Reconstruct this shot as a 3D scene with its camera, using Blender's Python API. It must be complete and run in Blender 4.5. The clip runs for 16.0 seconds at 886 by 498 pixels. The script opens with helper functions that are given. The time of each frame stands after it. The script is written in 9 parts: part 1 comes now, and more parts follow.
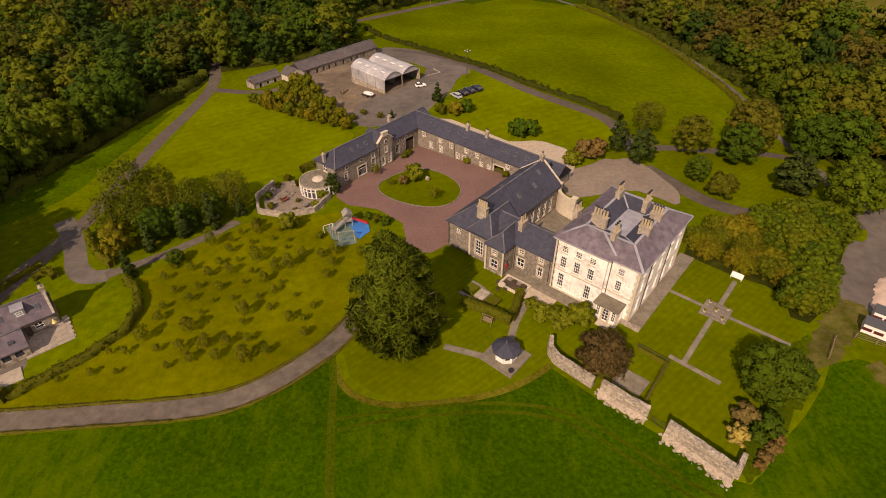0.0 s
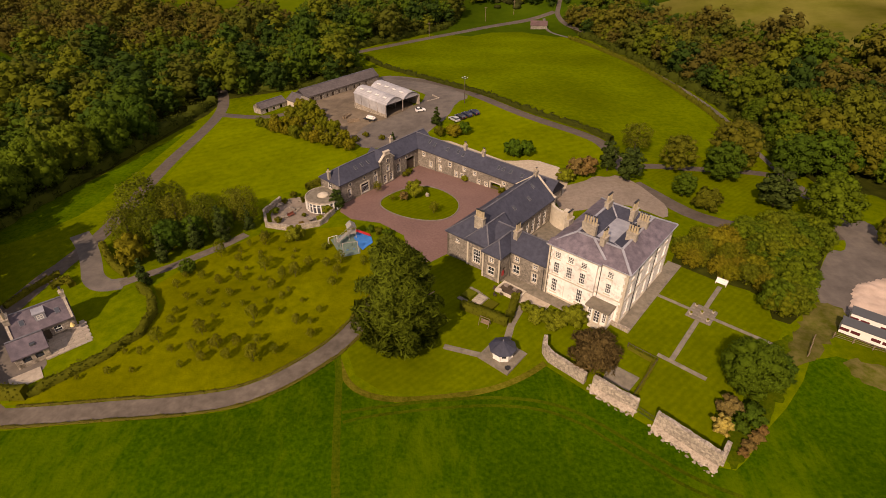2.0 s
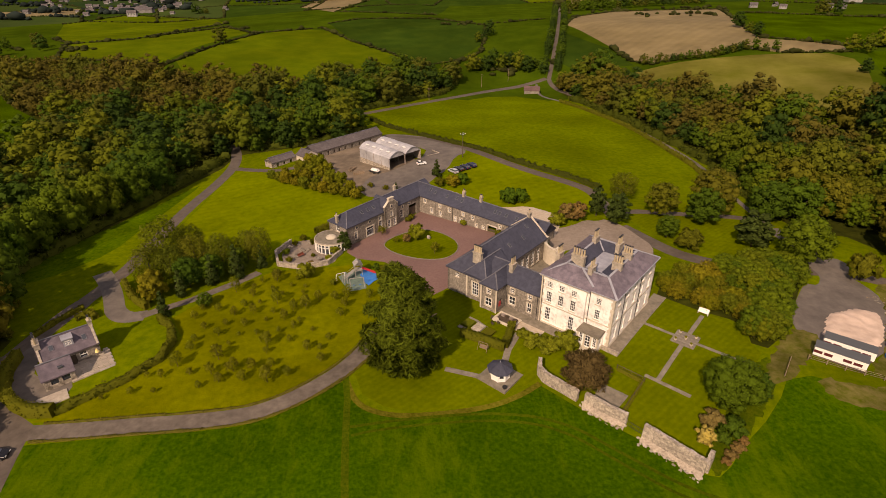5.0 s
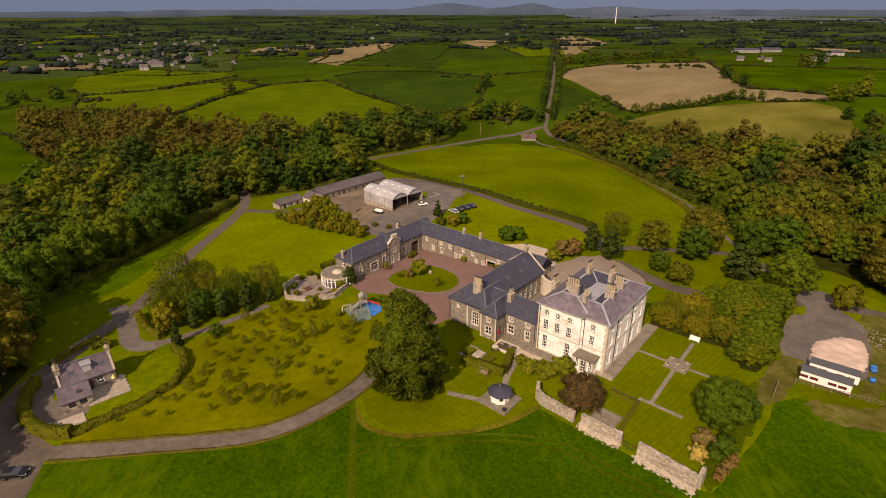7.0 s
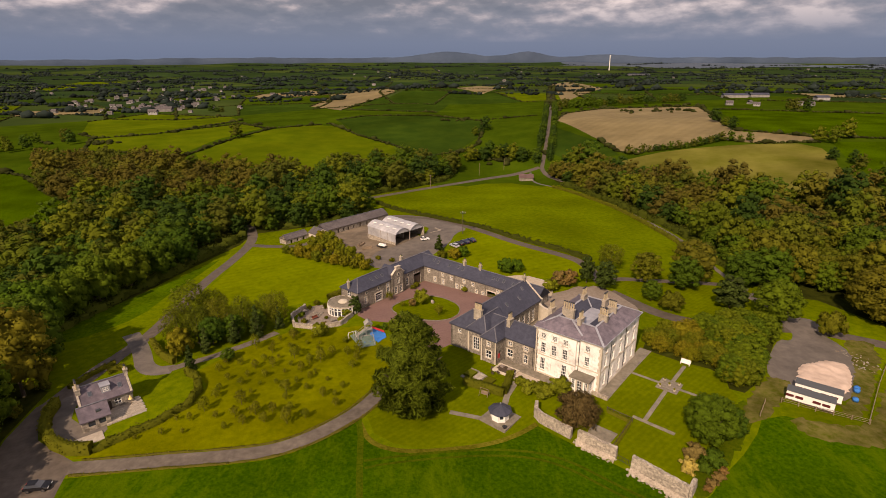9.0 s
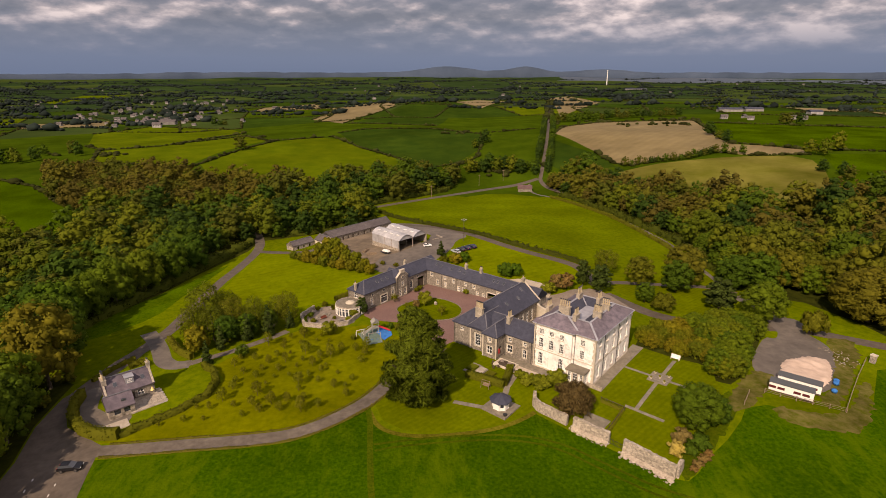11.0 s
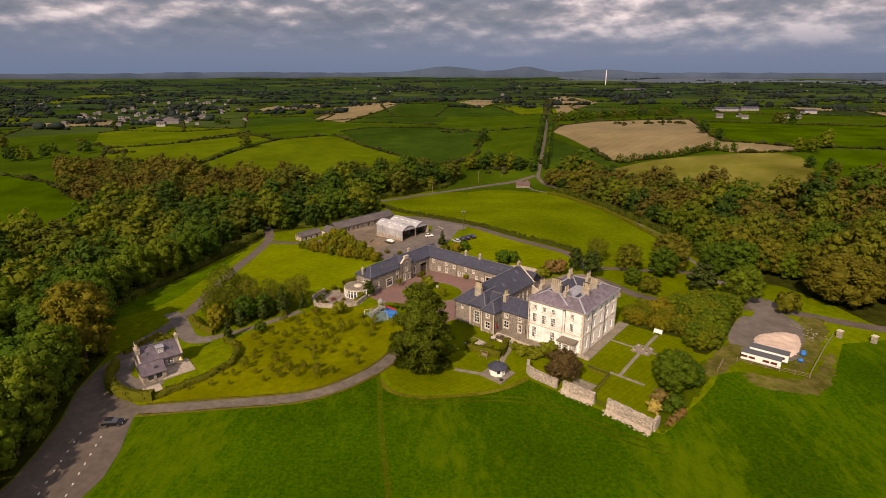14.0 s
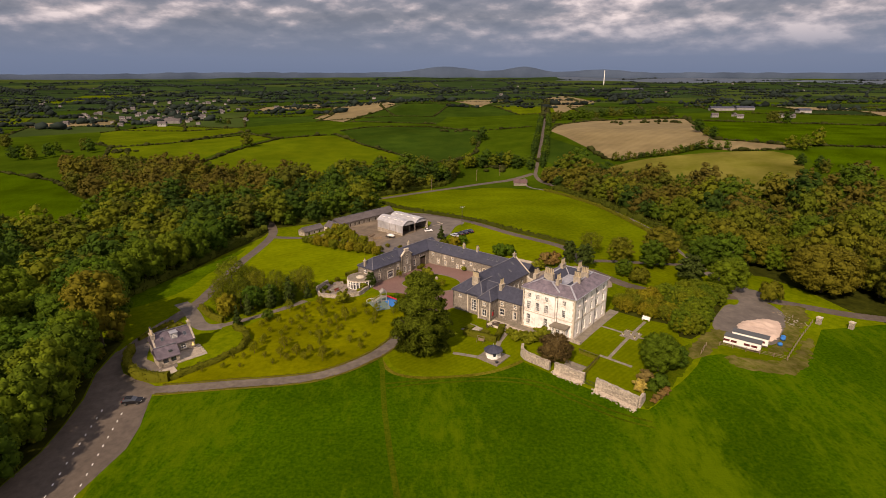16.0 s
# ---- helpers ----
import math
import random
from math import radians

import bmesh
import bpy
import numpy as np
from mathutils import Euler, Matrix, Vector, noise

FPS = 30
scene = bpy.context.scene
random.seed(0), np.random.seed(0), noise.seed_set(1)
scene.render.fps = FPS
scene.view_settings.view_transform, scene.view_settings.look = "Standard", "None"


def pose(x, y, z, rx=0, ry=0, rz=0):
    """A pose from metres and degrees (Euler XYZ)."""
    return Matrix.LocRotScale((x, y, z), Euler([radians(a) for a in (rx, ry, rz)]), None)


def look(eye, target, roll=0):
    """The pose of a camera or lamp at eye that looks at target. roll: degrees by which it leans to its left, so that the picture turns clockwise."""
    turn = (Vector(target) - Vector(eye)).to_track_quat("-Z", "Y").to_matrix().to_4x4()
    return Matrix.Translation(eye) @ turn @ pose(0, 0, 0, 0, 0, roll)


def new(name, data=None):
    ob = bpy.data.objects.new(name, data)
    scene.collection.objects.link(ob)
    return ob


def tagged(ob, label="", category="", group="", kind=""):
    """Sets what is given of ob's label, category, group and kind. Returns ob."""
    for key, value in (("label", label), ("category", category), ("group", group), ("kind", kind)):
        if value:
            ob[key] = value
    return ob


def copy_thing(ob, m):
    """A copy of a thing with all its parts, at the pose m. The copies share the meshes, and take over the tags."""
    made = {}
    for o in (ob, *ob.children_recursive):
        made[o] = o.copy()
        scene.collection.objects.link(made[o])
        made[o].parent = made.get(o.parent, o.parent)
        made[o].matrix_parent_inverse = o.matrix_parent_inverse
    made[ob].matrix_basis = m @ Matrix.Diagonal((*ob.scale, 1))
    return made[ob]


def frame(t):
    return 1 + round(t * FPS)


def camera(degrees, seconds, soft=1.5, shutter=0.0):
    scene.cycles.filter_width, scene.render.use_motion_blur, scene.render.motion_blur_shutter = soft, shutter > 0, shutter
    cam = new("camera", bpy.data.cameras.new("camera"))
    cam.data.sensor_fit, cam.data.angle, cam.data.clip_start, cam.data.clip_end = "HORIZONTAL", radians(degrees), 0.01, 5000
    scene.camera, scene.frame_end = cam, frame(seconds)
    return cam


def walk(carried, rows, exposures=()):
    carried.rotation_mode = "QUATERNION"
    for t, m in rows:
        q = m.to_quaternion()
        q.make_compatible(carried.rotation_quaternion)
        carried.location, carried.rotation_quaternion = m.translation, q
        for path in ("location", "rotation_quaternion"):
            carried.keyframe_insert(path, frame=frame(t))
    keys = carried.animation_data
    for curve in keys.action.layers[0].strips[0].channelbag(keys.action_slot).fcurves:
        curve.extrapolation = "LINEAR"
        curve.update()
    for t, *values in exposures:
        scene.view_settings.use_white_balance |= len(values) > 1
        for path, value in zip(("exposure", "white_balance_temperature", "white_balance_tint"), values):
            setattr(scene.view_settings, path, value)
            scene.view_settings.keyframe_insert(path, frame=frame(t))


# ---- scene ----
cam = camera(77.79, 16.0, 0.9)
PATH = [
    # seconds, x, y, z, tilt, roll, turn
    (0.0, 3.01, 61.84, 67.49, 51.67, 0.00, 0.73),
    (0.5, 3.00, 60.07, 67.48, 52.30, -0.05, 0.71),
    (1.0, 2.95, 58.27, 67.48, 53.11, -0.06, 0.66),
    (1.5, 2.91, 56.50, 67.44, 53.97, -0.05, 0.60),
    (2.0, 2.91, 54.77, 67.41, 54.86, -0.02, 0.54),
    (2.5, 2.89, 53.05, 67.37, 55.78, -0.03, 0.49),
    (3.0, 2.84, 51.37, 67.33, 56.77, -0.04, 0.45),
    (3.5, 2.75, 49.67, 67.26, 57.81, -0.02, 0.41),
    (4.0, 2.64, 47.96, 67.23, 58.95, -0.03, 0.35),
    (4.5, 2.60, 46.14, 67.17, 60.11, -0.06, 0.36),
    (5.0, 2.55, 44.32, 67.12, 61.33, -0.09, 0.37),
    (5.5, 2.51, 42.49, 67.06, 62.58, -0.11, 0.38),
    (6.0, 2.46, 40.67, 67.01, 63.83, -0.14, 0.39),
    (6.5, 2.41, 38.84, 66.96, 65.06, -0.17, 0.40),
    (7.0, 2.24, 37.06, 66.97, 66.25, -0.19, 0.36),
    (7.5, 2.06, 35.22, 66.99, 67.42, -0.21, 0.30),
    (8.0, 1.94, 33.25, 66.94, 68.56, -0.21, 0.29),
    (8.5, 1.80, 31.24, 66.87, 69.60, -0.22, 0.27),
    (9.0, 1.60, 29.22, 66.81, 70.59, -0.23, 0.26),
    (9.5, 1.33, 27.11, 66.78, 71.45, -0.21, 0.23),
    (10.0, 1.06, 24.99, 66.75, 71.90, -0.18, 0.20),
    (10.5, 0.79, 22.88, 66.72, 71.97, -0.15, 0.18),
    (11.0, 0.52, 20.77, 66.69, 71.97, -0.13, 0.15),
    (11.5, 0.25, 18.66, 66.66, 71.97, -0.10, 0.12),
    (12.0, 0.11, 16.47, 66.63, 71.97, -0.11, 0.12),
    (12.5, 0.03, 14.27, 66.50, 71.97, -0.07, 0.13),
    (13.0, -0.05, 12.09, 66.41, 71.97, -0.08, 0.12),
    (13.5, -0.09, 9.96, 66.38, 71.97, -0.06, 0.11),
    (14.0, -0.10, 7.88, 66.36, 71.98, -0.10, 0.10),
    (14.5, -0.04, 5.82, 66.36, 71.98, -0.09, 0.12),
    (15.0, 0.03, 3.88, 66.36, 72.00, -0.13, 0.11),
    (15.5, 0.06, 1.93, 66.34, 72.00, -0.15, 0.09),
    (16.0, -0.00, -0.00, 66.31, 71.99, -0.15, 0.00),
]
walk(cam, [(t, pose(x, y, z, 0, 0, turn) @ pose(0, 0, 0, tilt) @ pose(0, 0, 0, 0, 0, roll)) for t, x, y, z, tilt, roll, turn in PATH],
     [(0.0, -0.03, 7800, 29), (4.2, 0.01, 7750, 28), (9.0, 0.09, 7500, 26), (16.0, 0.13, 7250, 25)])

# ---------------------------------------------------------------- light
SUN_FROM = Vector((-0.43, -0.90, 0.0)).normalized()
SUN_HIGH = radians(39)
world = bpy.data.worlds.new("sky")
scene.world = world
world.use_nodes = True
wn, wl = world.node_tree.nodes, world.node_tree.links
sky = wn.new("ShaderNodeTexSky")
sky.sky_type, sky.sun_disc = "NISHITA", False
sky.sun_elevation, sky.sun_rotation = SUN_HIGH, math.atan2(SUN_FROM.x, SUN_FROM.y)
coord = wn.new("ShaderNodeTexCoord")
parts = wn.new("ShaderNodeSeparateXYZ")
wl.new(coord.outputs["Generated"], parts.inputs[0])


def wmath(op, a, b=None):
    n = wn.new("ShaderNodeMath")
    n.operation = op
    for i, v in enumerate((a, b)):
        if v is None:
            continue
        if isinstance(v, (int, float)):
            n.inputs[i].default_value = v
        else:
            wl.new(v, n.inputs[i])
    return n.outputs[0]


height = wmath("MAXIMUM", parts.outputs["Z"], 0.0)


def cloud_noise(lift, scale, detail, rough):
    """Broken cloud all round the sky, flatter than wide, sampled a little above the line of sight by lift."""
    bank_of = wn.new("ShaderNodeCombineXYZ")
    wl.new(wmath("ADD", parts.outputs["X"], 7.3), bank_of.inputs[0])
    wl.new(parts.outputs["Y"], bank_of.inputs[1])
    wl.new(wmath("MULTIPLY", wmath("ADD", height, lift), 2.7), bank_of.inputs[2])
    n = wn.new("ShaderNodeTexNoise")
    n.inputs["Scale"].default_value, n.inputs["Detail"].default_value, n.inputs["Roughness"].default_value = scale, detail, rough
    wl.new(bank_of.outputs[0], n.inputs["Vector"])
    return n.outputs[0]


puffs, above = cloud_noise(0.0, 6.5, 10, 0.52), cloud_noise(0.012, 6.5, 10, 0.52)
bank = cloud_noise(0.0, 2.4, 3, 0.5)
lit = wmath("MULTIPLY", wmath("SUBTRACT", puffs, above), 1.15)
cloud_ramp = wn.new("ShaderNodeValToRGB")
cloud_ramp.color_ramp.elements[0].position, cloud_ramp.color_ramp.elements[0].color = 0.36, (0.128, 0.162, 0.218, 1)
cloud_ramp.color_ramp.elements[1].position, cloud_ramp.color_ramp.elements[1].color = 0.70, (0.74, 0.71, 0.71, 1)
for at, tint in ((0.49, (0.196, 0.226, 0.280, 1)), (0.575, (0.35, 0.355, 0.395, 1))):
    cloud_ramp.color_ramp.elements.new(at).color = tint
wl.new(wmath("ADD", wmath("ADD", wmath("MULTIPLY", puffs, 0.6), wmath("MULTIPLY", bank, 0.4)), wmath("ADD", lit, wmath("SUBTRACT", wmath("MULTIPLY", parts.outputs["X"], 0.20), 0.015))), cloud_ramp.inputs[0])
low = wn.new("ShaderNodeMapRange")
low.inputs["From Min"].default_value, low.inputs["From Max"].default_value = 0.02, 0.085
wl.new(height, low.inputs["Value"])
cover = wn.new("ShaderNodeMix")
cover.data_type = "RGBA"
cover.inputs["A"].default_value = (0.125, 0.195, 0.32, 1)
wl.new(low.outputs[0], cover.inputs["Factor"])
wl.new(cloud_ramp.outputs[0], cover.inputs["B"])
sky_light = wn.new("ShaderNodeBackground")
sky_light.inputs["Strength"].default_value = 0.07
wl.new(sky.outputs[0], sky_light.inputs[0])
cloud_light = wn.new("ShaderNodeBackground")
wl.new(cover.outputs["Result"], cloud_light.inputs[0])
share = wn.new("ShaderNodeMixShader")
share.inputs[0].default_value = 0.9
wl.new(sky_light.outputs[0], share.inputs[1])
wl.new(cloud_light.outputs[0], share.inputs[2])
wl.new(share.outputs[0], wn["World Output"].inputs[0])
wl.new(wmath("ADD", wmath("MULTIPLY", height, 0.75), 0.98), cloud_light.inputs["Strength"])

sun = new("sun", bpy.data.lights.new("sun", "SUN"))
sun.data.energy, sun.data.angle, sun.data.color = 4.9, radians(0.55), (1.0, 0.885, 0.69)
sun.matrix_world = look((0, 0, 0), -(SUN_FROM * math.cos(SUN_HIGH) + Vector((0, 0, math.sin(SUN_HIGH)))))
scene.view_settings.exposure = 0.0


# ---------------------------------------------------------------- materials
def noisy(name, dark, light, scale=1.0, rough=0.8, bump=0.2, big=0.06, patch=0.35, metal=0.0, own=0.0, island=0.0, bump_scale=None,
          stripes=None, spec=0.3, third=None, stones=None):
    """A surface that varies at two scales: grain of the given scale, patches of the scale big."""
    m = bpy.data.materials.new(name)
    m.use_nodes = True
    n, l = m.node_tree.nodes, m.node_tree.links
    b = n["Principled BSDF"]
    b.inputs["Roughness"].default_value, b.inputs["Metallic"].default_value = rough, metal
    b.inputs["Specular IOR Level"].default_value = spec
    tc = n.new("ShaderNodeTexCoord")
    grain = n.new("ShaderNodeTexNoise")
    grain.inputs["Scale"].default_value, grain.inputs["Detail"].default_value, grain.inputs["Roughness"].default_value = scale, 6, 0.65
    l.new(tc.outputs["Object"], grain.inputs["Vector"])
    ramp = n.new("ShaderNodeValToRGB")
    ramp.color_ramp.elements[0].position, ramp.color_ramp.elements[1].position = 0.32, 0.68
    ramp.color_ramp.elements[0].color, ramp.color_ramp.elements[1].color = (*dark, 1), (*light, 1)
    if third:
        e = ramp.color_ramp.elements.new(0.5)
        e.color = (*third, 1)
    l.new(grain.outputs[0], ramp.inputs[0])
    wide = n.new("ShaderNodeTexNoise")
    wide.inputs["Scale"].default_value, wide.inputs["Detail"].default_value = big, 5
    l.new(tc.outputs["Object"], wide.inputs["Vector"])
    rng = n.new("ShaderNodeMapRange")
    rng.inputs["From Min"].default_value, rng.inputs["From Max"].default_value = 0.3, 0.7
    rng.inputs["To Min"].default_value, rng.inputs["To Max"].default_value = 1 - patch, 1 + patch
    l.new(wide.outputs[0], rng.inputs[0])
    value = rng.outputs[0]

    def times(a, socket, lo, hi):
        r = n.new("ShaderNodeMapRange")
        r.inputs["To Min"].default_value, r.inputs["To Max"].default_value = lo, hi
        l.new(socket, r.inputs[0])
        k = n.new("ShaderNodeMath")
        k.operation = "MULTIPLY"
        l.new(a, k.inputs[0]), l.new(r.outputs[0], k.inputs[1])
        return k.outputs[0]

    if own:
        info = n.new("ShaderNodeObjectInfo")
        value = times(value, info.outputs["Random"], 1 - own, 1 + own)
    if island:
        geo = n.new("ShaderNodeNewGeometry")
        value = times(value, geo.outputs["Random Per Island"], 1 - island, 1 + island)
    if stones:
        cells = n.new("ShaderNodeTexVoronoi")
        cells.inputs["Scale"].default_value = stones
        tone_of = n.new("ShaderNodeSeparateColor")
        l.new(tc.outputs["Object"], cells.inputs["Vector"]), l.new(cells.outputs["Color"], tone_of.inputs[0])
        value = times(value, tone_of.outputs[0], 0.78, 1.20)
        joint = n.new("ShaderNodeTexVoronoi")
        joint.feature = "DISTANCE_TO_EDGE"
        joint.inputs["Scale"].default_value = stones
        l.new(tc.outputs["Object"], joint.inputs["Vector"])
        gap = n.new("ShaderNodeMapRange")
        gap.inputs["From Max"].default_value = 0.09
        l.new(joint.outputs["Distance"], gap.inputs[0])
        value = times(value, gap.outputs[0], 0.7, 1.0)
    if stripes:
        width, turn, depth = stripes
        mp = n.new("ShaderNodeMapping")
        mp.inputs["Rotation"].default_value = (0, 0, radians(turn))
        wave = n.new("ShaderNodeTexWave")
        wave.inputs["Scale"].default_value, wave.inputs["Distortion"].default_value = 0.314 / width, 1.2
        wave.inputs["Detail"].default_value = 2
        l.new(tc.outputs["Object"], mp.inputs[0]), l.new(mp.outputs[0], wave.inputs["Vector"])
        value = times(value, wave.outputs["Fac"], 1 - depth, 1 + depth)
    mul = n.new("ShaderNodeMix")
    mul.data_type, mul.blend_type = "RGBA", "MULTIPLY"
    mul.inputs["Factor"].default_value = 1.0
    grey = n.new("ShaderNodeCombineColor")
    for i in range(3):
        l.new(value, grey.inputs[i])
    l.new(ramp.outputs[0], mul.inputs["A"]), l.new(grey.outputs[0], mul.inputs["B"])
    l.new(mul.outputs["Result"], b.inputs["Base Color"])
    if bump:
        fine = n.new("ShaderNodeTexNoise")
        fine.inputs["Scale"].default_value, fine.inputs["Detail"].default_value = bump_scale or scale * 2.2, 5
        l.new(tc.outputs["Object"], fine.inputs["Vector"])
        bp = n.new("ShaderNodeBump")
        bp.inputs["Strength"].default_value, bp.inputs["Distance"].default_value = bump, 0.15
        l.new(fine.outputs[0], bp.inputs["Height"]), l.new(bp.outputs[0], b.inputs["Normal"])
    return m


def leafy(name, tones, rough=0.75, island=0.42):
    """Foliage: each tree takes its own tone from the row, each leaf clump its own brightness."""
    m = bpy.data.materials.new(name)
    m.use_nodes = True
    n, l = m.node_tree.nodes, m.node_tree.links
    b = n["Principled BSDF"]
    b.inputs["Roughness"].default_value, b.inputs["Specular IOR Level"].default_value = rough, 0.05
    info, geo = n.new("ShaderNodeObjectInfo"), n.new("ShaderNodeNewGeometry")
    ramp = n.new("ShaderNodeValToRGB")
    e = ramp.color_ramp.elements
    while len(e) < len(tones):
        e.new(0.5)
    for i, t in enumerate(tones):
        e[i].position, e[i].color = i / max(1, len(tones) - 1), (t[0] * 1.10, t[1] * 1.05, t[2] * 1.2, 1)
    l.new(info.outputs["Random"], ramp.inputs[0])
    r = n.new("ShaderNodeMapRange")
    r.inputs["To Min"].default_value, r.inputs["To Max"].default_value = 1 - island, 1 + island
    l.new(geo.outputs["Random Per Island"], r.inputs[0])
    grey = n.new("ShaderNodeCombineColor")
    for i in range(3):
        l.new(r.outputs[0], grey.inputs[i])
    mul = n.new("ShaderNodeMix")
    mul.data_type, mul.blend_type = "RGBA", "MULTIPLY"
    mul.inputs["Factor"].default_value = 1.0
    l.new(ramp.outputs[0], mul.inputs["A"]), l.new(grey.outputs[0], mul.inputs["B"])
    l.new(mul.outputs["Result"], b.inputs["Base Color"])
    thin = n.new("ShaderNodeBsdfTranslucent")
    l.new(mul.outputs["Result"], thin.inputs[0])
    both = n.new("ShaderNodeMixShader")
    both.inputs[0].default_value = 0.4
    l.new(b.outputs[0], both.inputs[1]), l.new(thin.outputs[0], both.inputs[2])
    l.new(both.outputs[0], n["Material Output"].inputs[0])
    return m


def plain(name, colour, rough=0.5, metal=0.0, spec=0.5):
    m = bpy.data.materials.new(name)
    m.use_nodes = True
    b = m.node_tree.nodes["Principled BSDF"]
    b.inputs["Base Color"].default_value = (*colour, 1)
    b.inputs["Roughness"].default_value, b.inputs["Metallic"].default_value = rough, metal
    b.inputs["Specular IOR Level"].default_value = spec
    return m


M = {}
M["meadow"] = noisy("meadow grass", (0.063, 0.094, 0.0014), (0.110, 0.136, 0.0021), 0.6, 0.95, 0.5, 0.03, 0.25, bump_scale=3, spec=0.0)
M["field"] = noisy("lush field grass", (0.022, 0.048, 0.0006), (0.052, 0.084, 0.0010), 1.6, 0.95, 0.8, 0.035, 0.35, bump_scale=2.2, spec=0.0, third=(0.034, 0.064, 0.0007))


def sward(name, dark, light, pale):
    """Uneven long grass: clumps drawn out along the slope, paler where a wide patch is thin."""
    m = noisy(name, dark, light, 1.5, 0.95, 0.9, 0.04, 0.2, bump_scale=2.2, spec=0.0)
    n, l = m.node_tree.nodes, m.node_tree.links
    tc, mp = n.new("ShaderNodeTexCoord"), n.new("ShaderNodeMapping")
    mp.inputs["Scale"].default_value = (1.0, 0.4, 1.0)
    l.new(tc.outputs["Object"], mp.inputs[0])
    fine, wide = n.new("ShaderNodeTexNoise"), n.new("ShaderNodeTexNoise")
    fine.inputs["Scale"].default_value, fine.inputs["Detail"].default_value, fine.inputs["Roughness"].default_value = 0.5, 8, 0.7
    wide.inputs["Scale"].default_value, wide.inputs["Detail"].default_value = 0.045, 3
    l.new(mp.outputs[0], fine.inputs["Vector"]), l.new(mp.outputs[0], wide.inputs["Vector"])
    add = n.new("ShaderNodeMath")
    l.new(fine.outputs[0], add.inputs[0]), l.new(wide.outputs[0], add.inputs[1])
    rg = n.new("ShaderNodeMapRange")
    rg.inputs["From Min"].default_value, rg.inputs["From Max"].default_value = 0.98, 1.25
    l.new(add.outputs[0], rg.inputs[0])
    mix = n.new("ShaderNodeMix")
    mix.data_type = "RGBA"
    base = n["Principled BSDF"].inputs["Base Color"]
    l.new(base.links[0].from_socket, mix.inputs["A"])
    mix.inputs["B"].default_value = (*pale, 1)
    l.new(rg.outputs[0], mix.inputs["Factor"]), l.new(mix.outputs["Result"], base)
    return m


M["sward"] = sward("long field grass", (0.013, 0.042, 0.0005), (0.040, 0.082, 0.0008), (0.060, 0.098, 0.0015))
M["track"] = noisy("worn field grass", (0.028, 0.054, 0.0012), (0.064, 0.080, 0.0030), 1.6, 0.95, 0.8, 0.1, 0.3, spec=0.0)
M["lushgrass"] = noisy("rank wet grass", (0.026, 0.062, 0.0008), (0.066, 0.104, 0.0016), 1.0, 0.95, 0.9, 0.08, 0.3, bump_scale=2.0, spec=0.0)
M["lawn"] = noisy("mown lawn", (0.069, 0.092, 0.0010), (0.102, 0.124, 0.0017), 0.8, 0.95, 0.25, 0.07, 0.16, stripes=(1.1, 50, 0.05), spec=0.0)
M["lawn2"] = noisy("mown paddock", (0.087, 0.116, 0.0014), (0.130, 0.154, 0.0021), 0.5, 0.95, 0.3, 0.05, 0.18, stripes=(3.0, 62, 0.04), spec=0.0)
M["orchard"] = noisy("dry orchard grass", (0.086, 0.096, 0.0010), (0.134, 0.136, 0.0016), 0.6, 0.95, 0.5, 0.06, 0.22, bump_scale=3, spec=0.0)
M["rough"] = noisy("rough verge grass", (0.058, 0.062, 0.003), (0.128, 0.112, 0.012), 1.4, 0.95, 0.8, 0.1, 0.3, bump_scale=3, spec=0.0)
# sunshine is put into this pasture colour
M["bright"] = noisy("sunlit pasture", (0.050, 0.078, 0.002), (0.084, 0.110, 0.003), 0.05, 0.95, 0.3, 0.012, 0.2, spec=0.0)
M["green"] = noisy("pasture", (0.026, 0.050, 0.0021), (0.044, 0.072, 0.0031), 0.05, 0.95, 0.3, 0.012, 0.25, spec=0.0)
# cloud shadow over the slopes is put into this darker pasture colour
M["deep"] = noisy("cloud-shaded green ley", (0.017, 0.037, 0.004), (0.030, 0.054, 0.005), 0.05, 0.95, 0.3, 0.012, 0.25, spec=0.0)
M["olive"] = noisy("stubble pasture", (0.082, 0.086, 0.010), (0.155, 0.138, 0.030), 0.03, 0.95, 0.3, 0.02, 0.3, spec=0.0)
M["soil"] = noisy("bare tilled soil", (0.130, 0.096, 0.036), (0.200, 0.150, 0.064), 0.04, 0.95, 0.3, 0.015, 0.2, stripes=(8, 40, 0.05))
# distance haze and cloud shade are put into these two far colours
M["ley"] = noisy("hazed far ley", (0.016, 0.033, 0.010), (0.028, 0.048, 0.014), 0.01, 0.95, 0.0, 0.004, 0.25, spec=0.0)
M["fallow"] = noisy("hazed far pasture", (0.027, 0.046, 0.011), (0.044, 0.064, 0.014), 0.01, 0.95, 0.0, 0.004, 0.25, spec=0.0)
M["terracotta"] = noisy("red-brown stained timber", (0.15, 0.045, 0.028), (0.24, 0.075, 0.045), 3.0, 0.7, 0.1, 0.5, 0.15)
M["tile"] = noisy("brown roof tile", (0.084, 0.049, 0.045), (0.133, 0.081, 0.08), 0.8, 0.8, 0.1, 0.3, 0.2)
M["worn"] = noisy("worn weedy ground", (0.052, 0.062, 0.004), (0.128, 0.106, 0.034), 0.5, 0.95, 0.6, 0.15, 0.3, spec=0.0)
M["lane"] = noisy("dusty asphalt lane", (0.092, 0.074, 0.058), (0.140, 0.115, 0.090), 0.8, 0.9, 0.1, 0.2, 0.18)
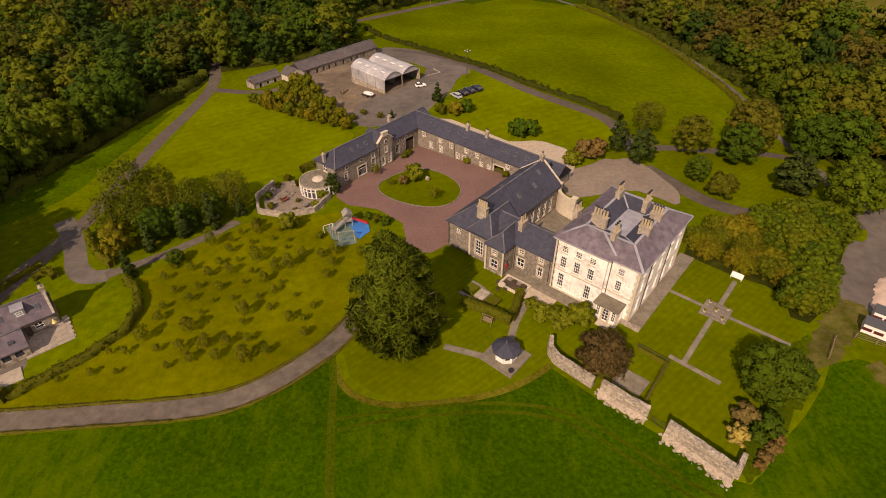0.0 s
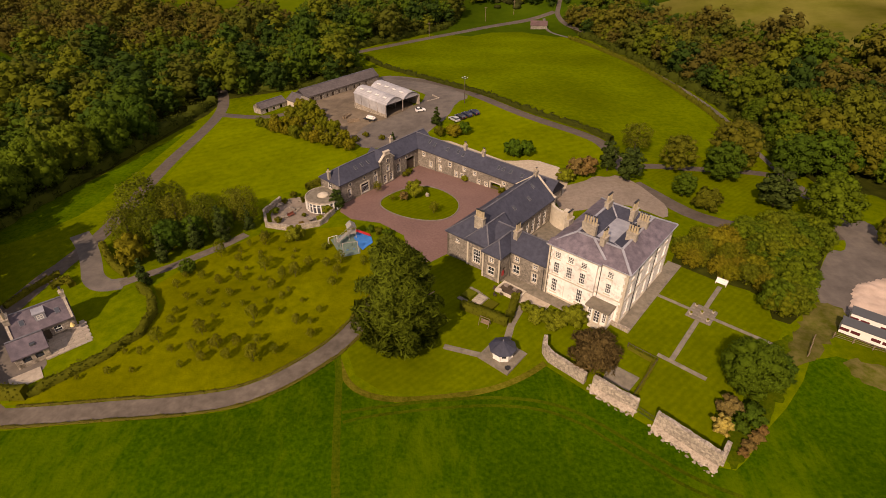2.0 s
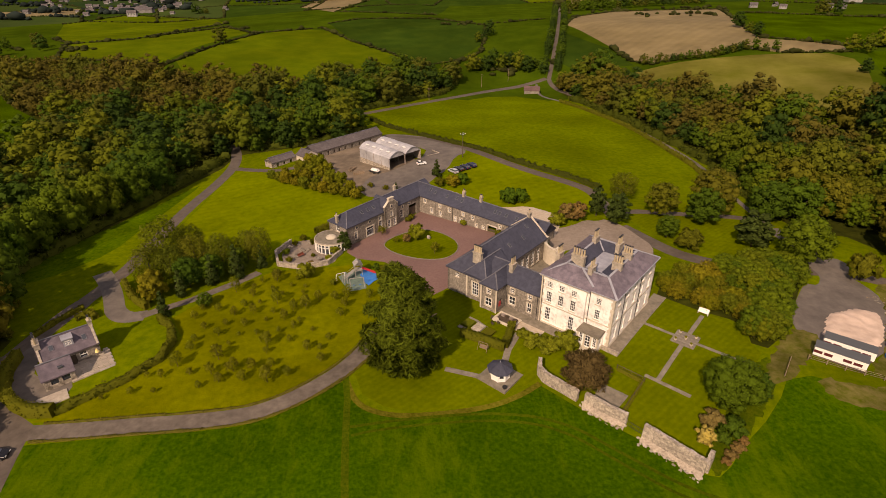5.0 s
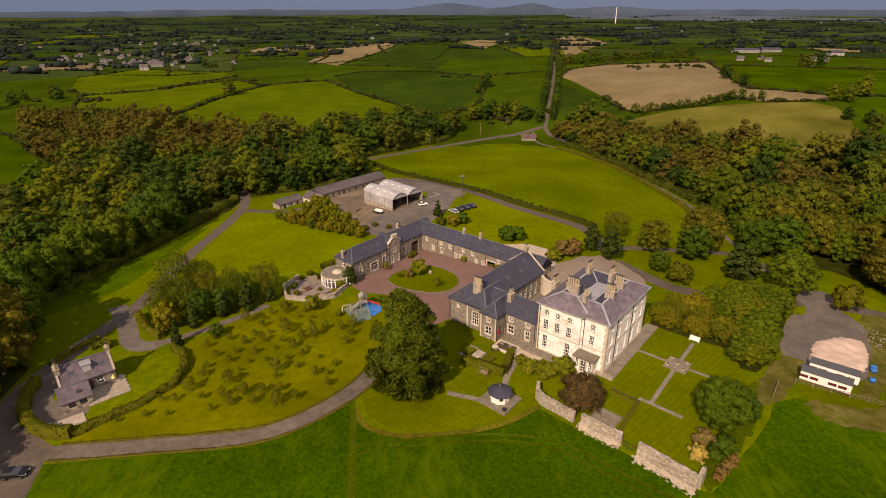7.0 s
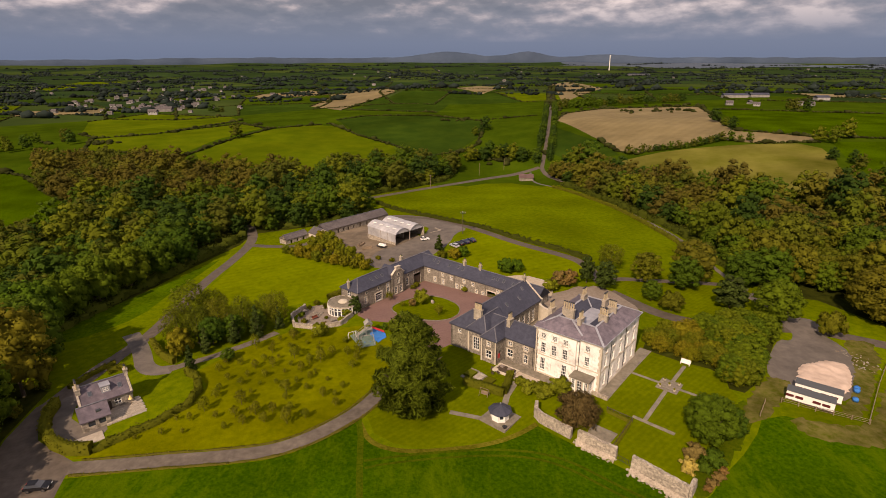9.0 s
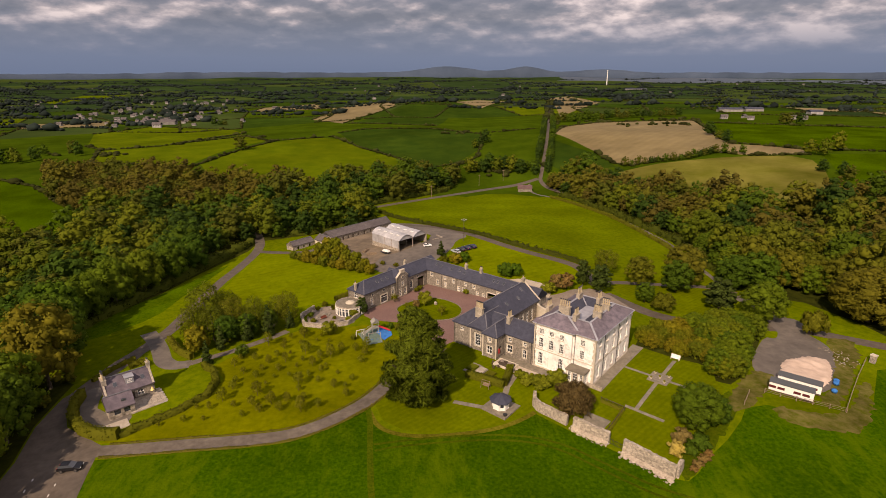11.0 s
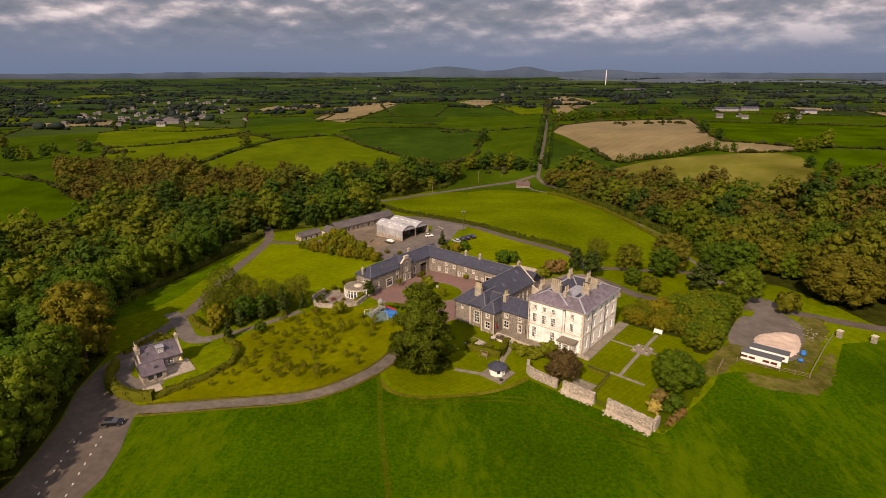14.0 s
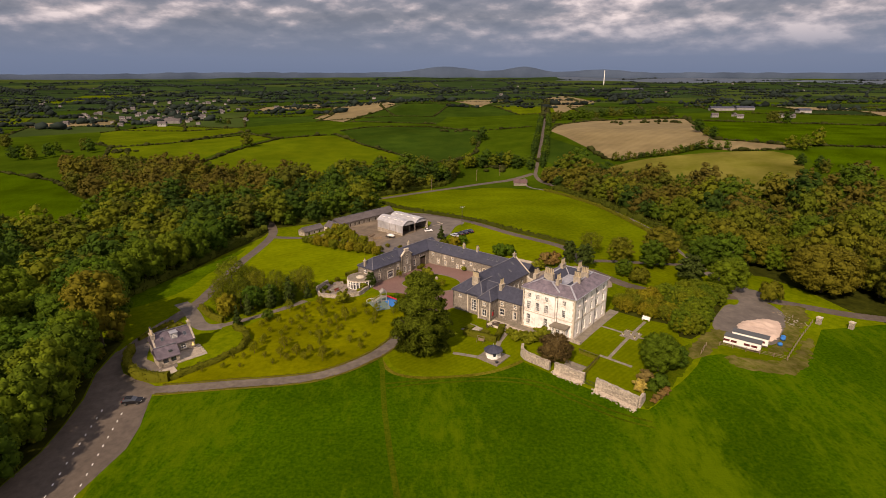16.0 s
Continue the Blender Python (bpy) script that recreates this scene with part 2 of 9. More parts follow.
M["road"] = noisy("worn asphalt", (0.072, 0.056, 0.044), (0.112, 0.089, 0.069), 0.7, 0.85, 0.1, 0.15, 0.15)
M["yard"] = noisy("dusty asphalt yard", (0.092, 0.078, 0.067), (0.145, 0.122, 0.102), 0.4, 0.85, 0.1, 0.08, 0.2)
M["earth"] = noisy("trodden earth", (0.115, 0.086, 0.058), (0.185, 0.142, 0.098), 0.35, 0.95, 0.3, 0.1, 0.3)
M["gravel"] = noisy("pale gravel", (0.33, 0.27, 0.20), (0.47, 0.39, 0.30), 1.5, 0.9, 0.15, 0.12, 0.1)
M["forecourt"] = noisy("buff gravel", (0.175, 0.138, 0.108), (0.245, 0.198, 0.155), 1.2, 0.9, 0.15, 0.1, 0.12)
M["sand"] = noisy("pink sand", (0.46, 0.34, 0.265), (0.58, 0.44, 0.35), 0.5, 0.95, 0.3, 0.2, 0.12)
M["sett"] = noisy("red brick paving", (0.145, 0.082, 0.07), (0.20, 0.118, 0.10), 2.2, 0.8, 0.15, 0.12, 0.1)
M["path"] = noisy("stone path", (0.140, 0.120, 0.090), (0.215, 0.186, 0.142), 1.2, 0.85, 0.1, 0.3, 0.15)
M["flag"] = noisy("stone flag", (0.29, 0.245, 0.19), (0.38, 0.325, 0.26), 1.6, 0.8, 0.1, 0.4, 0.1, own=0.14)
M["flagdark"] = noisy("worn dark stone flag", (0.15, 0.128, 0.10), (0.22, 0.19, 0.152), 1.6, 0.85, 0.1, 0.4, 0.15, own=0.14)
# leaf litter with the shade beneath the trees put into its colour
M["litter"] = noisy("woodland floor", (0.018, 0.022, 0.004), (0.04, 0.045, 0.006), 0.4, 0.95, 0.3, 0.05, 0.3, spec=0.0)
M["stucco"] = noisy("weathered cream stucco", (0.50, 0.45, 0.405), (0.87, 0.825, 0.78), 0.8, 0.85, 0.05, 0.25, 0.16, bump_scale=8, third=(0.80, 0.75, 0.70))
M["stonetrim"] = noisy("dressed sandstone", (0.44, 0.38, 0.29), (0.58, 0.51, 0.41), 1.3, 0.8, 0.1, 0.3, 0.12)
M["rubble"] = noisy("grey rubble stone", (0.13, 0.115, 0.095), (0.33, 0.29, 0.235), 2.6, 0.9, 0.5, 0.2, 0.15, bump_scale=4, third=(0.22, 0.19, 0.155), stones=2.6)
M["rubble2"] = noisy("pale rubble stone", (0.20, 0.165, 0.13), (0.45, 0.385, 0.305), 2.2, 0.9, 0.5, 0.25, 0.2, bump_scale=4, third=(0.34, 0.29, 0.23), stones=2.2)
M["crumble"] = noisy("pale crumbled mortar", (0.28, 0.225, 0.17), (0.52, 0.44, 0.35), 3.0, 0.95, 0.6, 0.4, 0.2, bump_scale=6)
M["slate"] = noisy("blue slate", (0.032, 0.035, 0.053), (0.054, 0.056, 0.080), 1.3, 0.6, 0.25, 0.25, 0.12, bump_scale=5)
M["slate2"] = noisy("purple slate", (0.088, 0.074, 0.092), (0.18, 0.148, 0.168), 0.9, 0.6, 0.25, 0.22, 0.22, bump_scale=5)
M["slate4"] = noisy("dark purple slate", (0.068, 0.056, 0.070), (0.125, 0.100, 0.116), 0.9, 0.6, 0.25, 0.22, 0.22, bump_scale=5)
M["slate3"] = noisy("old barn slate", (0.07, 0.058, 0.058), (0.115, 0.098, 0.095), 1.1, 0.65, 0.25, 0.15, 0.25, bump_scale=5)
M["lead"] = noisy("grey lead", (0.27, 0.27, 0.30), (0.37, 0.37, 0.40), 0.8, 0.5, 0.1, 0.3, 0.15, metal=0.2)
M["ridge"] = noisy("grey ridge tile", (0.085, 0.085, 0.10), (0.14, 0.138, 0.155), 1.2, 0.6, 0.15, 0.3, 0.2)
M["zinc"] = noisy("weathered corrugated iron", (0.36, 0.355, 0.37), (0.50, 0.485, 0.49), 0.5, 0.5, 0.1, 0.18, 0.2, metal=0.25, stripes=(0.5, 0, 0.08))
M["rust"] = noisy("rusting corrugated iron", (0.20, 0.15, 0.12), (0.34, 0.29, 0.26), 0.6, 0.6, 0.1, 0.2, 0.25, metal=0.2)
M["white"] = plain("white paint", (0.78, 0.75, 0.70), 0.5)
M["pot"] = noisy("buff clay pot", (0.33, 0.26, 0.16), (0.48, 0.40, 0.27), 3, 0.8, 0.1, 0.5, 0.2)
M["stack"] = noisy("chimney render", (0.24, 0.205, 0.16), (0.42, 0.365, 0.29), 2.2, 0.85, 0.2, 0.5, 0.2)
M["black"] = plain("black cast iron", (0.02, 0.02, 0.022), 0.5)
M["wood"] = noisy("weathered timber", (0.16, 0.11, 0.07), (0.28, 0.21, 0.14), 4, 0.8, 0.2, 0.6, 0.2)
M["greywood"] = noisy("silvered timber", (0.20, 0.185, 0.165), (0.33, 0.31, 0.28), 4, 0.85, 0.2, 0.6, 0.2)
M["darkwood"] = noisy("dark stained timber", (0.05, 0.035, 0.025), (0.09, 0.065, 0.045), 4, 0.7, 0.2, 0.6, 0.2)
M["bark"] = noisy("bark", (0.05, 0.038, 0.026), (0.11, 0.085, 0.06), 3, 0.95, 0.5, 0.5, 0.2)
M["red"] = plain("red paint", (0.45, 0.03, 0.03), 0.45)
M["blue"] = noisy("blue safety matting", (0.02, 0.14, 0.42), (0.03, 0.19, 0.52), 1.5, 0.8, 0.05, 0.5, 0.1)
M["teal"] = noisy("green safety matting", (0.10, 0.15, 0.12), (0.14, 0.19, 0.15), 1.5, 0.85, 0.05, 0.5, 0.1)
M["tyre"] = plain("tyre rubber", (0.02, 0.02, 0.02), 0.85)
M["chrome"] = plain("bright metal", (0.55, 0.55, 0.57), 0.25, 1.0)
M["lamp"] = plain("lamp glass", (0.7, 0.7, 0.65), 0.2)
glass = bpy.data.materials.new("window glass")
glass.use_nodes = True
gb = glass.node_tree.nodes["Principled BSDF"]
gb.inputs["Base Color"].default_value, gb.inputs["Roughness"].default_value = (0.05, 0.06, 0.07, 1), 0.04
gb.inputs["Transmission Weight"].default_value, gb.inputs["IOR"].default_value = 0.35, 1.45
M["glass"] = glass
M["skylight"] = plain("skylight glass", (0.05, 0.055, 0.065), 0.06, 0.0, 0.8)
M["leaf"] = leafy("broadleaf foliage", [(0.064, 0.122, 0.0060), (0.039, 0.084, 0.0066), (0.095, 0.146, 0.0066), (0.046, 0.094, 0.0066), (0.115, 0.157, 0.0078), (0.059, 0.120, 0.0066), (0.082, 0.116, 0.0078)], island=0.3)
M["leaf2"] = leafy("autumn wood foliage", [(0.118, 0.126, 0.0090), (0.085, 0.119, 0.0066), (0.140, 0.134, 0.0096), (0.096, 0.126, 0.0090), (0.160, 0.134, 0.0102), (0.090, 0.104, 0.0090)], island=0.3)
M["lush"] = leafy("fresh green foliage", [(0.087, 0.142, 0.0060), (0.131, 0.175, 0.0072), (0.067, 0.115, 0.0060), (0.109, 0.146, 0.0072), (0.143, 0.167, 0.0072)], island=0.28)
M["beltleaf"] = leafy("yellowing shrub foliage", [(0.194, 0.190, 0.0078), (0.113, 0.145, 0.0078), (0.216, 0.187, 0.0102), (0.143, 0.166, 0.0078)], island=0.3)
M["conifer"] = leafy("dark conifer foliage", [(0.043, 0.071, 0.011), (0.055, 0.081, 0.013)], island=0.5)
M["cedar"] = leafy("cypress foliage", [(0.082, 0.112, 0.007), (0.082, 0.112, 0.007)], island=0.55)
M["copper"] = leafy("copper foliage", [(0.116, 0.084, 0.026), (0.122, 0.088, 0.028)], island=0.5)
M["oliveleaf"] = leafy("olive foliage", [(0.112, 0.132, 0.008), (0.085, 0.110, 0.007), (0.130, 0.140, 0.009)], island=0.35)
M["lime"] = leafy("yellow green foliage", [(0.163, 0.194, 0.0108), (0.188, 0.213, 0.0120), (0.144, 0.169, 0.0090)], island=0.35)
M["gold"] = leafy("golden foliage", [(0.42, 0.35, 0.07), (0.46, 0.37, 0.08)], island=0.3)
M["hedge"] = leafy("clipped hedge foliage", [(0.098, 0.109, 0.0066), (0.127, 0.132, 0.0084)], island=0.3)
M["apple"] = leafy("orchard foliage", [(0.128, 0.150, 0.008), (0.155, 0.165, 0.009), (0.132, 0.134, 0.009)], island=0.4)
M["pinkleaf"] = leafy("browning shrub foliage", [(0.21, 0.13, 0.035), (0.19, 0.15, 0.04)], island=0.35)


# ---------------------------------------------------------------- building blocks
TURN = -39.5


def site(u, v, z, turn=0.0):
    """A pose in the grid of the house: u along its entrance front, v along its garden front."""
    a = radians(TURN)
    return pose(21.9 + u * math.cos(a) - v * math.sin(a), 137.1 + u * math.sin(a) + v * math.cos(a), z, 0, 0, TURN + turn)


def uv(u, v):
    m = site(u, v, 0).translation
    return m.x, m.y


def finish(bm, name, material, smooth=False):
    bmesh.ops.recalc_face_normals(bm, faces=bm.faces)
    me = bpy.data.meshes.new(name)
    bm.to_mesh(me)
    bm.free()
    me.materials.append(material)
    if smooth:
        for p in me.polygons:
            p.use_smooth = True
    return me


def part(name, bm, material, parent, label="", smooth=False):
    ob = new(name, bm if isinstance(bm, bpy.types.Mesh) else finish(bm, name, material, smooth))
    ob.parent = parent
    if label:
        tagged(ob, label)
    return ob


def thing(name, label, category, m, group="", kind=""):
    ob = new(name)
    ob.matrix_world = m
    ob.empty_display_size = 0.5
    return tagged(ob, label, category, group, kind)


def box(bm, x0, y0, z0, x1, y1, z1):
    vs = [bm.verts.new((x, y, z)) for z in (z0, z1) for x, y in ((x0, y0), (x1, y0), (x1, y1), (x0, y1))]
    for f in ((3, 2, 1, 0), (4, 5, 6, 7), (0, 1, 5, 4), (1, 2, 6, 5), (2, 3, 7, 6), (3, 0, 4, 7)):
        bm.faces.new([vs[i] for i in f])
    return vs


def boxes(*rows):
    bm = bmesh.new()
    for r in rows:
        box(bm, *r)
    return bm


def solid(bm, verts, faces):
    vs = [bm.verts.new(v) for v in verts]
    for f in faces:
        bm.faces.new([vs[i] for i in f])
    return bm


def prism(bm, ring, z0, z1):
    lo, hi = [bm.verts.new((x, y, z0)) for x, y in ring], [bm.verts.new((x, y, z1)) for x, y in ring]
    n = len(ring)
    bm.faces.new(lo[::-1]), bm.faces.new(hi)
    for i in range(n):
        bm.faces.new((lo[i], lo[(i + 1) % n], hi[(i + 1) % n], hi[i]))
    return bm


def rod(bm, a, b, r, r2=None, n=6):
    """A round bar from a to b."""
    a, b = Vector(a), Vector(b)
    q = (b - a).to_track_quat("Z", "Y")
    rings = []
    for c, rr in ((a, r), (b, r if r2 is None else r2)):
        rings.append([bm.verts.new(c + q @ Vector((rr * math.cos(2 * math.pi * i / n), rr * math.sin(2 * math.pi * i / n), 0))) for i in range(n)])
    for i in range(n):
        bm.faces.new((rings[0][i], rings[0][(i + 1) % n], rings[1][(i + 1) % n], rings[1][i]))
    bm.faces.new(rings[0][::-1]), bm.faces.new(rings[1])
    return bm


def bar(bm, a, b, w, h):
    """A square bar from a to b."""
    a, b = Vector(a), Vector(b)
    q = (b - a).to_track_quat("X", "Z")
    n = (b - a).length
    vs = box(bm, 0, -w / 2, -h / 2, n, w / 2, h / 2)
    for v in vs:
        v.co = a + q @ v.co
    return bm


def wall(bm, a, b, z0, z1, thick, openings=(), arch=()):
    """A wall from a to b (its outer face on the right hand of that way), with real openings (s0, s1, z0, z1) along it."""
    a, b = Vector((*a, 0)), Vector((*b, 0))
    n = (b - a).length
    ex, ey = (b - a).normalized(), Vector(((a - b).y, (b - a).x, 0)).normalized()
    openings = [tuple(round(c, 4) for c in o) for o in openings]
    z0, z1, n = round(z0, 4), round(z1, 4), round(n, 4)
    xs = sorted({0.0, n, *[o[0] for o in openings], *[o[1] for o in openings]})
    zs = sorted({z0, z1, *[o[2] for o in openings], *[o[3] for o in openings]})
    made = {}

    def at(x, y, z):
        k = (round(x, 4), round(y, 4), round(z, 4))
        if k not in made:
            made[k] = bm.verts.new(a + ex * x + ey * y + Vector((0, 0, z)))
        return made[k]

    def full(i, k):
        if not (0 <= i < len(xs) - 1 and 0 <= k < len(zs) - 1):
            return False
        x, z = (xs[i] + xs[i + 1]) / 2, (zs[k] + zs[k + 1]) / 2
        return not any(o[0] < x < o[1] and o[2] < z < o[3] for o in openings)

    for i in range(len(xs) - 1):
        for k in range(len(zs) - 1):
            if not full(i, k):
                continue
            p, q, r, s = xs[i], xs[i + 1], zs[k], zs[k + 1]
            bm.faces.new((at(p, 0, r), at(q, 0, r), at(q, 0, s), at(p, 0, s)))
            bm.faces.new((at(p, thick, s), at(q, thick, s), at(q, thick, r), at(p, thick, r)))
            if not full(i - 1, k):
                bm.faces.new((at(p, 0, r), at(p, 0, s), at(p, thick, s), at(p, thick, r)))
            if not full(i + 1, k):
                bm.faces.new((at(q, 0, s), at(q, 0, r), at(q, thick, r), at(q, thick, s)))
            if not full(i, k - 1):
                bm.faces.new((at(p, 0, r), at(p, thick, r), at(q, thick, r), at(q, 0, r)))
            if not full(i, k + 1):
                bm.faces.new((at(p, 0, s), at(q, 0, s), at(q, thick, s), at(p, thick, s)))


WINDOWS = {}


def window(parent, a, b, s, z, w, h, cols=2, rows=4, sill=True, label="", surround=False):
    """A sash window with its pane and sill, set in the wall from a to b at s along it."""
    key = (w, h, cols, rows)
    if key not in WINDOWS:
        f = bmesh.new()
        cs = [0.09] + [w * i / cols + o for i in range(1, cols) for o in (-0.03, 0.03)] + [w - 0.09]
        rs = [0.1] + [h * i / rows + o * (0.05 if i * 2 == rows else 0.028) for i in range(1, rows) for o in (-1, 1)] + [h - 0.09]
        wall(f, (-w / 2, 0), (w / 2, 0), 0, h, 0.1, [(c0, c1, r0, r1) for c0, c1 in zip(cs[::2], cs[1::2]) for r0, r1 in zip(rs[::2], rs[1::2])])
        p = boxes((-w / 2 + 0.04, 0.045, 0.04, w / 2 - 0.04, 0.055, h - 0.04))
        si = boxes((-w / 2 - 0.12, -0.14, -0.16, w / 2 + 0.12, 0.10, -0.004))
        WINDOWS[key] = finish(f, "window", M["white"]), finish(p, "pane", M["glass"]), finish(si, "sill", M["stonetrim"])
    mf, mp, ms = WINDOWS[key]
    a, b = Vector((*a, 0)), Vector((*b, 0))
    ex = (b - a).normalized()
    inward = Vector((-ex.y, ex.x, 0))
    pos = a + ex * s + inward * 0.12
    ob = part("window", mf, None, parent, label)
    ob.matrix_basis = Matrix.Translation((pos.x, pos.y, z)) @ Matrix.Rotation(math.atan2(ex.y, ex.x), 4, "Z")
    pane = part("pane", mp, None, ob)
    pane.visible_shadow = False
    if sill:
        si = part("sill", ms, None, ob)
        si.location.y = -0.12
    if surround:
        if ("surround", w, h) not in WINDOWS:
            WINDOWS["surround", w, h] = finish(boxes((-w / 2 - 0.2, -0.15, 0, -w / 2 - 0.004, -0.123, h), (w / 2 + 0.004, -0.15, 0, w / 2 + 0.2, -0.123, h), (-w / 2 - 0.2, -0.15, h + 0.002, w / 2 + 0.2, -0.123, h + 0.24)), "surround", M["stonetrim"])
        part("surround", WINDOWS["surround", w, h], None, ob, "pale dressed stone surround")
    return ob


def roof_mesh(bm, x0, y0, x1, y1, z, rise, axis="x", hip0=0.0, hip1=0.0, over=0.35, thick=0.22, ridge_at=0.5):
    """A gabled or hipped roof over a rectangle; hip0 and hip1 are the runs of the hips at the two ends (0: gable). Returns the ridge ends."""
    x0, y0, x1, y1 = x0 - over, y0 - over, x1 + over, y1 + over
    if axis == "x":
        ym = y0 + (y1 - y0) * ridge_at
        r0, r1 = (x0 + hip0, ym), (x1 - hip1, ym)
        e = [(x0, y0), (x1, y0), (x1, y1), (x0, y1)]
    else:
        xm = x0 + (x1 - x0) * ridge_at
        r0, r1 = (xm, y0 + hip0), (xm, y1 - hip1)
        e = [(x1, y0), (x1, y1), (x0, y1), (x0, y0)]
    top = [(*p, z) for p in e] + [(*r0, z + rise), (*r1, z + rise)]
    bot = [(p[0], p[1], p[2] - thick) for p in top]
    f = [(0, 1, 5, 4), (2, 3, 4, 5), (3, 0, 4), (1, 2, 5)]
    solid(bm, top + bot, f + [tuple(i + 6 for i in reversed(q)) for q in f] + [(0, 6, 7, 1), (1, 7, 8, 2), (2, 8, 9, 3), (3, 9, 6, 0)])
    return Vector(top[4]), Vector(top[5]), [Vector(p) for p in top[:4]]


def roof(parent, name, material, *args, caps=True, lead=None, **kw):
    bm = bmesh.new()
    a, b, eaves = roof_mesh(bm, *args, **kw)
    ob = part(name, bm, material, parent)
    if caps:
        cap = bmesh.new()
        up = Vector((0, 0, 0.05))
        bar(cap, a + up, b + up, 0.32, 0.12)
        for end, hip, (i, j) in ((a, kw.get("hip0", 0), (3, 0)), (b, kw.get("hip1", 0), (1, 2))):
            if hip:
                for k in (i, j):
                    bar(cap, end + up * 0.6, eaves[k] + up * 0.6, 0.26, 0.10)
        part("ridge_cap", cap, lead or M["ridge"], ob)
    return ob


def gable(bm, a, b, z, rise, thick):
    """The triangle of wall above z from a to b."""
    a, b = Vector((*a, z)), Vector((*b, z))
    ex = (b - a).normalized()
    n = Vector((-ex.y, ex.x, 0)) * thick
    top = (a + b) / 2 + Vector((0, 0, rise))
    solid(bm, [a, b, top, a + n, b + n, top + n], [(0, 1, 2), (5, 4, 3), (0, 3, 4, 1), (1, 4, 5, 2), (2, 5, 3, 0)])


def chimney(parent, x, y, z0, z1, wx, wy, pots, along="x", label=""):
    """A stack with a projecting cap and a row of tall clay pots."""
    z1 -= 0.5 if pots > 2 else 0.0
    tall = 1.7 if pots > 2 else 0.9
    ob = part("chimney", boxes((x - wx / 2, y - wy / 2, z0, x + wx / 2, y + wy / 2, z1), (x - wx / 2 - 0.1, y - wy / 2 - 0.1, z1, x + wx / 2 + 0.1, y + wy / 2 + 0.1, z1 + 0.22)),
              M["stack"], parent, label)
    n = wx if along == "x" else wy
    for i in range(pots):
        o = (i + 0.5) / pots * n - n / 2
        px, py = (x + o, y) if along == "x" else (x, y + o)
        bm = rod(bmesh.new(), (px, py, z1 + 0.22), (px, py, z1 + tall), 0.21, 0.17, 8)
        rod(bm, (px, py, z1 + tall), (px, py, z1 + tall + 0.16), 0.21, 0.21, 8)
        pot = finish(bm, "pot", M["pot"])
        pot.materials.append(M["black"])
        for f in pot.polygons:
            f.material_index = int(f.center.z > z1 + tall + 0.04)
        part("pot", pot, None, ob)
    return ob

# ---------------------------------------------------------------- the land
# Spot heights of the land (x, y, z): the house stands at zero, the valley lies behind it, hills beyond.
SPOTS = np.array([
    (22, 137, 0), (50, 130, 0), (58, 142, 0), (12, 120, -1), (-15, 122, -0.8), (-5, 110, -1.1), (24, 107, -1.8), (42, 99, -2.4),
    (-40, 100, -1.2), (-65, 117, -2.2), (-62, 128, -2.1), (-78, 158, -3.9), (-85, 261, -8), (-24, 175, -3), (-5, 196, -3),
    (-17, 230, -2.3), (9, 240, -0.8), (46, 195, -0.5), (62, 191, -0.9), (85, 152, -0.9), (92, 137, -1.6), (72, 122, 0), (80, 257, -4),
    (66, 427, -18), (125, 430, -2), (224, 431, 10), (-165, 396, -10), (-86, 688, 0)])
FAR_SPOTS = np.array([
    (150, 560, 8), (-317, 744, -14), (-214, 950, -9), (0, 60, -3), (0, -60, -6), (120, 60, -5), (-120, 60, -5), (-160, 200, -9),
    (180, 250, -2), (400, 500, 12), (-500, 500, -14), (0, 1500, -4), (900, 1500, 5), (-900, 1500, -8), (0, 3000, 6), (-2500, 3000, 6),
    (2500, 3000, 2), (0, 4800, 12), (-3500, 4300, 12), (3500, 4300, 2), (1500, 200, 0), (-1500, 200, -10), (0, -1500, -10), (-60, 1050, 10), (-260, 560, -3), (60, 850, -6)])
KNOTS = np.vstack([SPOTS, FAR_SPOTS]).astype(float)


def kernel(a, b):
    d2 = ((a[:, None, :] - b[None, :, :]) ** 2).sum(-1)
    return np.sqrt(d2 + 400.0)


LAND = np.linalg.solve(np.block([[kernel(KNOTS[:, :2], KNOTS[:, :2]) + 0.0 * np.eye(len(KNOTS)), np.ones((len(KNOTS), 1))],
                                 [np.ones((1, len(KNOTS))), np.zeros((1, 1))]]), np.append(KNOTS[:, 2], 0.0))


def heights(xy):
    """Height of the land at rows of x, y; long low swells grow with the distance."""
    xy = np.atleast_2d(np.asarray(xy, float))
    z = kernel(xy, KNOTS[:, :2]) @ LAND[:-1] + LAND[-1]
    far = np.clip((np.hypot(xy[:, 0], xy[:, 1]) - 1350) / 900, 0, 1)
    return z + far * (6.0 * np.sin(xy[:, 0] / 130 + 0.7) * np.sin(xy[:, 1] / 210) + 3.5 * np.sin(xy[:, 0] / 310 - xy[:, 1] / 170))


def gz(x, y):
    return float(heights([(x, y)])[0])


from mathutils.geometry import delaunay_2d_cdt


def ribbon(line, width):
    """The outline of a strip of the given width (one, or one a point) along a line."""
    p = np.array(line, float)
    w = np.broadcast_to(np.asarray(width, float), (len(p),)) / 2
    d = np.gradient(p, axis=0)
    n = np.stack([-d[:, 1], d[:, 0]], 1) / np.linalg.norm(d, axis=1)[:, None]
    return [tuple(q) for q in np.vstack([p + n * w[:, None], (p - n * w[:, None])[::-1]])]


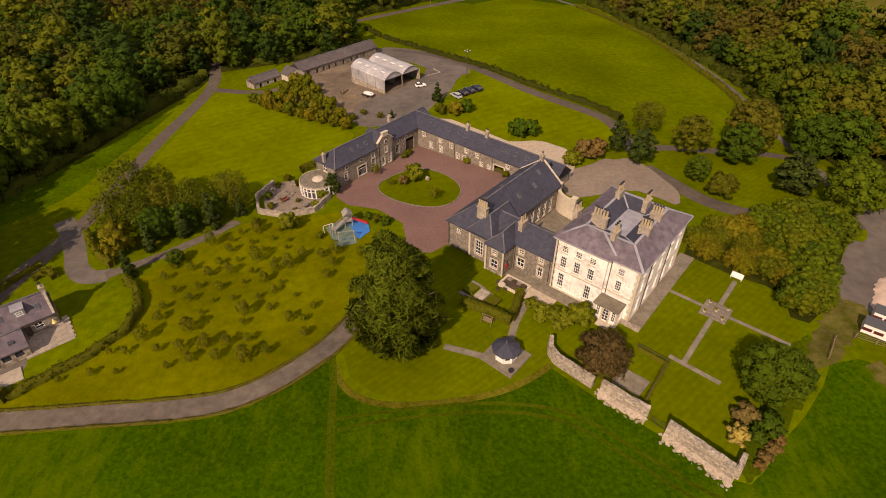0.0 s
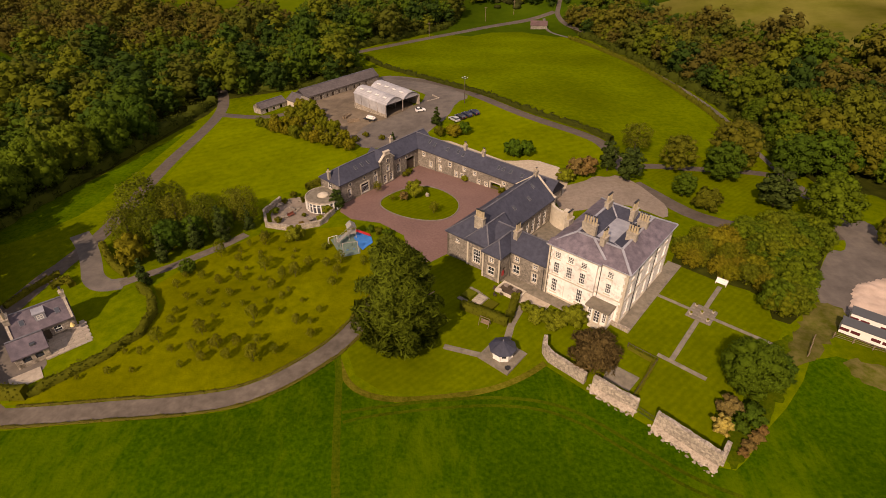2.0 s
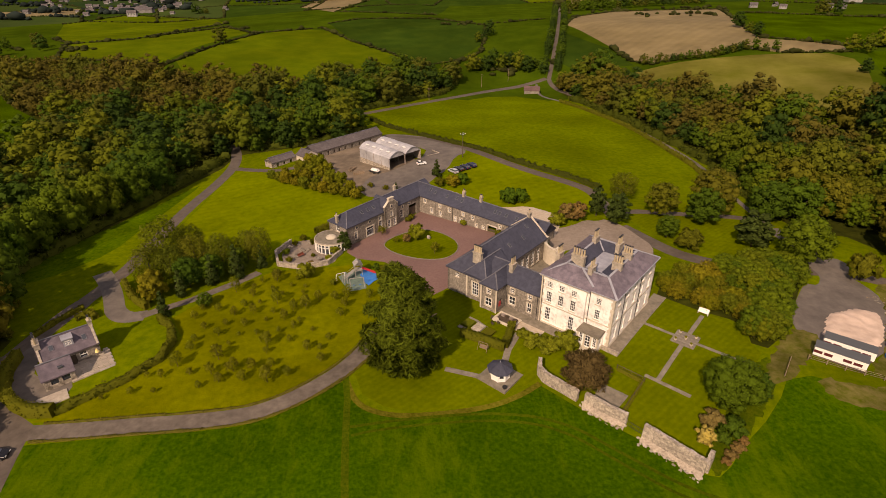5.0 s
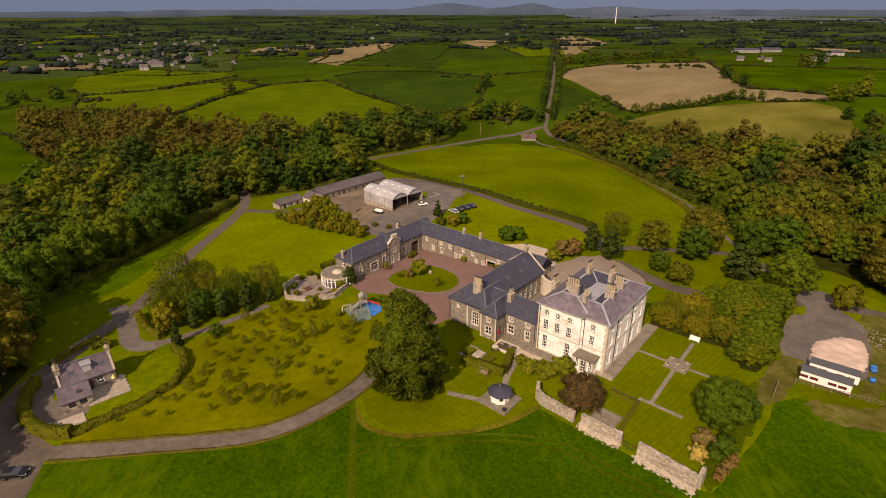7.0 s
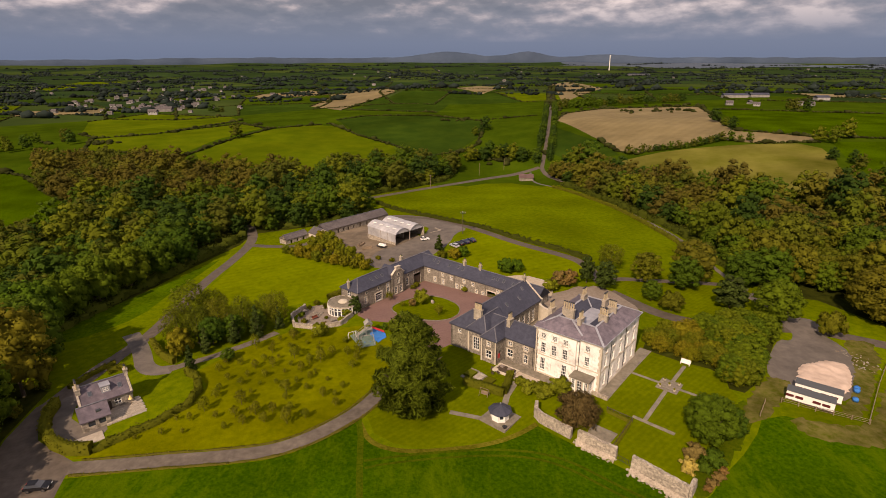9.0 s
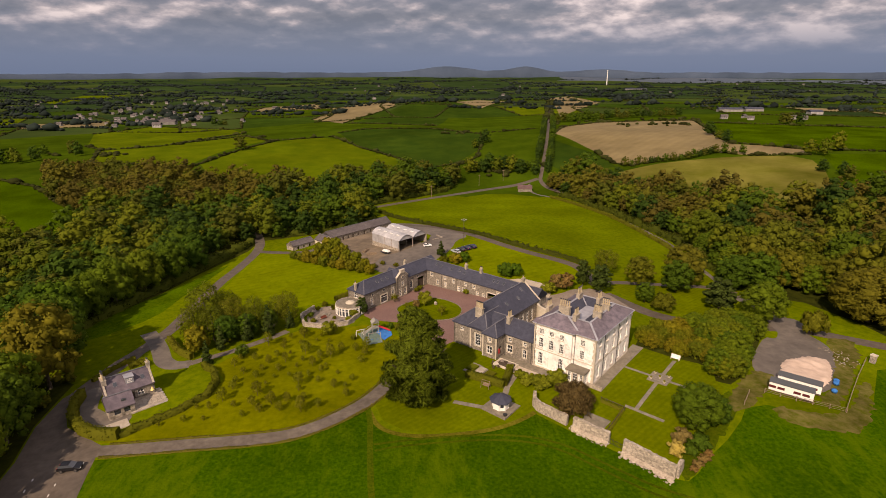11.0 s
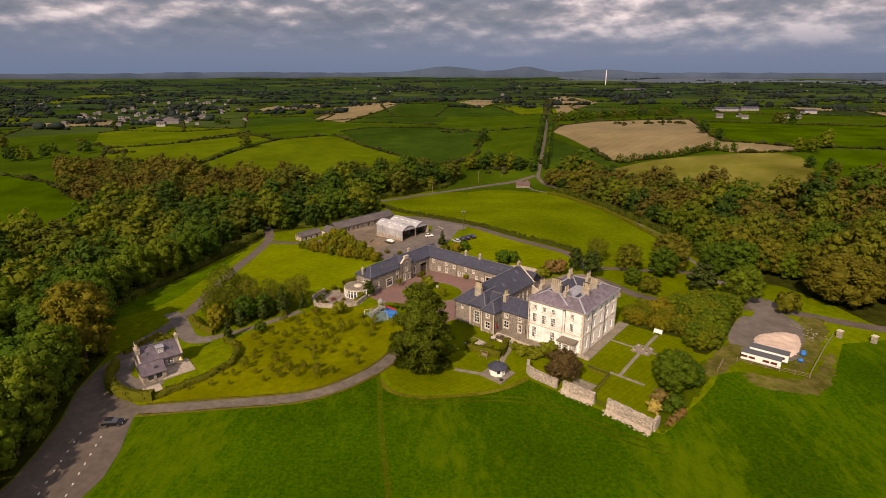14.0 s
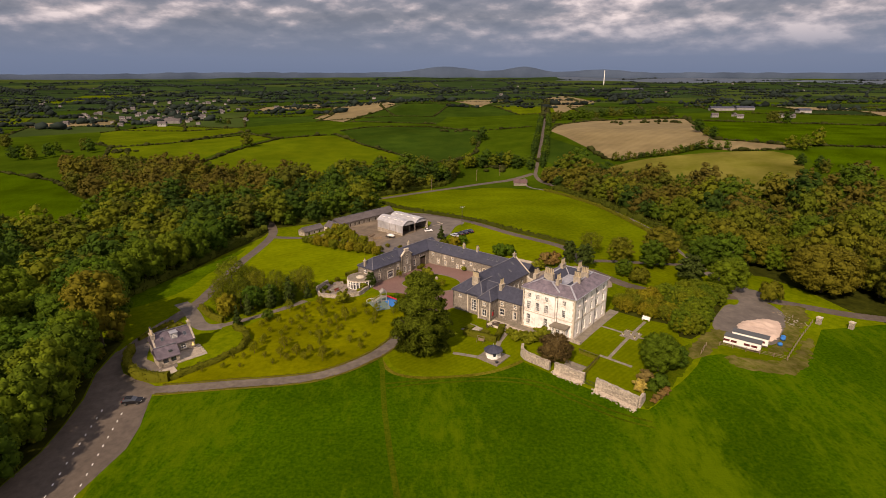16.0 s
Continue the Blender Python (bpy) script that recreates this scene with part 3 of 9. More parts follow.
def rounded(ring, times=2):
    """Corners of a closed outline cut off, again and again."""
    for _ in range(times):
        p = np.array(ring, float)
        q = np.roll(p, -1, axis=0)
        ring = [tuple(r) for r in np.stack([0.75 * p + 0.25 * q, 0.25 * p + 0.75 * q], 1).reshape(-1, 2)]
    return ring


def smooth_line(line, times=2):
    for _ in range(times):
        p = np.array(line, float)
        line = [tuple(p[0])] + [tuple(r) for r in np.stack([0.75 * p[:-1] + 0.25 * p[1:], 0.25 * p[:-1] + 0.75 * p[1:]], 1).reshape(-1, 2)] + [tuple(p[-1])]
    return line


def ragged(ring, amount=0.5):
    """An outline with a wavering, natural edge."""
    out = []
    for a, b in zip(ring, list(ring[1:]) + [ring[0]]):
        n = max(1, int(math.hypot(b[0] - a[0], b[1] - a[1]) / 0.7))
        for k in range(n):
            x, y = a[0] + (b[0] - a[0]) * k / n, a[1] + (b[1] - a[1]) * k / n
            out.append((x + amount * noise.noise((x * 0.7, y * 0.7, 0)), y + amount * noise.noise((x * 0.7, y * 0.7, 9))))
    return out


def uvring(*points):
    return [uv(*p) for p in points]


def rect(u0, v0, u1, v1):
    return uvring((u0, v0), (u1, v0), (u1, v1), (u0, v1))


LANE = smooth_line([(-66, 108.2), (-57, 108.5), (-48, 109.2), (-40, 109.6), (-31.5, 110.8), (-27.4, 112.5), (-23.6, 115), (-19.7, 118.5), (-15.7, 123), (-11.5, 131), (-7, 143), (-4, 152)])
DRIVE = smooth_line([(-82.5, 128), (-81.4, 141), (-79.9, 149.5), (-78, 161.6), (-78.8, 175), (-80.3, 203), (-79.1, 224), (-79.6, 246), (-84, 262), (-92, 280)])
FAR_DRIVE = smooth_line([(-20, 281), (-2, 270.2), (11.3, 250.8), (24.6, 232.6), (34.9, 222.1), (43, 214.7), (48.7, 207.8), (50, 198), (50.5, 188)])
SIDE_DRIVE = smooth_line([(51, 181), (54, 176), (57.4, 170), (61, 165), (68, 160.5), (80, 158), (97, 159), (110, 153), (122, 147), (150, 140)])
BACK_ROAD = smooth_line([(-60, 320), (-39, 341), (-20, 364), (6, 396), (33, 428), (60, 442), (74, 448)])
FAR_ROAD = smooth_line([(86, 330), (82, 385), (74, 440), (78, 456), (92, 520), (111, 614), (168, 922), (226, 1230)])
ISLAND = rounded(uvring((-52.6, 6), (-52.8, 13.5), (-50, 19.5), (-44, 20.7), (-36, 18.5), (-32, 13), (-32.8, 7.5), (-39, 4.2), (-47, 3.6)), 2)
COURT = uvring((-58.6, -0.6), (-58.6, 28.3), (-23.2, 28.3), (-22.6, 22), (-22.6, -1.5), (-30, -1.0), (-36, -2.2), (-44, -1.4), (-51, -4.2), (-56, -3.4))

# name, outline, material, label: a later row lies over an earlier one
REGIONS = [
    ("field_far_left", [(-351, 433), (-278, 391), (-191, 325), (-190, 280), (-245, 290), (-420, 320)], "field", "lush green field beside the woods"),
    ("field_hill", rounded([(-205, 455), (-192, 536), (-174, 605), (-122, 630), (-82, 560), (-44, 518), (-15, 480), (-44, 440), (-127, 420)], 1), "bright", "sunlit yellow green hill pasture"),
    ("field_strip", [(-335, 559), (-277, 562), (-233, 668), (-187, 606), (-206, 525), (-210, 465), (-296, 480)], "bright", "bright green pasture strip between hedges"),
    ("field_upper", [(-388, 621), (-473, 774), (-443, 873), (-300, 817), (-258, 743), (-272, 589), (-335, 562)], "bright", "bright green pasture below the village"),
    ("field_dark", [(-121, 661), (-92, 690), (-16, 700), (42, 630), (31, 541), (8, 495), (-17, 484), (-45, 522), (-83, 569)], "deep", "deep green field on the slope"),
    ("field_dark_east", [(49, 642), (104, 660), (97, 574), (78, 506), (60, 476), (40, 505)], "green", "dark green field beside the lane"),
    ("field_brown_strip", [(-214, 935), (-198, 1083), (-118, 1267), (-85, 1023), (-131, 912), (-145, 828)], "soil", "brown tilled strip on a hillside"),
    ("field_dark_far", [(-136, 824), (-83, 1001), (22, 1305), (74, 1110), (55, 979), (6, 883), (-10, 749)], "deep", "deep green far field"),
    ("field_brown", [(114, 598), (138, 665), (190, 715), (302, 700), (240, 513), (229, 464), (264, 428), (257, 411), (218, 413), (202, 433), (137, 424), (129, 436), (128, 489)], "soil", "brown tilled field on the rise"),
    ("field_wedge", [(104, 560), (126, 485), (128, 426), (95, 452), (87, 474)], "deep", "dark green wedge of pasture"),
    ("field_olive", rounded([(134, 413), (161, 418), (210, 413), (253, 405), (236, 352), (204, 310), (172, 300), (116, 410)], 1), "olive", "olive stubble pasture beyond the woods"),
    ("field_right", [(301, 652), (371, 600), (480, 560), (470, 420), (331, 414), (272, 434), (230, 457)], "field", "bright green field on the hill"),
    ("field_right_low", [(266, 409), (400, 405), (400, 290), (251, 290), (227, 300), (247, 365)], "field", "bright green field behind the woods"),
    ("field_brown_far", [(252, 1399), (328, 1527), (312, 1153), (175, 865)], "soil", "brown far field"),
    ("field_brown_small", [(19, 1135), (73, 1290), (128, 1208), (67, 1008)], "soil", "small brown far field"),
    ("field_lit", [(-1126, 1565), (-1172, 1867), (-1039, 1896), (-925, 1359)], "bright", "sunlit far pasture"),
    ("field_sheep", rounded([(-36, 322), (-9, 360), (42, 420), (68, 380), (76, 320), (86, 270), (90, 237), (78, 208), (52, 206), (28.5, 230), (4.4, 255), (-16, 287)], 1), "meadow", "sloping green pasture behind the yard"),
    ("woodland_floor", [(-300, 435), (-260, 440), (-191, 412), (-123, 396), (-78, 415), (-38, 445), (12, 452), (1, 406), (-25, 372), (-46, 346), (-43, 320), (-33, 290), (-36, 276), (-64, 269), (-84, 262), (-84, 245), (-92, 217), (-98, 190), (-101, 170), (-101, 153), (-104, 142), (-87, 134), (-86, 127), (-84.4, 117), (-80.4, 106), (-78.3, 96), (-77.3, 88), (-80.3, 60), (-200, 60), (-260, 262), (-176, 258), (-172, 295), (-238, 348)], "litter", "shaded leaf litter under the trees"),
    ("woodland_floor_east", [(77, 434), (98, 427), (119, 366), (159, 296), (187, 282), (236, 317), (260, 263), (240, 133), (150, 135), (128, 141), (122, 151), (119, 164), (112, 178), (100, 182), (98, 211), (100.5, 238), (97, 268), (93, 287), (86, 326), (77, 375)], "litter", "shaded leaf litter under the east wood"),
    ("grass_bank", [(-101, 152), (-101, 171), (-95, 190), (-87, 218), (-83, 243), (-78, 243), (-77, 205), (-75.6, 175), (-75, 160), (-84, 148)], "meadow", "green bank beside the drive"),
    ("bank_foot", [(-106, 158), (-106, 168), (-104, 176), (-101, 184), (-98, 192), (-95, 199), (-92, 206), (-90, 215), (-85, 226), (-84.8, 221.8), (-86.2, 201.8), (-87.6, 191.5), (-87.8, 177.8), (-89.7, 171.1), (-93.9, 164.6), (-99, 159)], "lushgrass", "lush dark green strip along the foot of the bank"),
    ("paddock", rounded([(-77, 246), (-76.5, 205), (-75.5, 176), (-66, 168), (-45, 178), (-34, 184), (-24, 200), (-24, 205), (-40, 219), (-60, 233), (-68, 240)], 1), "lawn2", "mown yellow green paddock"),
    ("orchard_grass", [(-67, 110.5), (-48, 111.5), (-31, 113), (-25, 116.5), (-18, 123.5), (-12, 136), (-8, 150), (-20, 163), (-40, 160), (-50, 150), (-56, 140), (-51, 133), (-51.5, 125), (-60, 115)], "orchard", "dry olive grass under the orchard"),
    ("field_front", [(-62, 80), (-65, 105.6), (-57, 106.2), (-48, 106.9), (-38, 107.5), (-31, 108.6), (-26, 110.6), (-21.5, 114), (-16.8, 119.4), (-15.4, 118.5), (-13.2, 114), (-10.4, 111.8), (-5, 110.6), (3.8, 111.6), (11, 113.4), (15.7, 115.8), (19.4, 118.4), (26, 112.6), (33, 107.4), (40, 101), (43.5, 100.2), (46, 102), (50, 106), (55, 110), (60, 115), (63, 119), (68, 120), (74, 117), (82, 112), (92, 122), (105, 138), (125, 142), (230, 140), (260, -80), (-40, -80)], "sward", "lush bright green field in the foreground"),
    ("garden_lawn", [(-14, 121), (-12, 116), (-8, 113.2), (-3, 112), (4, 113), (11, 114.8), (17, 118.6), (20, 120.5), (26, 114.6), (34, 108.8), (42, 102.6), (47, 108), (62, 126), (60, 140), (49, 150), (30, 128), (22, 136), (14, 140), (6, 147), (-2, 152), (-6, 146), (-11, 133)], "lawn", "mown garden lawn round the house"),
    ("verge", ribbon(smooth_line([(-15.4, 119.5), (-13.2, 114.4), (-10, 112), (-5, 111), (3.8, 112), (11, 113.8), (16, 116.4), (19.4, 119)]), 1.1), "rough", "rough dry grass strip along the lawn edge"),
    ("track", ribbon([(-15.6, 120.5), (-14.4, 114.7), (-13.7, 108.8), (-13.0, 103.5), (-12.2, 98), (-10, 86), (-6, 66), (-2, 40)], 1.15), "track", "worn track through the field"),
    ("field_track", ribbon(smooth_line([(-13, 108.6), (-9.4, 109.4), (-1.3, 110.9), (8.8, 112.1), (17.3, 111.7), (23.6, 109.4), (27.8, 106.2), (33.0, 102.2), (38.0, 98.6), (43, 96.4)]), 0.6), "track", "faint wheel track curving along the garden wall"),
    ("field_track_outer", ribbon(smooth_line([(-12.6, 106.8), (-9.4, 107.9), (-1.3, 109.4), (8.8, 110.6), (17.0, 110.2), (22.8, 107.9), (26.9, 104.7), (32.0, 100.7), (37.0, 97.0), (43, 94.6)]), 0.55), "track", "faint outer wheel track along the garden wall"),
    ("rough_corner", ragged(rounded([(42.6, 100.0), (44.5, 100.8), (48, 104.2), (53, 109.4), (58, 114.8), (63.4, 120.6), (62.6, 125.6), (59, 122.6), (54, 117.2), (49, 111.8), (45.4, 107.2), (43.6, 104.4)], 1), 1.0), "track", "rough olive grass at the garden corner"),
    ("lawn_east", rounded([(52, 190), (60, 176), (66, 168), (80, 164), (92, 172), (98, 180), (94, 205), (80, 200), (60, 196)], 1), "lawn", "lawn beside the side drive"),
    ("lawn_north", [(3, 214), (14, 247), (26, 229), (36, 219), (44, 211), (48, 204), (47.5, 195), (40, 191), (35, 192), (29, 194), (20, 193), (0, 207.5)], "lawn2", "mown lawn between drive and stable range"),
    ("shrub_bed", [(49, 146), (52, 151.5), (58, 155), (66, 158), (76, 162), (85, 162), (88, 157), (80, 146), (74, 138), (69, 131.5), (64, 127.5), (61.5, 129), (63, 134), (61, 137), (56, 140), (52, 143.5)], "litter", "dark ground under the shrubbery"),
    ("lane", ribbon(LANE, 3.4), "lane", "narrow grey asphalt lane"),
    ("road", [(-66, 60), (-60.6, 88), (-61.6, 95), (-64, 103), (-65.2, 107.5), (-66, 110), (-77, 116.5), (-80.5, 121.5), (-82, 128.5), (-85.5, 128), (-84, 117), (-80, 106), (-78, 96), (-77, 88), (-80, 60)], "road", "wide worn asphalt road"),
    ("drive", ribbon(DRIVE, [6] + [5.0] * 8 + [4.2] * (len(DRIVE) - 9)), "road", "grey asphalt estate drive"),
    ("drive_link", ribbon(smooth_line([(-79, 244), (-70, 240.5), (-60, 238), (-50, 243)]), 3.4), "road", "grey asphalt link to the yard"),
    ("cottage_drive", rounded([(-82.5, 130), (-80, 122), (-75, 117.5), (-69, 114), (-66, 114.6), (-64.5, 118.5), (-66.3, 121), (-74, 121.5), (-77, 128), (-78, 134)], 1), "yard", "dusty asphalt cottage drive"),
    ("cottage_lane", ribbon(smooth_line([(-84, 162), (-79.8, 157.4), (-76, 152.4), (-73, 147.8), (-70.4, 143.4), (-66.6, 140.6), (-62.6, 141.5)]), 4.2), "yard", "short asphalt lane by the cottage"),
    ("grove_track", ribbon(smooth_line([(-63.4, 141.2), (-60.2, 143.7), (-55.3, 146.9), (-52.3, 149.9), (-47.4, 154.6), (-43.4, 159.8)]), 2.5), "lane", "narrow paved track below the grove"),
    ("yard_earth", [(-56, 243), (-47, 229), (-36, 219), (-25, 213), (-14, 224), (-9, 240), (-19, 262), (-24, 283), (-30, 283), (-51, 254)], "earth", "bare brown earth in the farmyard"),
    ("yard", rounded([(-27, 284), (-22, 268), (-12, 262), (-3, 248), (-16, 229.5), (-24, 226), (-27, 214), (-22, 207), (-13, 209.5), (-5, 212.5), (-2.5, 219), (3, 227.5), (5.8, 241), (11, 246), (7, 255), (-3, 274), (-20, 286)], 1), "yard", "grey asphalt farmyard"),
    ("drive_far", ribbon(FAR_DRIVE, 4.0), "road", "curving grey asphalt drive"),
    ("track_lawn", ribbon(smooth_line([(52, 190), (58, 192), (68, 191), (78, 190.5), (90, 189), (94, 184)]), 3.0), "road", "narrow track behind the lawn trees"),
    ("track_east", ribbon(smooth_line([(93, 186), (94, 214), (96.5, 236), (94, 264), (91, 283), (82, 324), (71.5, 372), (63.6, 404), (66, 440)]), 1.7), "yard", "stony farm track along the east wood"),
    ("drive_side", ribbon(SIDE_DRIVE, 4.4), "road", "grey asphalt side drive"),
    ("track_north", ribbon([(96, 158), (97, 166), (95, 174), (93, 182)], 5), "yard", "stony track into the wood"),
    ("forecourt", rounded([(29, 174), (31, 179), (38.0, 181.7), (41.9, 185.2), (45, 184.2), (48, 186), (52.0, 181), (54, 175), (56, 169.5), (54, 163), (50.2, 166.8), (45.4, 170.3), (38, 168), (30, 166)], 1), "forecourt", "buff gravel forecourt behind the house"),
    ("gravel_strip", [(-6, 206), (-5.4, 212), (1.3, 211.2), (3.7, 210.4), (11.6, 203.2), (18.9, 195.9), (21.9, 195.4), (25.6, 195.6), (28.5, 194.6), (33.3, 190.4), (34.6, 186), (34, 181), (31.6, 175)], "gravel", "pale gravel strip behind the stable range"),
    ("back_road", ribbon(BACK_ROAD, 5.0), "road", "grey public road along the wood"),
    ("far_road", ribbon(FAR_ROAD, 3.0), "road", "narrow far road between hedges"),
    ("right_yard", rounded([(85.6, 152.6), (88.3, 151.7), (91.5, 156.2), (91.3, 159.9), (93, 165), (100.8, 166.1), (102.5, 162.2), (98.5, 157), (100, 153), (100.5, 147.5), (95, 137), (86, 126), (78, 126), (72, 130), (74, 138), (80, 146)], 1), "yard", "grey stony builder's yard"),
    ("yard_edge", ragged(rounded([(70.9, 134), (76, 133.9), (76, 128), (70.6, 125.5), (64.6, 119.7), (60, 117), (59.3, 120.4)], 1), 1.2), "worn", "trodden earth beside the yard"),
    ("yard_track", ragged(rounded([(68, 119.7), (73.6, 118.2), (80.2, 117.3), (86.6, 120.7), (97, 132.5), (99, 131), (84, 112.3), (76, 111.8), (68, 114.2)], 1), 1.2), "worn", "worn earth track round the yard fence"),
    ("yard_rubble", ragged(rounded([(103, 155.1), (111.4, 151.6), (92.4, 129.2), (82.2, 119), (79.4, 121), (89.6, 130.9), (98.2, 143)], 1), 1.2), "worn", "weedy rubble-strewn ground by the yard"),
    ("courtyard_paving", COURT, "sett", "red brick paved stable courtyard"),
    ("courtyard_mouth", uvring((-36, -1.8), (-30, -0.6), (-22.6, -1.2), (-23.5, -6.5), (-27, -9), (-31, -6)), "sett", "red brick paving at the court's mouth"),
    ("island_lawn", ISLAND, "lawn", "oval lawn in the courtyard"),
    ("inner_court", rect(-12.6, 7, 0, 24.5), "path", "paved inner court between the wings"),
    ("terrace", uvring((14.5, -0.2), (17.3, -0.2), (17.3, 24.4), (14.5, 24.4)), "path", "stone terrace along the garden front"),
    ("front_paving", uvring((-12.5, -3.2), (9, -3.0), (9, 0.5), (-8, 1), (-12.5, -1)), "path", "stone paving along the entrance front"),
    ("front_apron", rect(-2.8, -6.2, 3.0, -3.0), "gravel", "pale paved sitting area"),
    ("garden_paving", uvring((17.8, -8.6), (23, -8.4), (22.8, -12.0), (18.4, -12.2)), "path", "mossy paved garden square"),
    ("path_cross", rect(17.3, 11.9, 37.5, 12.7), "path", "straight stone garden path"),
    ("path_long", rect(25.1, -1.9, 25.95, 22.5), "path", "straight stone garden path"),
    ("path_low", rect(23.2, -2.35, 31.4, -1.5), "path", "short stone garden path"),
    ("path_gazebo", ribbon([(13, 122.6), (14.5, 127.8), (17, 132.6)], 1.3), "path", "stone path to the summerhouse"),
    ("path_lawn", ribbon([(2.4, 122.6), (9.5, 120.4)], 1.2), "path", "short stone path on the lawn"),
    ("rock_terrace", rounded(uvring((-63, -18), (-70, -14), (-73, -7), (-66.5, -1), (-59, -1), (-57, -5), (-53.5, -10), (-57, -16)), 1), "forecourt", "pale paved terrace with rockery"),
    ("play_mat_ground", [(-23.4, 156.8), (-19.5, 160.4), (-17.4, 161.4), (-15.8, 150.8), (-19.6, 149.4)], "teal", "grey green play surface"),
]


# the far patchwork: a jittered fan of fields, each with its own crop
lrng = np.random.default_rng(12)
LATTICE = [[(r * math.sin(a), r * math.cos(a)) for j in range(19) for r, a in [(900 * 1.125 ** i * (1 + lrng.uniform(-0.035, 0.035)), radians(-56 + 112 * j / 18 + lrng.uniform(-1.6, 1.6)))]] for i in range(15)]
# ley and fallow, for the outer cells, are pasture with haze painted in
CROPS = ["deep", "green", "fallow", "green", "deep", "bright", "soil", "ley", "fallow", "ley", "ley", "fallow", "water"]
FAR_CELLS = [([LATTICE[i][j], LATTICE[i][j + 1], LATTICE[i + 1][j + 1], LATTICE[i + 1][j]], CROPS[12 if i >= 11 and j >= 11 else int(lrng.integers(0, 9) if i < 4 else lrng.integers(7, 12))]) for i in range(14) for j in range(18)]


def inside(xy, ring):
    r = np.array(ring, float)
    x, y = xy[:, 0], xy[:, 1]
    hit = np.zeros(len(xy), bool)
    for (ax, ay), (bx, by) in zip(r, np.roll(r, -1, axis=0)):
        cross = (ay > y) != (by > y)
        hit ^= cross & (x < (bx - ax) * (y - ay) / ((by - ay) or 1e-9) + ax)
    return hit


def dense(ring, step):
    out = []
    for a, b in zip(ring, list(ring[1:]) + [ring[0]]):
        n = max(1, int(math.dist(a, b) / step))
        out += [(a[0] + (b[0] - a[0]) * i / n, a[1] + (b[1] - a[1]) * i / n) for i in range(n)]
    return out


def along(line, step):
    """Points along an open line, its ends included."""
    out = []
    for a, b in zip(line, line[1:]):
        n = max(1, int(math.dist(a, b) / step))
        out += [(a[0] + (b[0] - a[0]) * i / n, a[1] + (b[1] - a[1]) * i / n) for i in range(n)]
    return out + [tuple(line[-1])]


def grid(x0, x1, y0, y1, step, hole=None):
    xs, ys = np.meshgrid(np.arange(x0, x1, step), np.arange(y0, y1, step))
    p = np.stack([xs.ravel(), ys.ravel()], 1)
    p = p + np.random.default_rng(3).uniform(-0.2, 0.2, p.shape) * step
    if hole:
        p = p[~((p[:, 0] > hole[0]) & (p[:, 0] < hole[1]) & (p[:, 1] > hole[2]) & (p[:, 1] < hole[3]))]
    return p


seeds = [grid(-130, 140, 70, 310, 4.0), grid(-420, 480, -90, 760, 16.0, (-128, 138, 72, 308)), grid(-1400, 1400, -400, 2000, 60.0, (-410, 470, -80, 750))]
rim = grid(-4800, 4800, -1900, 4800, 200.0, (-1390, 1390, -390, 1990))
seeds.append(rim[np.hypot(rim[:, 0], rim[:, 1]) < 4750])
verts = [Vector(p) for p in np.vstack(seeds)]
edges = []
for ring in [r for _, r, *_ in REGIONS] + [c for c, _ in FAR_CELLS]:
    near = min(math.hypot(p[0], p[1] - 140) for p in ring) < 200
    d = dense(ring, 3.0 if near else 14.0 if math.hypot(*ring[0]) < 1000 else 60.0)
    at = len(verts)
    verts += [Vector(p) for p in d]
    edges += [(at + i, at + (i + 1) % len(d)) for i in range(len(d))]
flat_verts, _, flat_faces, *_ = delaunay_2d_cdt(verts, edges, [], 0, 0.02)
xy = np.array([tuple(v) for v in flat_verts])
zz = heights(xy)
tris = np.array([f[:3] for f in flat_faces])
mids = xy[tris].mean(1)
owner = np.full(len(tris), -1)
for ring, crop in FAR_CELLS:
    r = np.array(ring)
    k = np.nonzero((mids[:, 0] > r[:, 0].min()) & (mids[:, 0] < r[:, 0].max()) & (mids[:, 1] > r[:, 1].min()) & (mids[:, 1] < r[:, 1].max()))[0]
    owner[k[inside(mids[k], ring)]] = 1000 + CROPS.index(crop)
for i, (_, ring, *_) in enumerate(REGIONS):
    r = np.array(ring)
    some = (mids[:, 0] > r[:, 0].min()) & (mids[:, 0] < r[:, 0].max()) & (mids[:, 1] > r[:, 1].min()) & (mids[:, 1] < r[:, 1].max())
    k = np.nonzero(some)[0]
    owner[k[inside(mids[k], ring)]] = i


def sheet(name, which, material, label):
    f = tris[which]
    used, back = np.unique(f, return_inverse=True)
    me = bpy.data.meshes.new(name)
    me.from_pydata([(*xy[i], zz[i]) for i in used], [], back.reshape(-1, 3).tolist())
    me.materials.append(material)
    for p in me.polygons:
        p.use_smooth = True
    return tagged(new(name, me), label, name.split("_")[0], kind="structure")


M["land"], M["water"] = M["green"], noisy("lough water", (0.035, 0.052, 0.075), (0.05, 0.07, 0.095), 0.01, 0.7, 0.1, 0.002, 0.2)
for c in sorted(set(CROPS)):
    if (owner == 1000 + CROPS.index(c)).any():
        sheet("water" if c == "water" else "field_distant_" + c, owner == 1000 + CROPS.index(c), M[c], "broad grey blue water of a distant lough" if c == "water" else "distant fields of the patchwork, " + {"soil": "tilled brown", "olive": "olive stubble", "deep": "deep green", "ley": "haze-dulled deep green", "fallow": "haze-dulled green"}.get(c, "green pasture"))
near_land = np.hypot(mids[:, 0], mids[:, 1] - 140) < 250
sheet("ground", (owner < 0) & ~near_land, M["land"], "rolling green farmland that reaches the horizon")
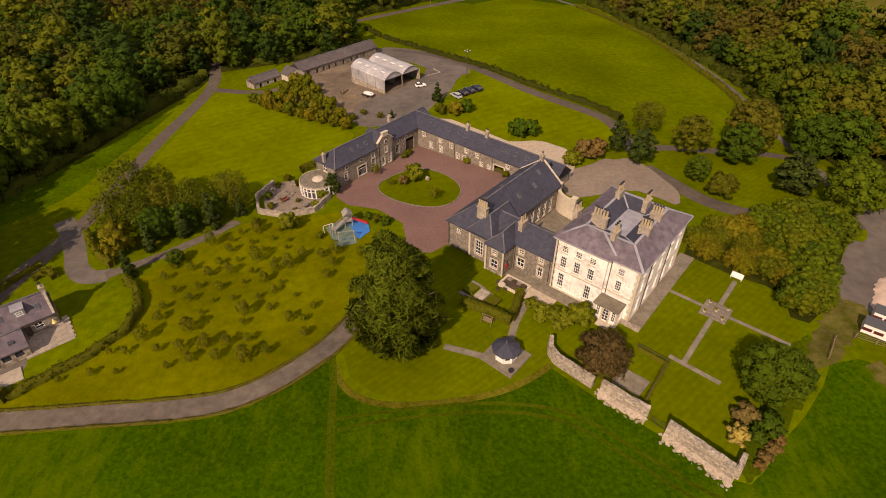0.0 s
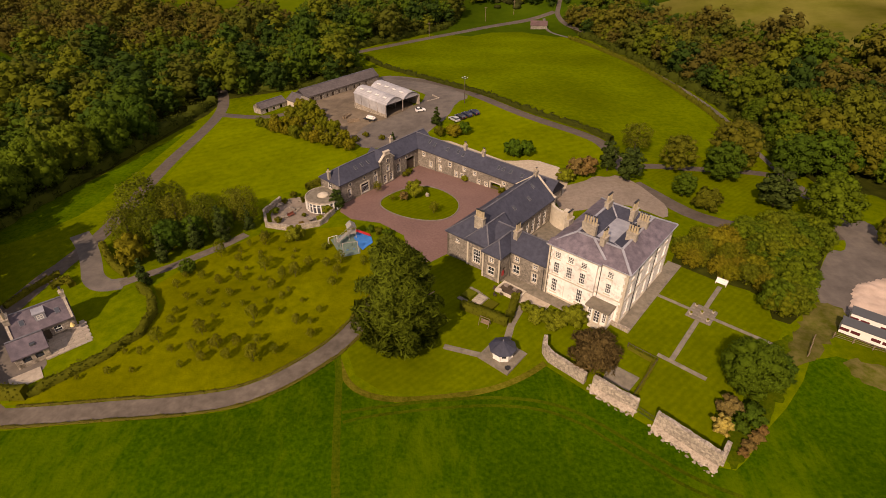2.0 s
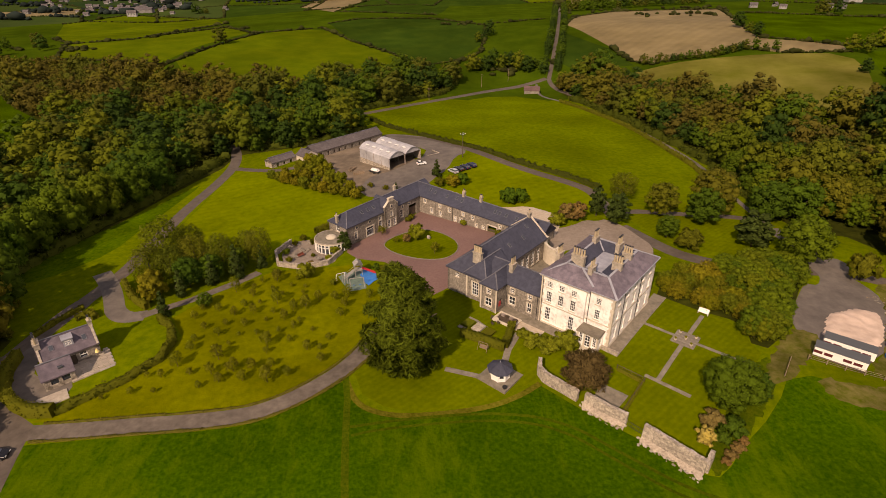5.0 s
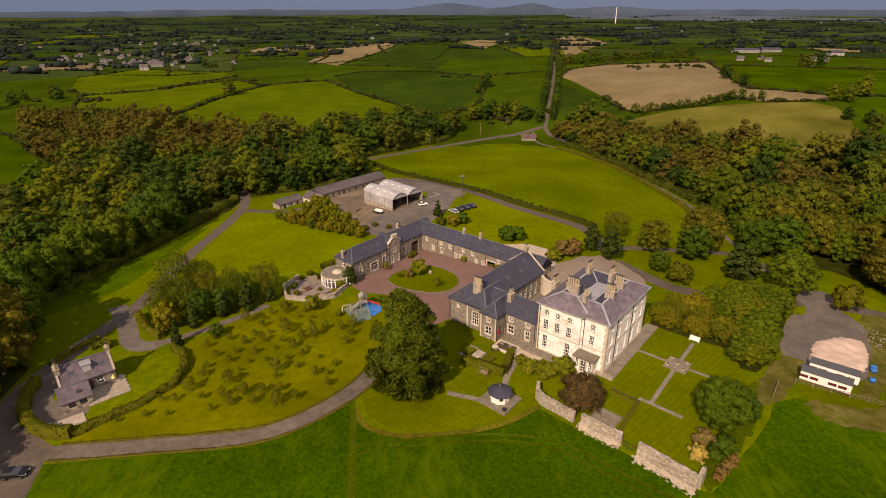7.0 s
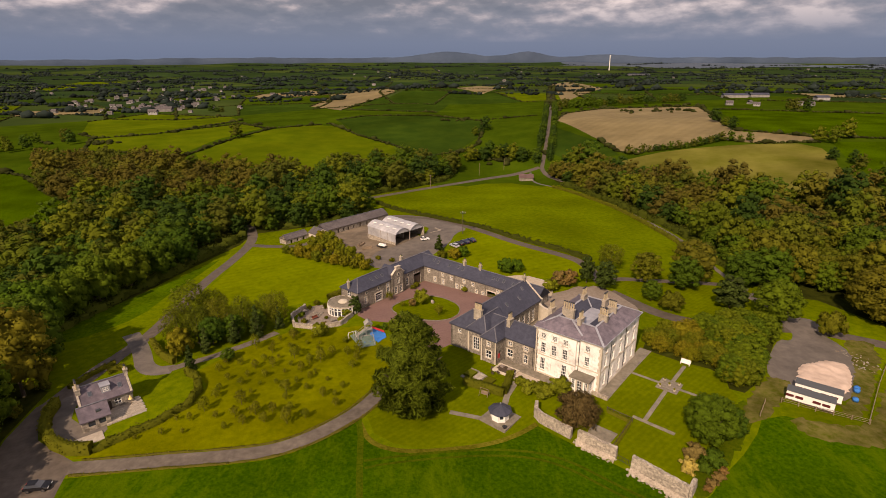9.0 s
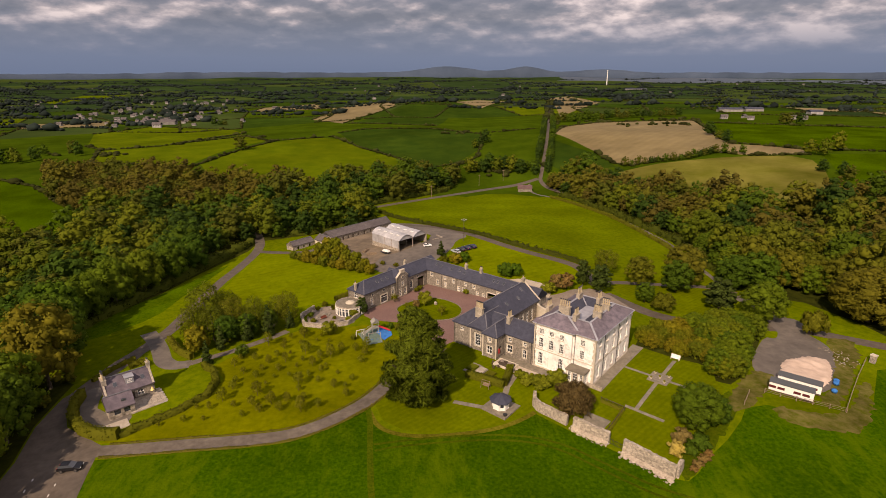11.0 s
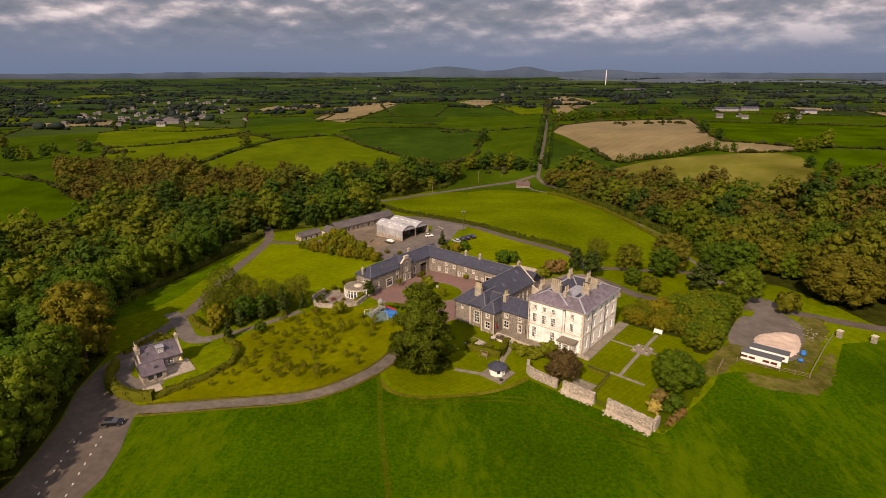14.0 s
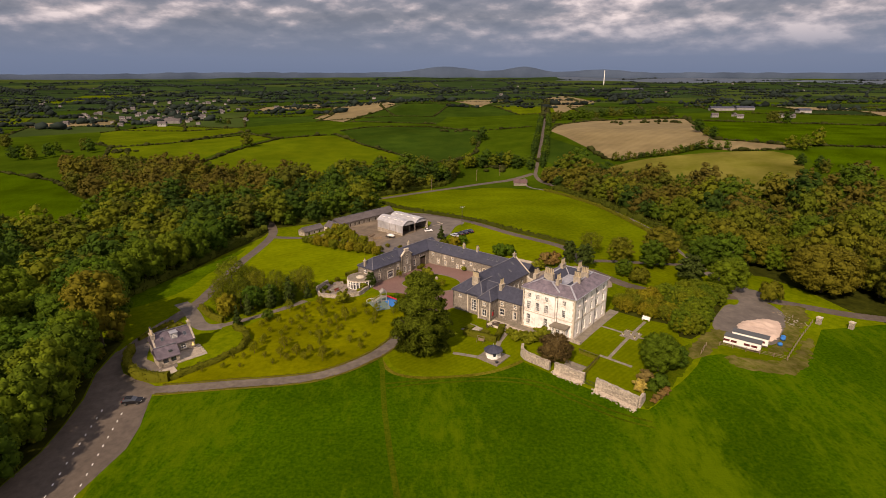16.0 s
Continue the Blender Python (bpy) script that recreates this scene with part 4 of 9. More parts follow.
sheet("ground_near", (owner < 0) & near_land, M["meadow"], "grassy land round the house and yards")
for i, (name, _, material, label) in enumerate(REGIONS):
    if (owner == i).any():
        sheet(name, owner == i, M[material], label)

# ---------------------------------------------------------------- the house
# Its frame: x along the entrance front, y along the garden front, both from the entrance front's left corner.
house = thing("country_house", "cream stucco three-storey Georgian country house with slate roof", "house", site(0, 0, 0))
W, D, EAVE = 14.9, 19.8, 10.9
STEP = 0.55   # the three left bays stand forward by this much
WALL = 0.55
lower, middle, upper = (1.0, 2.9), (5.3, 2.35), (8.6, 1.35)
front_left = [(x, z, 1.15, h) for x in (1.8, 4.4, 7.0) for z, h in (middle, upper)] + [(1.8, *lower[:1], 1.15, lower[1]), (7.0, lower[0], 1.15, lower[1])]
a0, b0 = (0, -STEP), (9.5, -STEP)
bm = bmesh.new()
wall(bm, a0, b0, -1.2, EAVE, WALL, [(x - w / 2, x + w / 2, z, z + h) for x, z, w, h in front_left] + [(3.85, 4.95, 0.35, 2.75)])
part("wall", bm, M["stucco"], house, "cream stucco entrance wall, streaked by weather")
for x, z, w, h in front_left:
    window(house, a0, b0, x, z, w, h, 3, 4)
part("door", boxes((3.87, -STEP + 0.2, 0.35, 4.93, -STEP + 0.3, 2.73)), M["white"], house, "white painted side door")
front_right = [(2.3, 5.3, 1.05, 2.1), (2.3, 8.6, 1.1, 1.35)]
a1, b1 = (9.5, 0), (W, 0)
bm = bmesh.new()
wall(bm, a1, b1, -1.2, EAVE, WALL, [(x - w / 2, x + w / 2, z, z + h) for x, z, w, h in front_right] + [(1.6, 2.9, 0.3, 2.7)])
part("wall", bm, M["stucco"], house, "cream stucco wall above the porch")
for x, z, w, h in front_right:
    window(house, a1, b1, x, z, w, h, 3, 4)
part("wall", boxes((9.5 - WALL, -STEP + WALL, -1.2, 9.5, 0.0, EAVE)), M["stucco"], house)
a2, b2 = (W, 0), (W, D)
garden = [(y, z, 1.15, h) for y in (2.4, 6.1, 9.9, 13.6, 17.3) for z, h in (lower, middle, upper)]
bm = bmesh.new()
wall(bm, a2, b2, -1.2, EAVE, WALL, [(x - w / 2, x + w / 2, z, z + h) for x, z, w, h in garden])
part("wall", bm, M["stucco"], house, "cream stucco garden wall with tall windows")
for x, z, w, h in garden:
    window(house, a2, b2, x, z, w, h, 3, 4)
a3, b3 = (W, D), (0, D)
rear = [(x, z, 1.1, h) for x in (2.5, 6, 9.5, 12.8) for z, h in (lower, middle, upper)]
bm = bmesh.new()
wall(bm, a3, b3, -1.2, EAVE, WALL, [(x - w / 2, x + w / 2, z, z + h) for x, z, w, h in rear])
part("wall", bm, M["stucco"], house)
for x, z, w, h in rear:
    window(house, a3, b3, x, z, w, h, 3, 4)
side = [(x, z, 1.1, h) for x in (3.0, 7.2, 11.0) for z, h in (middle, upper)]
bm = bmesh.new()
wall(bm, (0, D), (0, -STEP + WALL), -1.2, EAVE, WALL, [(x - w / 2, x + w / 2, z, z + h) for x, z, w, h in side])
part("wall", bm, M["stucco"], house)
for x, z, w, h in side:
    window(house, (0, D), (0, -STEP + WALL), x, z, w, h, 3, 4)
part("floor", boxes((0.6, 0.6, 4.45, W - 0.6, D - 0.6, 4.7), (0.6, 0.6, 8.0, W - 0.6, D - 0.6, 8.2), (0.6, 0.6, 0.1, W - 0.6, D - 0.6, 0.3), (0.6, 0.6, EAVE - 0.3, W - 0.6, D - 0.6, EAVE - 0.05)), M["wood"], house)
part("wall", boxes((4.6, 0.6, 0.31, 4.8, D - 0.6, 4.44), (4.6, 0.6, 4.71, 4.8, D - 0.6, 7.99), (10.4, 0.6, 0.31, 10.6, D - 0.6, 4.44), (10.4, 0.6, 4.71, 10.6, D - 0.6, 7.99)), M["stucco"], house, "inner partition wall")
# band courses, plinth, cornice and quoins
part("cornice", boxes((-0.35, -STEP - 0.35, EAVE, 9.5 + 0.3, 0.3, EAVE + 0.34), (9.5 + 0.3, -0.35, EAVE, W + 0.35, 0.3, EAVE + 0.34), (W - 0.3, 0.3, EAVE, W + 0.35, D + 0.35, EAVE + 0.34),
                      (-0.35, 0.3, EAVE, 0.3, D + 0.35, EAVE + 0.34), (0.3, D - 0.3, EAVE, W - 0.3, D + 0.35, EAVE + 0.34)), M["stonetrim"], house, "moulded stone cornice")
part("string_course", boxes((-0.06, -STEP - 0.06, 4.55, 9.56, -STEP - 0.002, 4.8), (9.57, -0.06, 4.55, W + 0.06, -0.002, 4.8), (W + 0.002, 0.0, 4.55, W + 0.06, D, 4.8)), M["stonetrim"], house)
part("plinth", boxes((-0.08, -STEP - 0.08, -1.2, 9.58, -STEP - 0.003, 0.3), (W + 0.003, 0.0, -1.2, W + 0.08, D, 0.3)), M["stonetrim"], house)
for cx, cy, sx, sy in ((0, -STEP, 1, 1), (W, 0, -1, 1), (W, D, -1, -1)):
    for i in range(14):
        z, n = 0.32 + i * 0.76, (0.62, 0.36)[i % 2]
        m = (0.36, 0.62)[i % 2]
        x0, x1 = sorted((cx - sx * 0.05, cx + sx * n))
        y0, y1 = sorted((cy - sy * 0.05, cy + sy * 0.0 - sy * 0.003))
        q = boxes((x0, y0, z, x1, y1, z + 0.7))
        x0, x1 = sorted((cx - sx * 0.05, cx - sx * 0.003))
        y0, y1 = sorted((cy + sy * 0.002, cy + sy * m))
        box(q, x0, y0, z, x1, y1, z + 0.7)
        part("quoin", q, M["stonetrim"], house)
# roof: outer slopes up to a ring of ridges, inner slopes down to a lead flat
zt, rise, inset = EAVE + 0.34, 1.9, 3.6
o0, o1, p0, p1 = -0.45, W + 0.45, -0.45, D + 0.45
ring0 = [(o0, p0), (o1, p0), (o1, p1), (o0, p1)]
ring1 = [(o0 + inset, p0 + inset), (o1 - inset, p0 + inset), (o1 - inset, p1 - inset), (o0 + inset, p1 - inset)]
k = inset + 2.6
ring2 = [(o0 + k, p0 + k), (o1 - k, p0 + k), (o1 - k, p1 - k), (o0 + k, p1 - k)]
tops = [(*q, zt) for q in ring0] + [(*q, zt + rise) for q in ring1] + [(*q, zt + rise - 1.2) for q in ring2]
bottoms = [(*q, zt - 0.12) for q in ring0]
slopes = [(i, (i + 1) % 4, 4 + (i + 1) % 4, 4 + i) for i in range(4)]
inner = [(4 + i, 4 + (i + 1) % 4, 8 + (i + 1) % 4, 8 + i) for i in range(4)]
main_roof = part("roof", solid(bmesh.new(), tops + bottoms, slopes + inner + [(8, 9, 10, 11)] + [(i, 12 + i, 12 + (i + 1) % 4, (i + 1) % 4) for i in range(4)] + [(15, 14, 13, 12)]), M["slate2"], house, "purple slate hipped roof round a lead valley")
main_roof.data.materials.append(M["slate"])
for f in main_roof.data.polygons:
    c = f.center
    f.material_index = int(f.normal.z > 0.3 and o0 + inset < c.x < o1 - inset and p0 + inset < c.y < p1 - inset)
wing_roof = bmesh.new()
solid(wing_roof, [(o0, -STEP - 0.45, zt + 0.01), (10.3, -STEP - 0.45, zt + 0.01), (10.3, 0.4, zt + 0.56), (6.2, p0 + inset, zt + rise + 0.02), (o0 + inset, p0 + inset, zt + rise + 0.02), (o0, 0.4, zt + 0.52),
                  (o0, -STEP - 0.45, zt - 0.1), (10.3, -STEP - 0.45, zt - 0.1)], [(0, 1, 2, 3, 4), (0, 4, 5), (0, 6, 7, 1), (0, 5, 6), (1, 7, 2)])
part("roof_slope", wing_roof, M["slate2"], main_roof, "slate slope over the projecting bays")
lead = bmesh.new()
for i in range(4):
    bar(lead, Vector(tops[4 + i]) + Vector((0, 0, 0.05)), Vector(tops[4 + (i + 1) % 4]) + Vector((0, 0, 0.05)), 0.42, 0.12)
    bar(lead, Vector(tops[i]) + Vector((0, 0, 0.08)), Vector(tops[4 + i]) + Vector((0, 0, 0.05)), 0.42, 0.12)
    bar(lead, Vector(tops[4 + i]) + Vector((0, 0, 0.03)), Vector(tops[8 + i]) + Vector((0, 0, 0.03)), 0.3, 0.1)
bar(lead, (10.3, 0.2, zt + 0.6), (6.4, p0 + inset, zt + rise + 0.06), 0.42, 0.12)
part("lead_ridge", lead, M["lead"], main_roof, "pale lead ridge and hip rolls")
part("lead_flat", boxes((o0 + k + 0.02, p0 + k + 0.02, zt + rise - 1.19, o1 - k - 0.02, p1 - k - 0.02, zt + rise - 1.2)), M["lead"], main_roof, "grey lead flat between the slopes")
part("gutter", boxes((o0 - 0.06, -STEP - 0.6, zt - 0.02, 10.3, -STEP - 0.46, zt + 0.1), (10.3, p0 - 0.14, zt - 0.02, o1 + 0.1, p0 - 0.01, zt + 0.1), (o1 + 0.01, p0, zt - 0.02, o1 + 0.16, p1, zt + 0.1)), M["lead"], main_roof)
for x, y, z1, wx, wy, pots, al in ((4.5, 5.0, 14.9, 2.7, 0.85, 5, "x"), (8.3, 3.2, 14.6, 0.85, 1.8, 3, "y"), (3.3, 15.0, 14.6, 0.85, 1.9, 4, "y"), (8.4, 15.2, 14.7, 0.85, 1.9, 4, "y"),
                                   (11.3, 12.4, 14.6, 1.9, 0.85, 4, "x"), (11.5, 7.4, 14.7, 1.9, 0.85, 4, "x"), (-0.55, 7.0, 13.0, 0.9, 1.9, 4, "y")):
    chimney(house, x, y, -1.0 if x < 0 else 11.2, z1, wx, wy, pots, al)
for x, y in ((10.05, -0.1), (0.35, -STEP - 0.09), (W + 0.12, 4.5), (W + 0.12, 12.2)):
    part("downpipe", rod(bmesh.new(), (x, y, 0), (x, y, EAVE), 0.07), M["black"], house)
# porch
porch = part("porch", boxes((9.6, -2.7, -0.6, 13.9, -0.003, 0.28)), M["stonetrim"], house, "stone entrance porch with a flat mossy roof")
part("porch_roof", boxes((9.45, -2.95, 3.3, 14.05, -0.003, 3.62)), M["path"], porch, "flat mossy stone roof")
pf = ((9.65, -2.6), (13.85, -2.6))
bm = bmesh.new()
wall(bm, *pf, 0.29, 3.29, 0.25, [(0.35, 1.05, 0.8, 3.0), (1.55, 2.65, 0.3, 2.9), (3.15, 3.85, 0.8, 3.0)])
wall(bm, (9.65, -0.02), (9.65, -2.34), 0.29, 3.29, 0.25, [(0.5, 1.8, 0.8, 3.0)])
wall(bm, (13.85, -2.34), (13.85, -0.02), 0.29, 3.29, 0.25, [(0.5, 1.8, 0.8, 3.0)])
part("wall", bm, M["white"], porch, "white painted porch walls")
window(porch, *pf, 0.7, 0.8, 0.7, 2.2, 2, 4, sill=False)
window(porch, *pf, 2.1, 0.3, 1.1, 2.6, 2, 4, sill=False)
window(porch, *pf, 3.5, 0.8, 0.7, 2.2, 2, 4, sill=False)
window(porch, (9.65, -0.02), (9.65, -2.34), 1.15, 0.8, 1.3, 2.2, 3, 4, sill=False)
window(porch, (13.85, -2.34), (13.85, -0.02), 1.15, 0.8, 1.3, 2.2, 3, 4, sill=False)
for x in (9.6, 11.0, 12.3, 13.6):
    part("pillar", boxes((x, -2.72, 0.29, x + 0.3, -2.602, 3.29)), M["stonetrim"], porch)
part("roof_sheet", boxes((9.6, -2.8, 3.62, 13.9, -0.1, 3.7)), M["path"], porch)
part("step", boxes((10.8, -3.6, -0.6, 13.0, -2.72, 0.12)), M["stonetrim"], porch)

# ---------------------------------------------------------------- the service wing between house and stables
service = thing("service_wing", "grey stone service wing with slate roofs and sash windows", "wing", site(0, 0, 0))
EV = 5.8
bm = bmesh.new()
w4 = [(1.6, 1.0, 1.5, 1.9), (1.6, 3.9, 1.0, 1.0), (5.8, 0.9, 1.0, 2.1), (5.8, 4.0, 0.95, 1.0)]
a4, b4 = (-8.2, -0.6), (-0.02, -0.6)
wall(bm, a4, b4, -1.2, EV, 0.5, [(x - w / 2, x + w / 2, z, z + h) for x, z, w, h in w4])
part("wall", bm, M["rubble"], service)
for x, z, w, h in w4:
    window(service, a4, b4, x, z, w, h, 2, 2, surround=True)
bm = bmesh.new()
wall(bm, (-0.02, 6.6), (-8.2, 6.6), -1.2, EV, 0.5, [(1.5, 2.6, 1, 2.6), (5, 6.1, 1, 2.6)])
part("wall", bm, M["rubble"], service)
roof(service, "roof", M["slate"], -13.5, -0.6, -0.4, 6.6, EV, 2.7, "x", over=0.3)
a5, b5, c5, d5 = (-12.3, -4.0), (-8.2, -4.0), (-8.2, -0.6), (-12.3, -2.6)
wb = [(2.05, 0.9, 1.5, 1.9), (2.05, 4.0, 1.0, 1.0)]
bm = bmesh.new()
wall(bm, a5, b5, -1.2, EV, 0.5, [(x - w / 2, x + w / 2, z, z + h) for x, z, w, h in wb])
wall(bm, b5, c5, -1.2, EV, 0.5, [(1.2, 2.1, 1.0, 2.8)])
wall(bm, d5, a5, -1.2, EV, 0.5)
part("wall", bm, M["rubble"], service, "projecting stone bay")
for x, z, w, h in wb:
    window(service, a5, b5, x, z, w, h, 2, 2, surround=True)
roof(service, "roof", M["slate"], -12.3, -4.0, -8.2, 3.6, EV, 2.2, "y", hip0=2.5, over=0.3)
part("bunting", boxes((-8.16, -3.2, 1.1, -8.1, -2.5, 2.3)), M["red"], service, "faded red banner")
a6, b6 = (-17.2, -2.6), (-12.3, -2.6)
w6 = [(2.4, 0.9, 1.7, 3.2)]
bm = bmesh.new()
wall(bm, a6, b6, -1.2, EV, 0.5, [(x - w / 2, x + w / 2, z, z + h) for x, z, w, h in w6])
part("wall", bm, M["rubble"], service)
window(service, a6, b6, 2.4, 0.9, 1.7, 3.2, 3, 4, surround=True)
part("quoin_strip", boxes((-17.26, -2.68, -1, -16.85, -2.603, EV), (-12.36, -4.08, -1, -12.0, -4.003, EV), (-8.5, -4.08, -1, -8.14, -4.003, EV)), M["stonetrim"], service)
roof(service, "roof", M["slate"], -17.4, -2.6, -12.0, 6, EV, 2.9, "y", hip0=3.2, over=0.3)
chimney(service, -8.5, 2.0, 6.5, 9.5, 0.9, 1.6, 3, "y")
for x in (-7.9, -0.5):
    part("downpipe", rod(bmesh.new(), (x, -0.75, -0.5), (x, -0.75, EV), 0.06), M["black"], service)

# ---------------------------------------------------------------- the great range beside the court
great = thing("coach_house_range", "long grey stone range with wide blue slate roof", "outbuilding", site(-22.6, -2.4, 0))
GW, GL, GE = 10.0, 25.8, 5.4
a7, b7 = (0, 0), (5.4, 0)
bm = bmesh.new()
wall(bm, a7, b7, -2.6, GE, 0.5, [(2.2, 3.2, 3.6, 4.5)])
wall(bm, (0, GL), (0, 0), -3.6, GE, 0.5, [(s, s + 1.1, -0.6, 1.4) for s in (4, 9, 14, 19)] + [(s, s + 1.0, 2.8, 4.2) for s in (4, 9, 14, 19, 23)])
wall(bm, (GW, 8.4), (GW, GL), -1.6, GE, 0.5, [(s, s + 1.25, 0.4, 3.9) for s in (1.2, 3.6, 6.0, 8.4, 10.8, 13.2)])
wall(bm, (GW, GL), (0, GL), -3.2, GE, 0.5, [(3.2, 4.4, 1.0, 3.0), (6, 7.2, 1.0, 3.0)])
gable(bm, (GW, GL), (0, GL), GE, 4.3, 0.5)
part("wall", bm, M["rubble"], great)
window(great, a7, b7, 2.7, 3.6, 1.0, 0.9, 2, 2)
for s in (4, 9, 14, 19):
    window(great, (0, GL), (0, 0), s + 0.55, -0.6, 1.1, 2.0, 2, 4)
    window(great, (0, GL), (0, 0), s + 0.5, 2.8, 1.0, 1.4, 2, 2)
for s in (1.2, 3.6, 6.0, 8.4, 10.8, 13.2):
    window(great, (GW, 8.4), (GW, GL), s + 0.625, 0.4, 1.25, 3.5, 2, 4)
roof(great, "roof", M["slate"], 0, 0, GW, GL - 0.4, GE, 4.3, "y", hip0=5.2, over=0.35)
cop = bmesh.new()
bar(cop, (-0.3, GL - 0.1, GE + 0.1), (GW / 2, GL - 0.1, GE + 4.42), 0.42, 0.18)
bar(cop, (GW + 0.3, GL - 0.1, GE + 0.1), (GW / 2, GL - 0.1, GE + 4.42), 0.42, 0.18)
part("coping", cop, M["stonetrim"], great, "pale stone gable coping")
chimney(great, 6.4, 2.4, 6.5, 10.3, 2.1, 0.85, 5, "x")
chimney(great, GW / 2, GL - 0.6, 9.0, 10.6, 0.7, 1.0, 1, "y")


def skylight(parent, x, y, eave, slope_run, rise, side, w=0.62, h=0.95, axis="y", base=0.0):
    """A roof window lying in a slope: at x along the slope's foot, y up from it."""
    tilt = math.atan2(rise, slope_run)
    ob = part("skylight", boxes((-w / 2 - 0.08, -h / 2 - 0.08, 0, w / 2 + 0.08, h / 2 + 0.08, 0.09)), M["ridge"], parent)
    pane = part("pane", boxes((-w / 2, -h / 2, 0.09, w / 2, h / 2, 0.11)), M["skylight"], ob)
    run = y * math.cos(tilt)
    z = eave + y * math.sin(tilt)
    if axis == "y":     # ridge along y; side -1: the slope at low x
        px = base + run if side < 0 else base - run
        rot = Euler((0, -tilt if side < 0 else tilt, 0)).to_matrix().to_4x4()
        ob.matrix_basis = Matrix.Translation((px, x, z + 0.02)) @ rot @ Matrix.Rotation(radians(90), 4, "Z")
    else:
        py = base + run if side < 0 else base - run
        rot = Euler((tilt if side < 0 else -tilt, 0, 0)).to_matrix().to_4x4()
        ob.matrix_basis = Matrix.Translation((x, py, z + 0.02)) @ rot
    return ob


for y, up in ((8.0, 3.2), (13.0, 3.6), (18.5, 3.4), (22, 5.2)):
    skylight(great, y, up, GE, GW / 2 + 0.35, 4.3, 1, base=GW + 0.35)
for y, up in ((7.5, 4.2), (13.5, 4.2), (19, 4.2)):
    skylight(great, y, up, GE, GW / 2 + 0.35, 4.3, -1, base=-0.35)

# curved screen wall of the inner court
screen = thing("curved_screen_wall", "pale curved screen wall closing the inner court", "wall", site(0, 0, 0))
bm = bmesh.new()
def quarter(r):
    return [(-8.6 + r * math.cos(t), 25.8 + r * math.sin(t)) for t in [math.pi * (1.0 + 0.52 * i / 14) for i in range(15)]]


prism(bm, quarter(5.2) + quarter(4.75)[::-1], -1.5, 4.3)
part("wall", bm, M["stonetrim"], screen)
part("coping", prism(bmesh.new(), quarter(5.32) + quarter(4.63)[::-1], 4.3, 4.5), M["stonetrim"], screen)
part("pier", boxes((-8.25, 20.4, -1.5, -7.3, 21.4, 4.9), (-8.4, 20.25, 4.9, -7.15, 21.55, 5.15)), M["stonetrim"], screen)

# ---------------------------------------------------------------- the stable ranges round the court
SE, SR = 2.4, 2.6   # heights of eaves and rise of the roofs
west = thing("stable_range", "grey rubble stable range with blue slate roof and round windows", "outbuilding", site(-66.0, -0.5, 0), "stable ranges")
L1 = 36.0
w_in = [(3.0, -1.9, 0.9, 2.0), (12.2, -1.9, 1.1, 2.0), (20.8, -1.9, 1.1, 2.3), (12.2, 0.3, 0.9, 1.2)]
a8, b8 = (7.3, 0), (7.3, L1)
bm = bmesh.new()
wall(bm, a8, b8, -4.2, SE, 0.5, [(s - w / 2, s + w / 2, z, z + h) for s, z, w, h in w_in] + [(6.9, 9.5, -3.0, -0.3), (24.0, 27.2, -3.6, 0.6)])
wall(bm, (0, L1), (0, 0), -4.2, SE, 0.5, [(s, s + 1.0, -1.5, 0.2) for s in (5, 12, 19, 26, 31)])
wall(bm, (0, 0), (7.3, 0), -4.2, SE, 0.5, [(2.8, 4.2, 0.3, 1.9)])
part("wall", bm, M["rubble"], west)
for s, z, w, h in w_in:
    window(west, a8, b8, s, z, w, h, 2, 3 if h > 1.5 else 2, surround=True)
window(west, (0, 0), (7.3, 0), 3.5, 0.3, 1.4, 1.6, 2, 2)
arch = part("arched_door", boxes((7.12, 6.95, -3.0, 7.2, 9.45, -0.9)), M["white"], west, "white glazed arched coach door")
for i in range(6):
    part("glazing", boxes((7.2, 7.08 + i * 0.4, -2.6, 7.23, 7.36 + i * 0.4, -1.1)), M["glass"], arch)
part("fanlight", boxes((7.12, 6.95, -0.9, 7.2, 9.45, -0.3)), M["glass"], arch)
roof(west, "roof", M["slate"], 0, 0, 7.3, L1 - 1, SE, SR, "y", hip0=3.6, hip1=0, over=0.3)
bm = bmesh.new()
wall(bm, (7.9, 13.6), (7.9, 18.8), -4.2, 3.6, 0.6, [(1.0, 2.0, -2.7, -0.6), (3.2, 4.2, -2.7, -0.6), (2.1, 3.1, 0.4, 1.9)])
wall(bm, (7.9 - 0.601, 13.6), (7.9, 13.6), -4.2, 3.6, 0.5), wall(bm, (7.9, 18.8), (7.9 - 0.601, 18.8), -4.2, 3.6, 0.5)
gable(bm, (7.9, 13.6), (7.9, 18.8), 3.6, 2.2, 0.6)
bay = part("gable_bay", bm, M["rubble"], west, "taller gabled centre bay with a stepped stone cap")
for s in (1.5, 3.7):
    window(bay, (7.9, 13.6), (7.9, 18.8), s, -2.7, 1.0, 2.1, 2, 4, surround=True)
window(bay, (7.9, 13.6), (7.9, 18.8), 2.6, 0.4, 1.0, 1.5, 2, 4, surround=True)
roof(bay, "roof", M["slate"], 2.0, 13.9, 7.4, 18.5, 3.4, 2.0, "x", over=0.1, caps=False)
part("gable_block", boxes((7.28, 15.3, 4.9, 7.97, 17.1, 5.8)), M["stonetrim"], bay, "pale stone block on the gable")
part("gable_cap", boxes((7.18, 15.15, 5.802, 8.06, 17.25, 5.97)), M["stonetrim"], bay, "pale stone slab capping the gable")
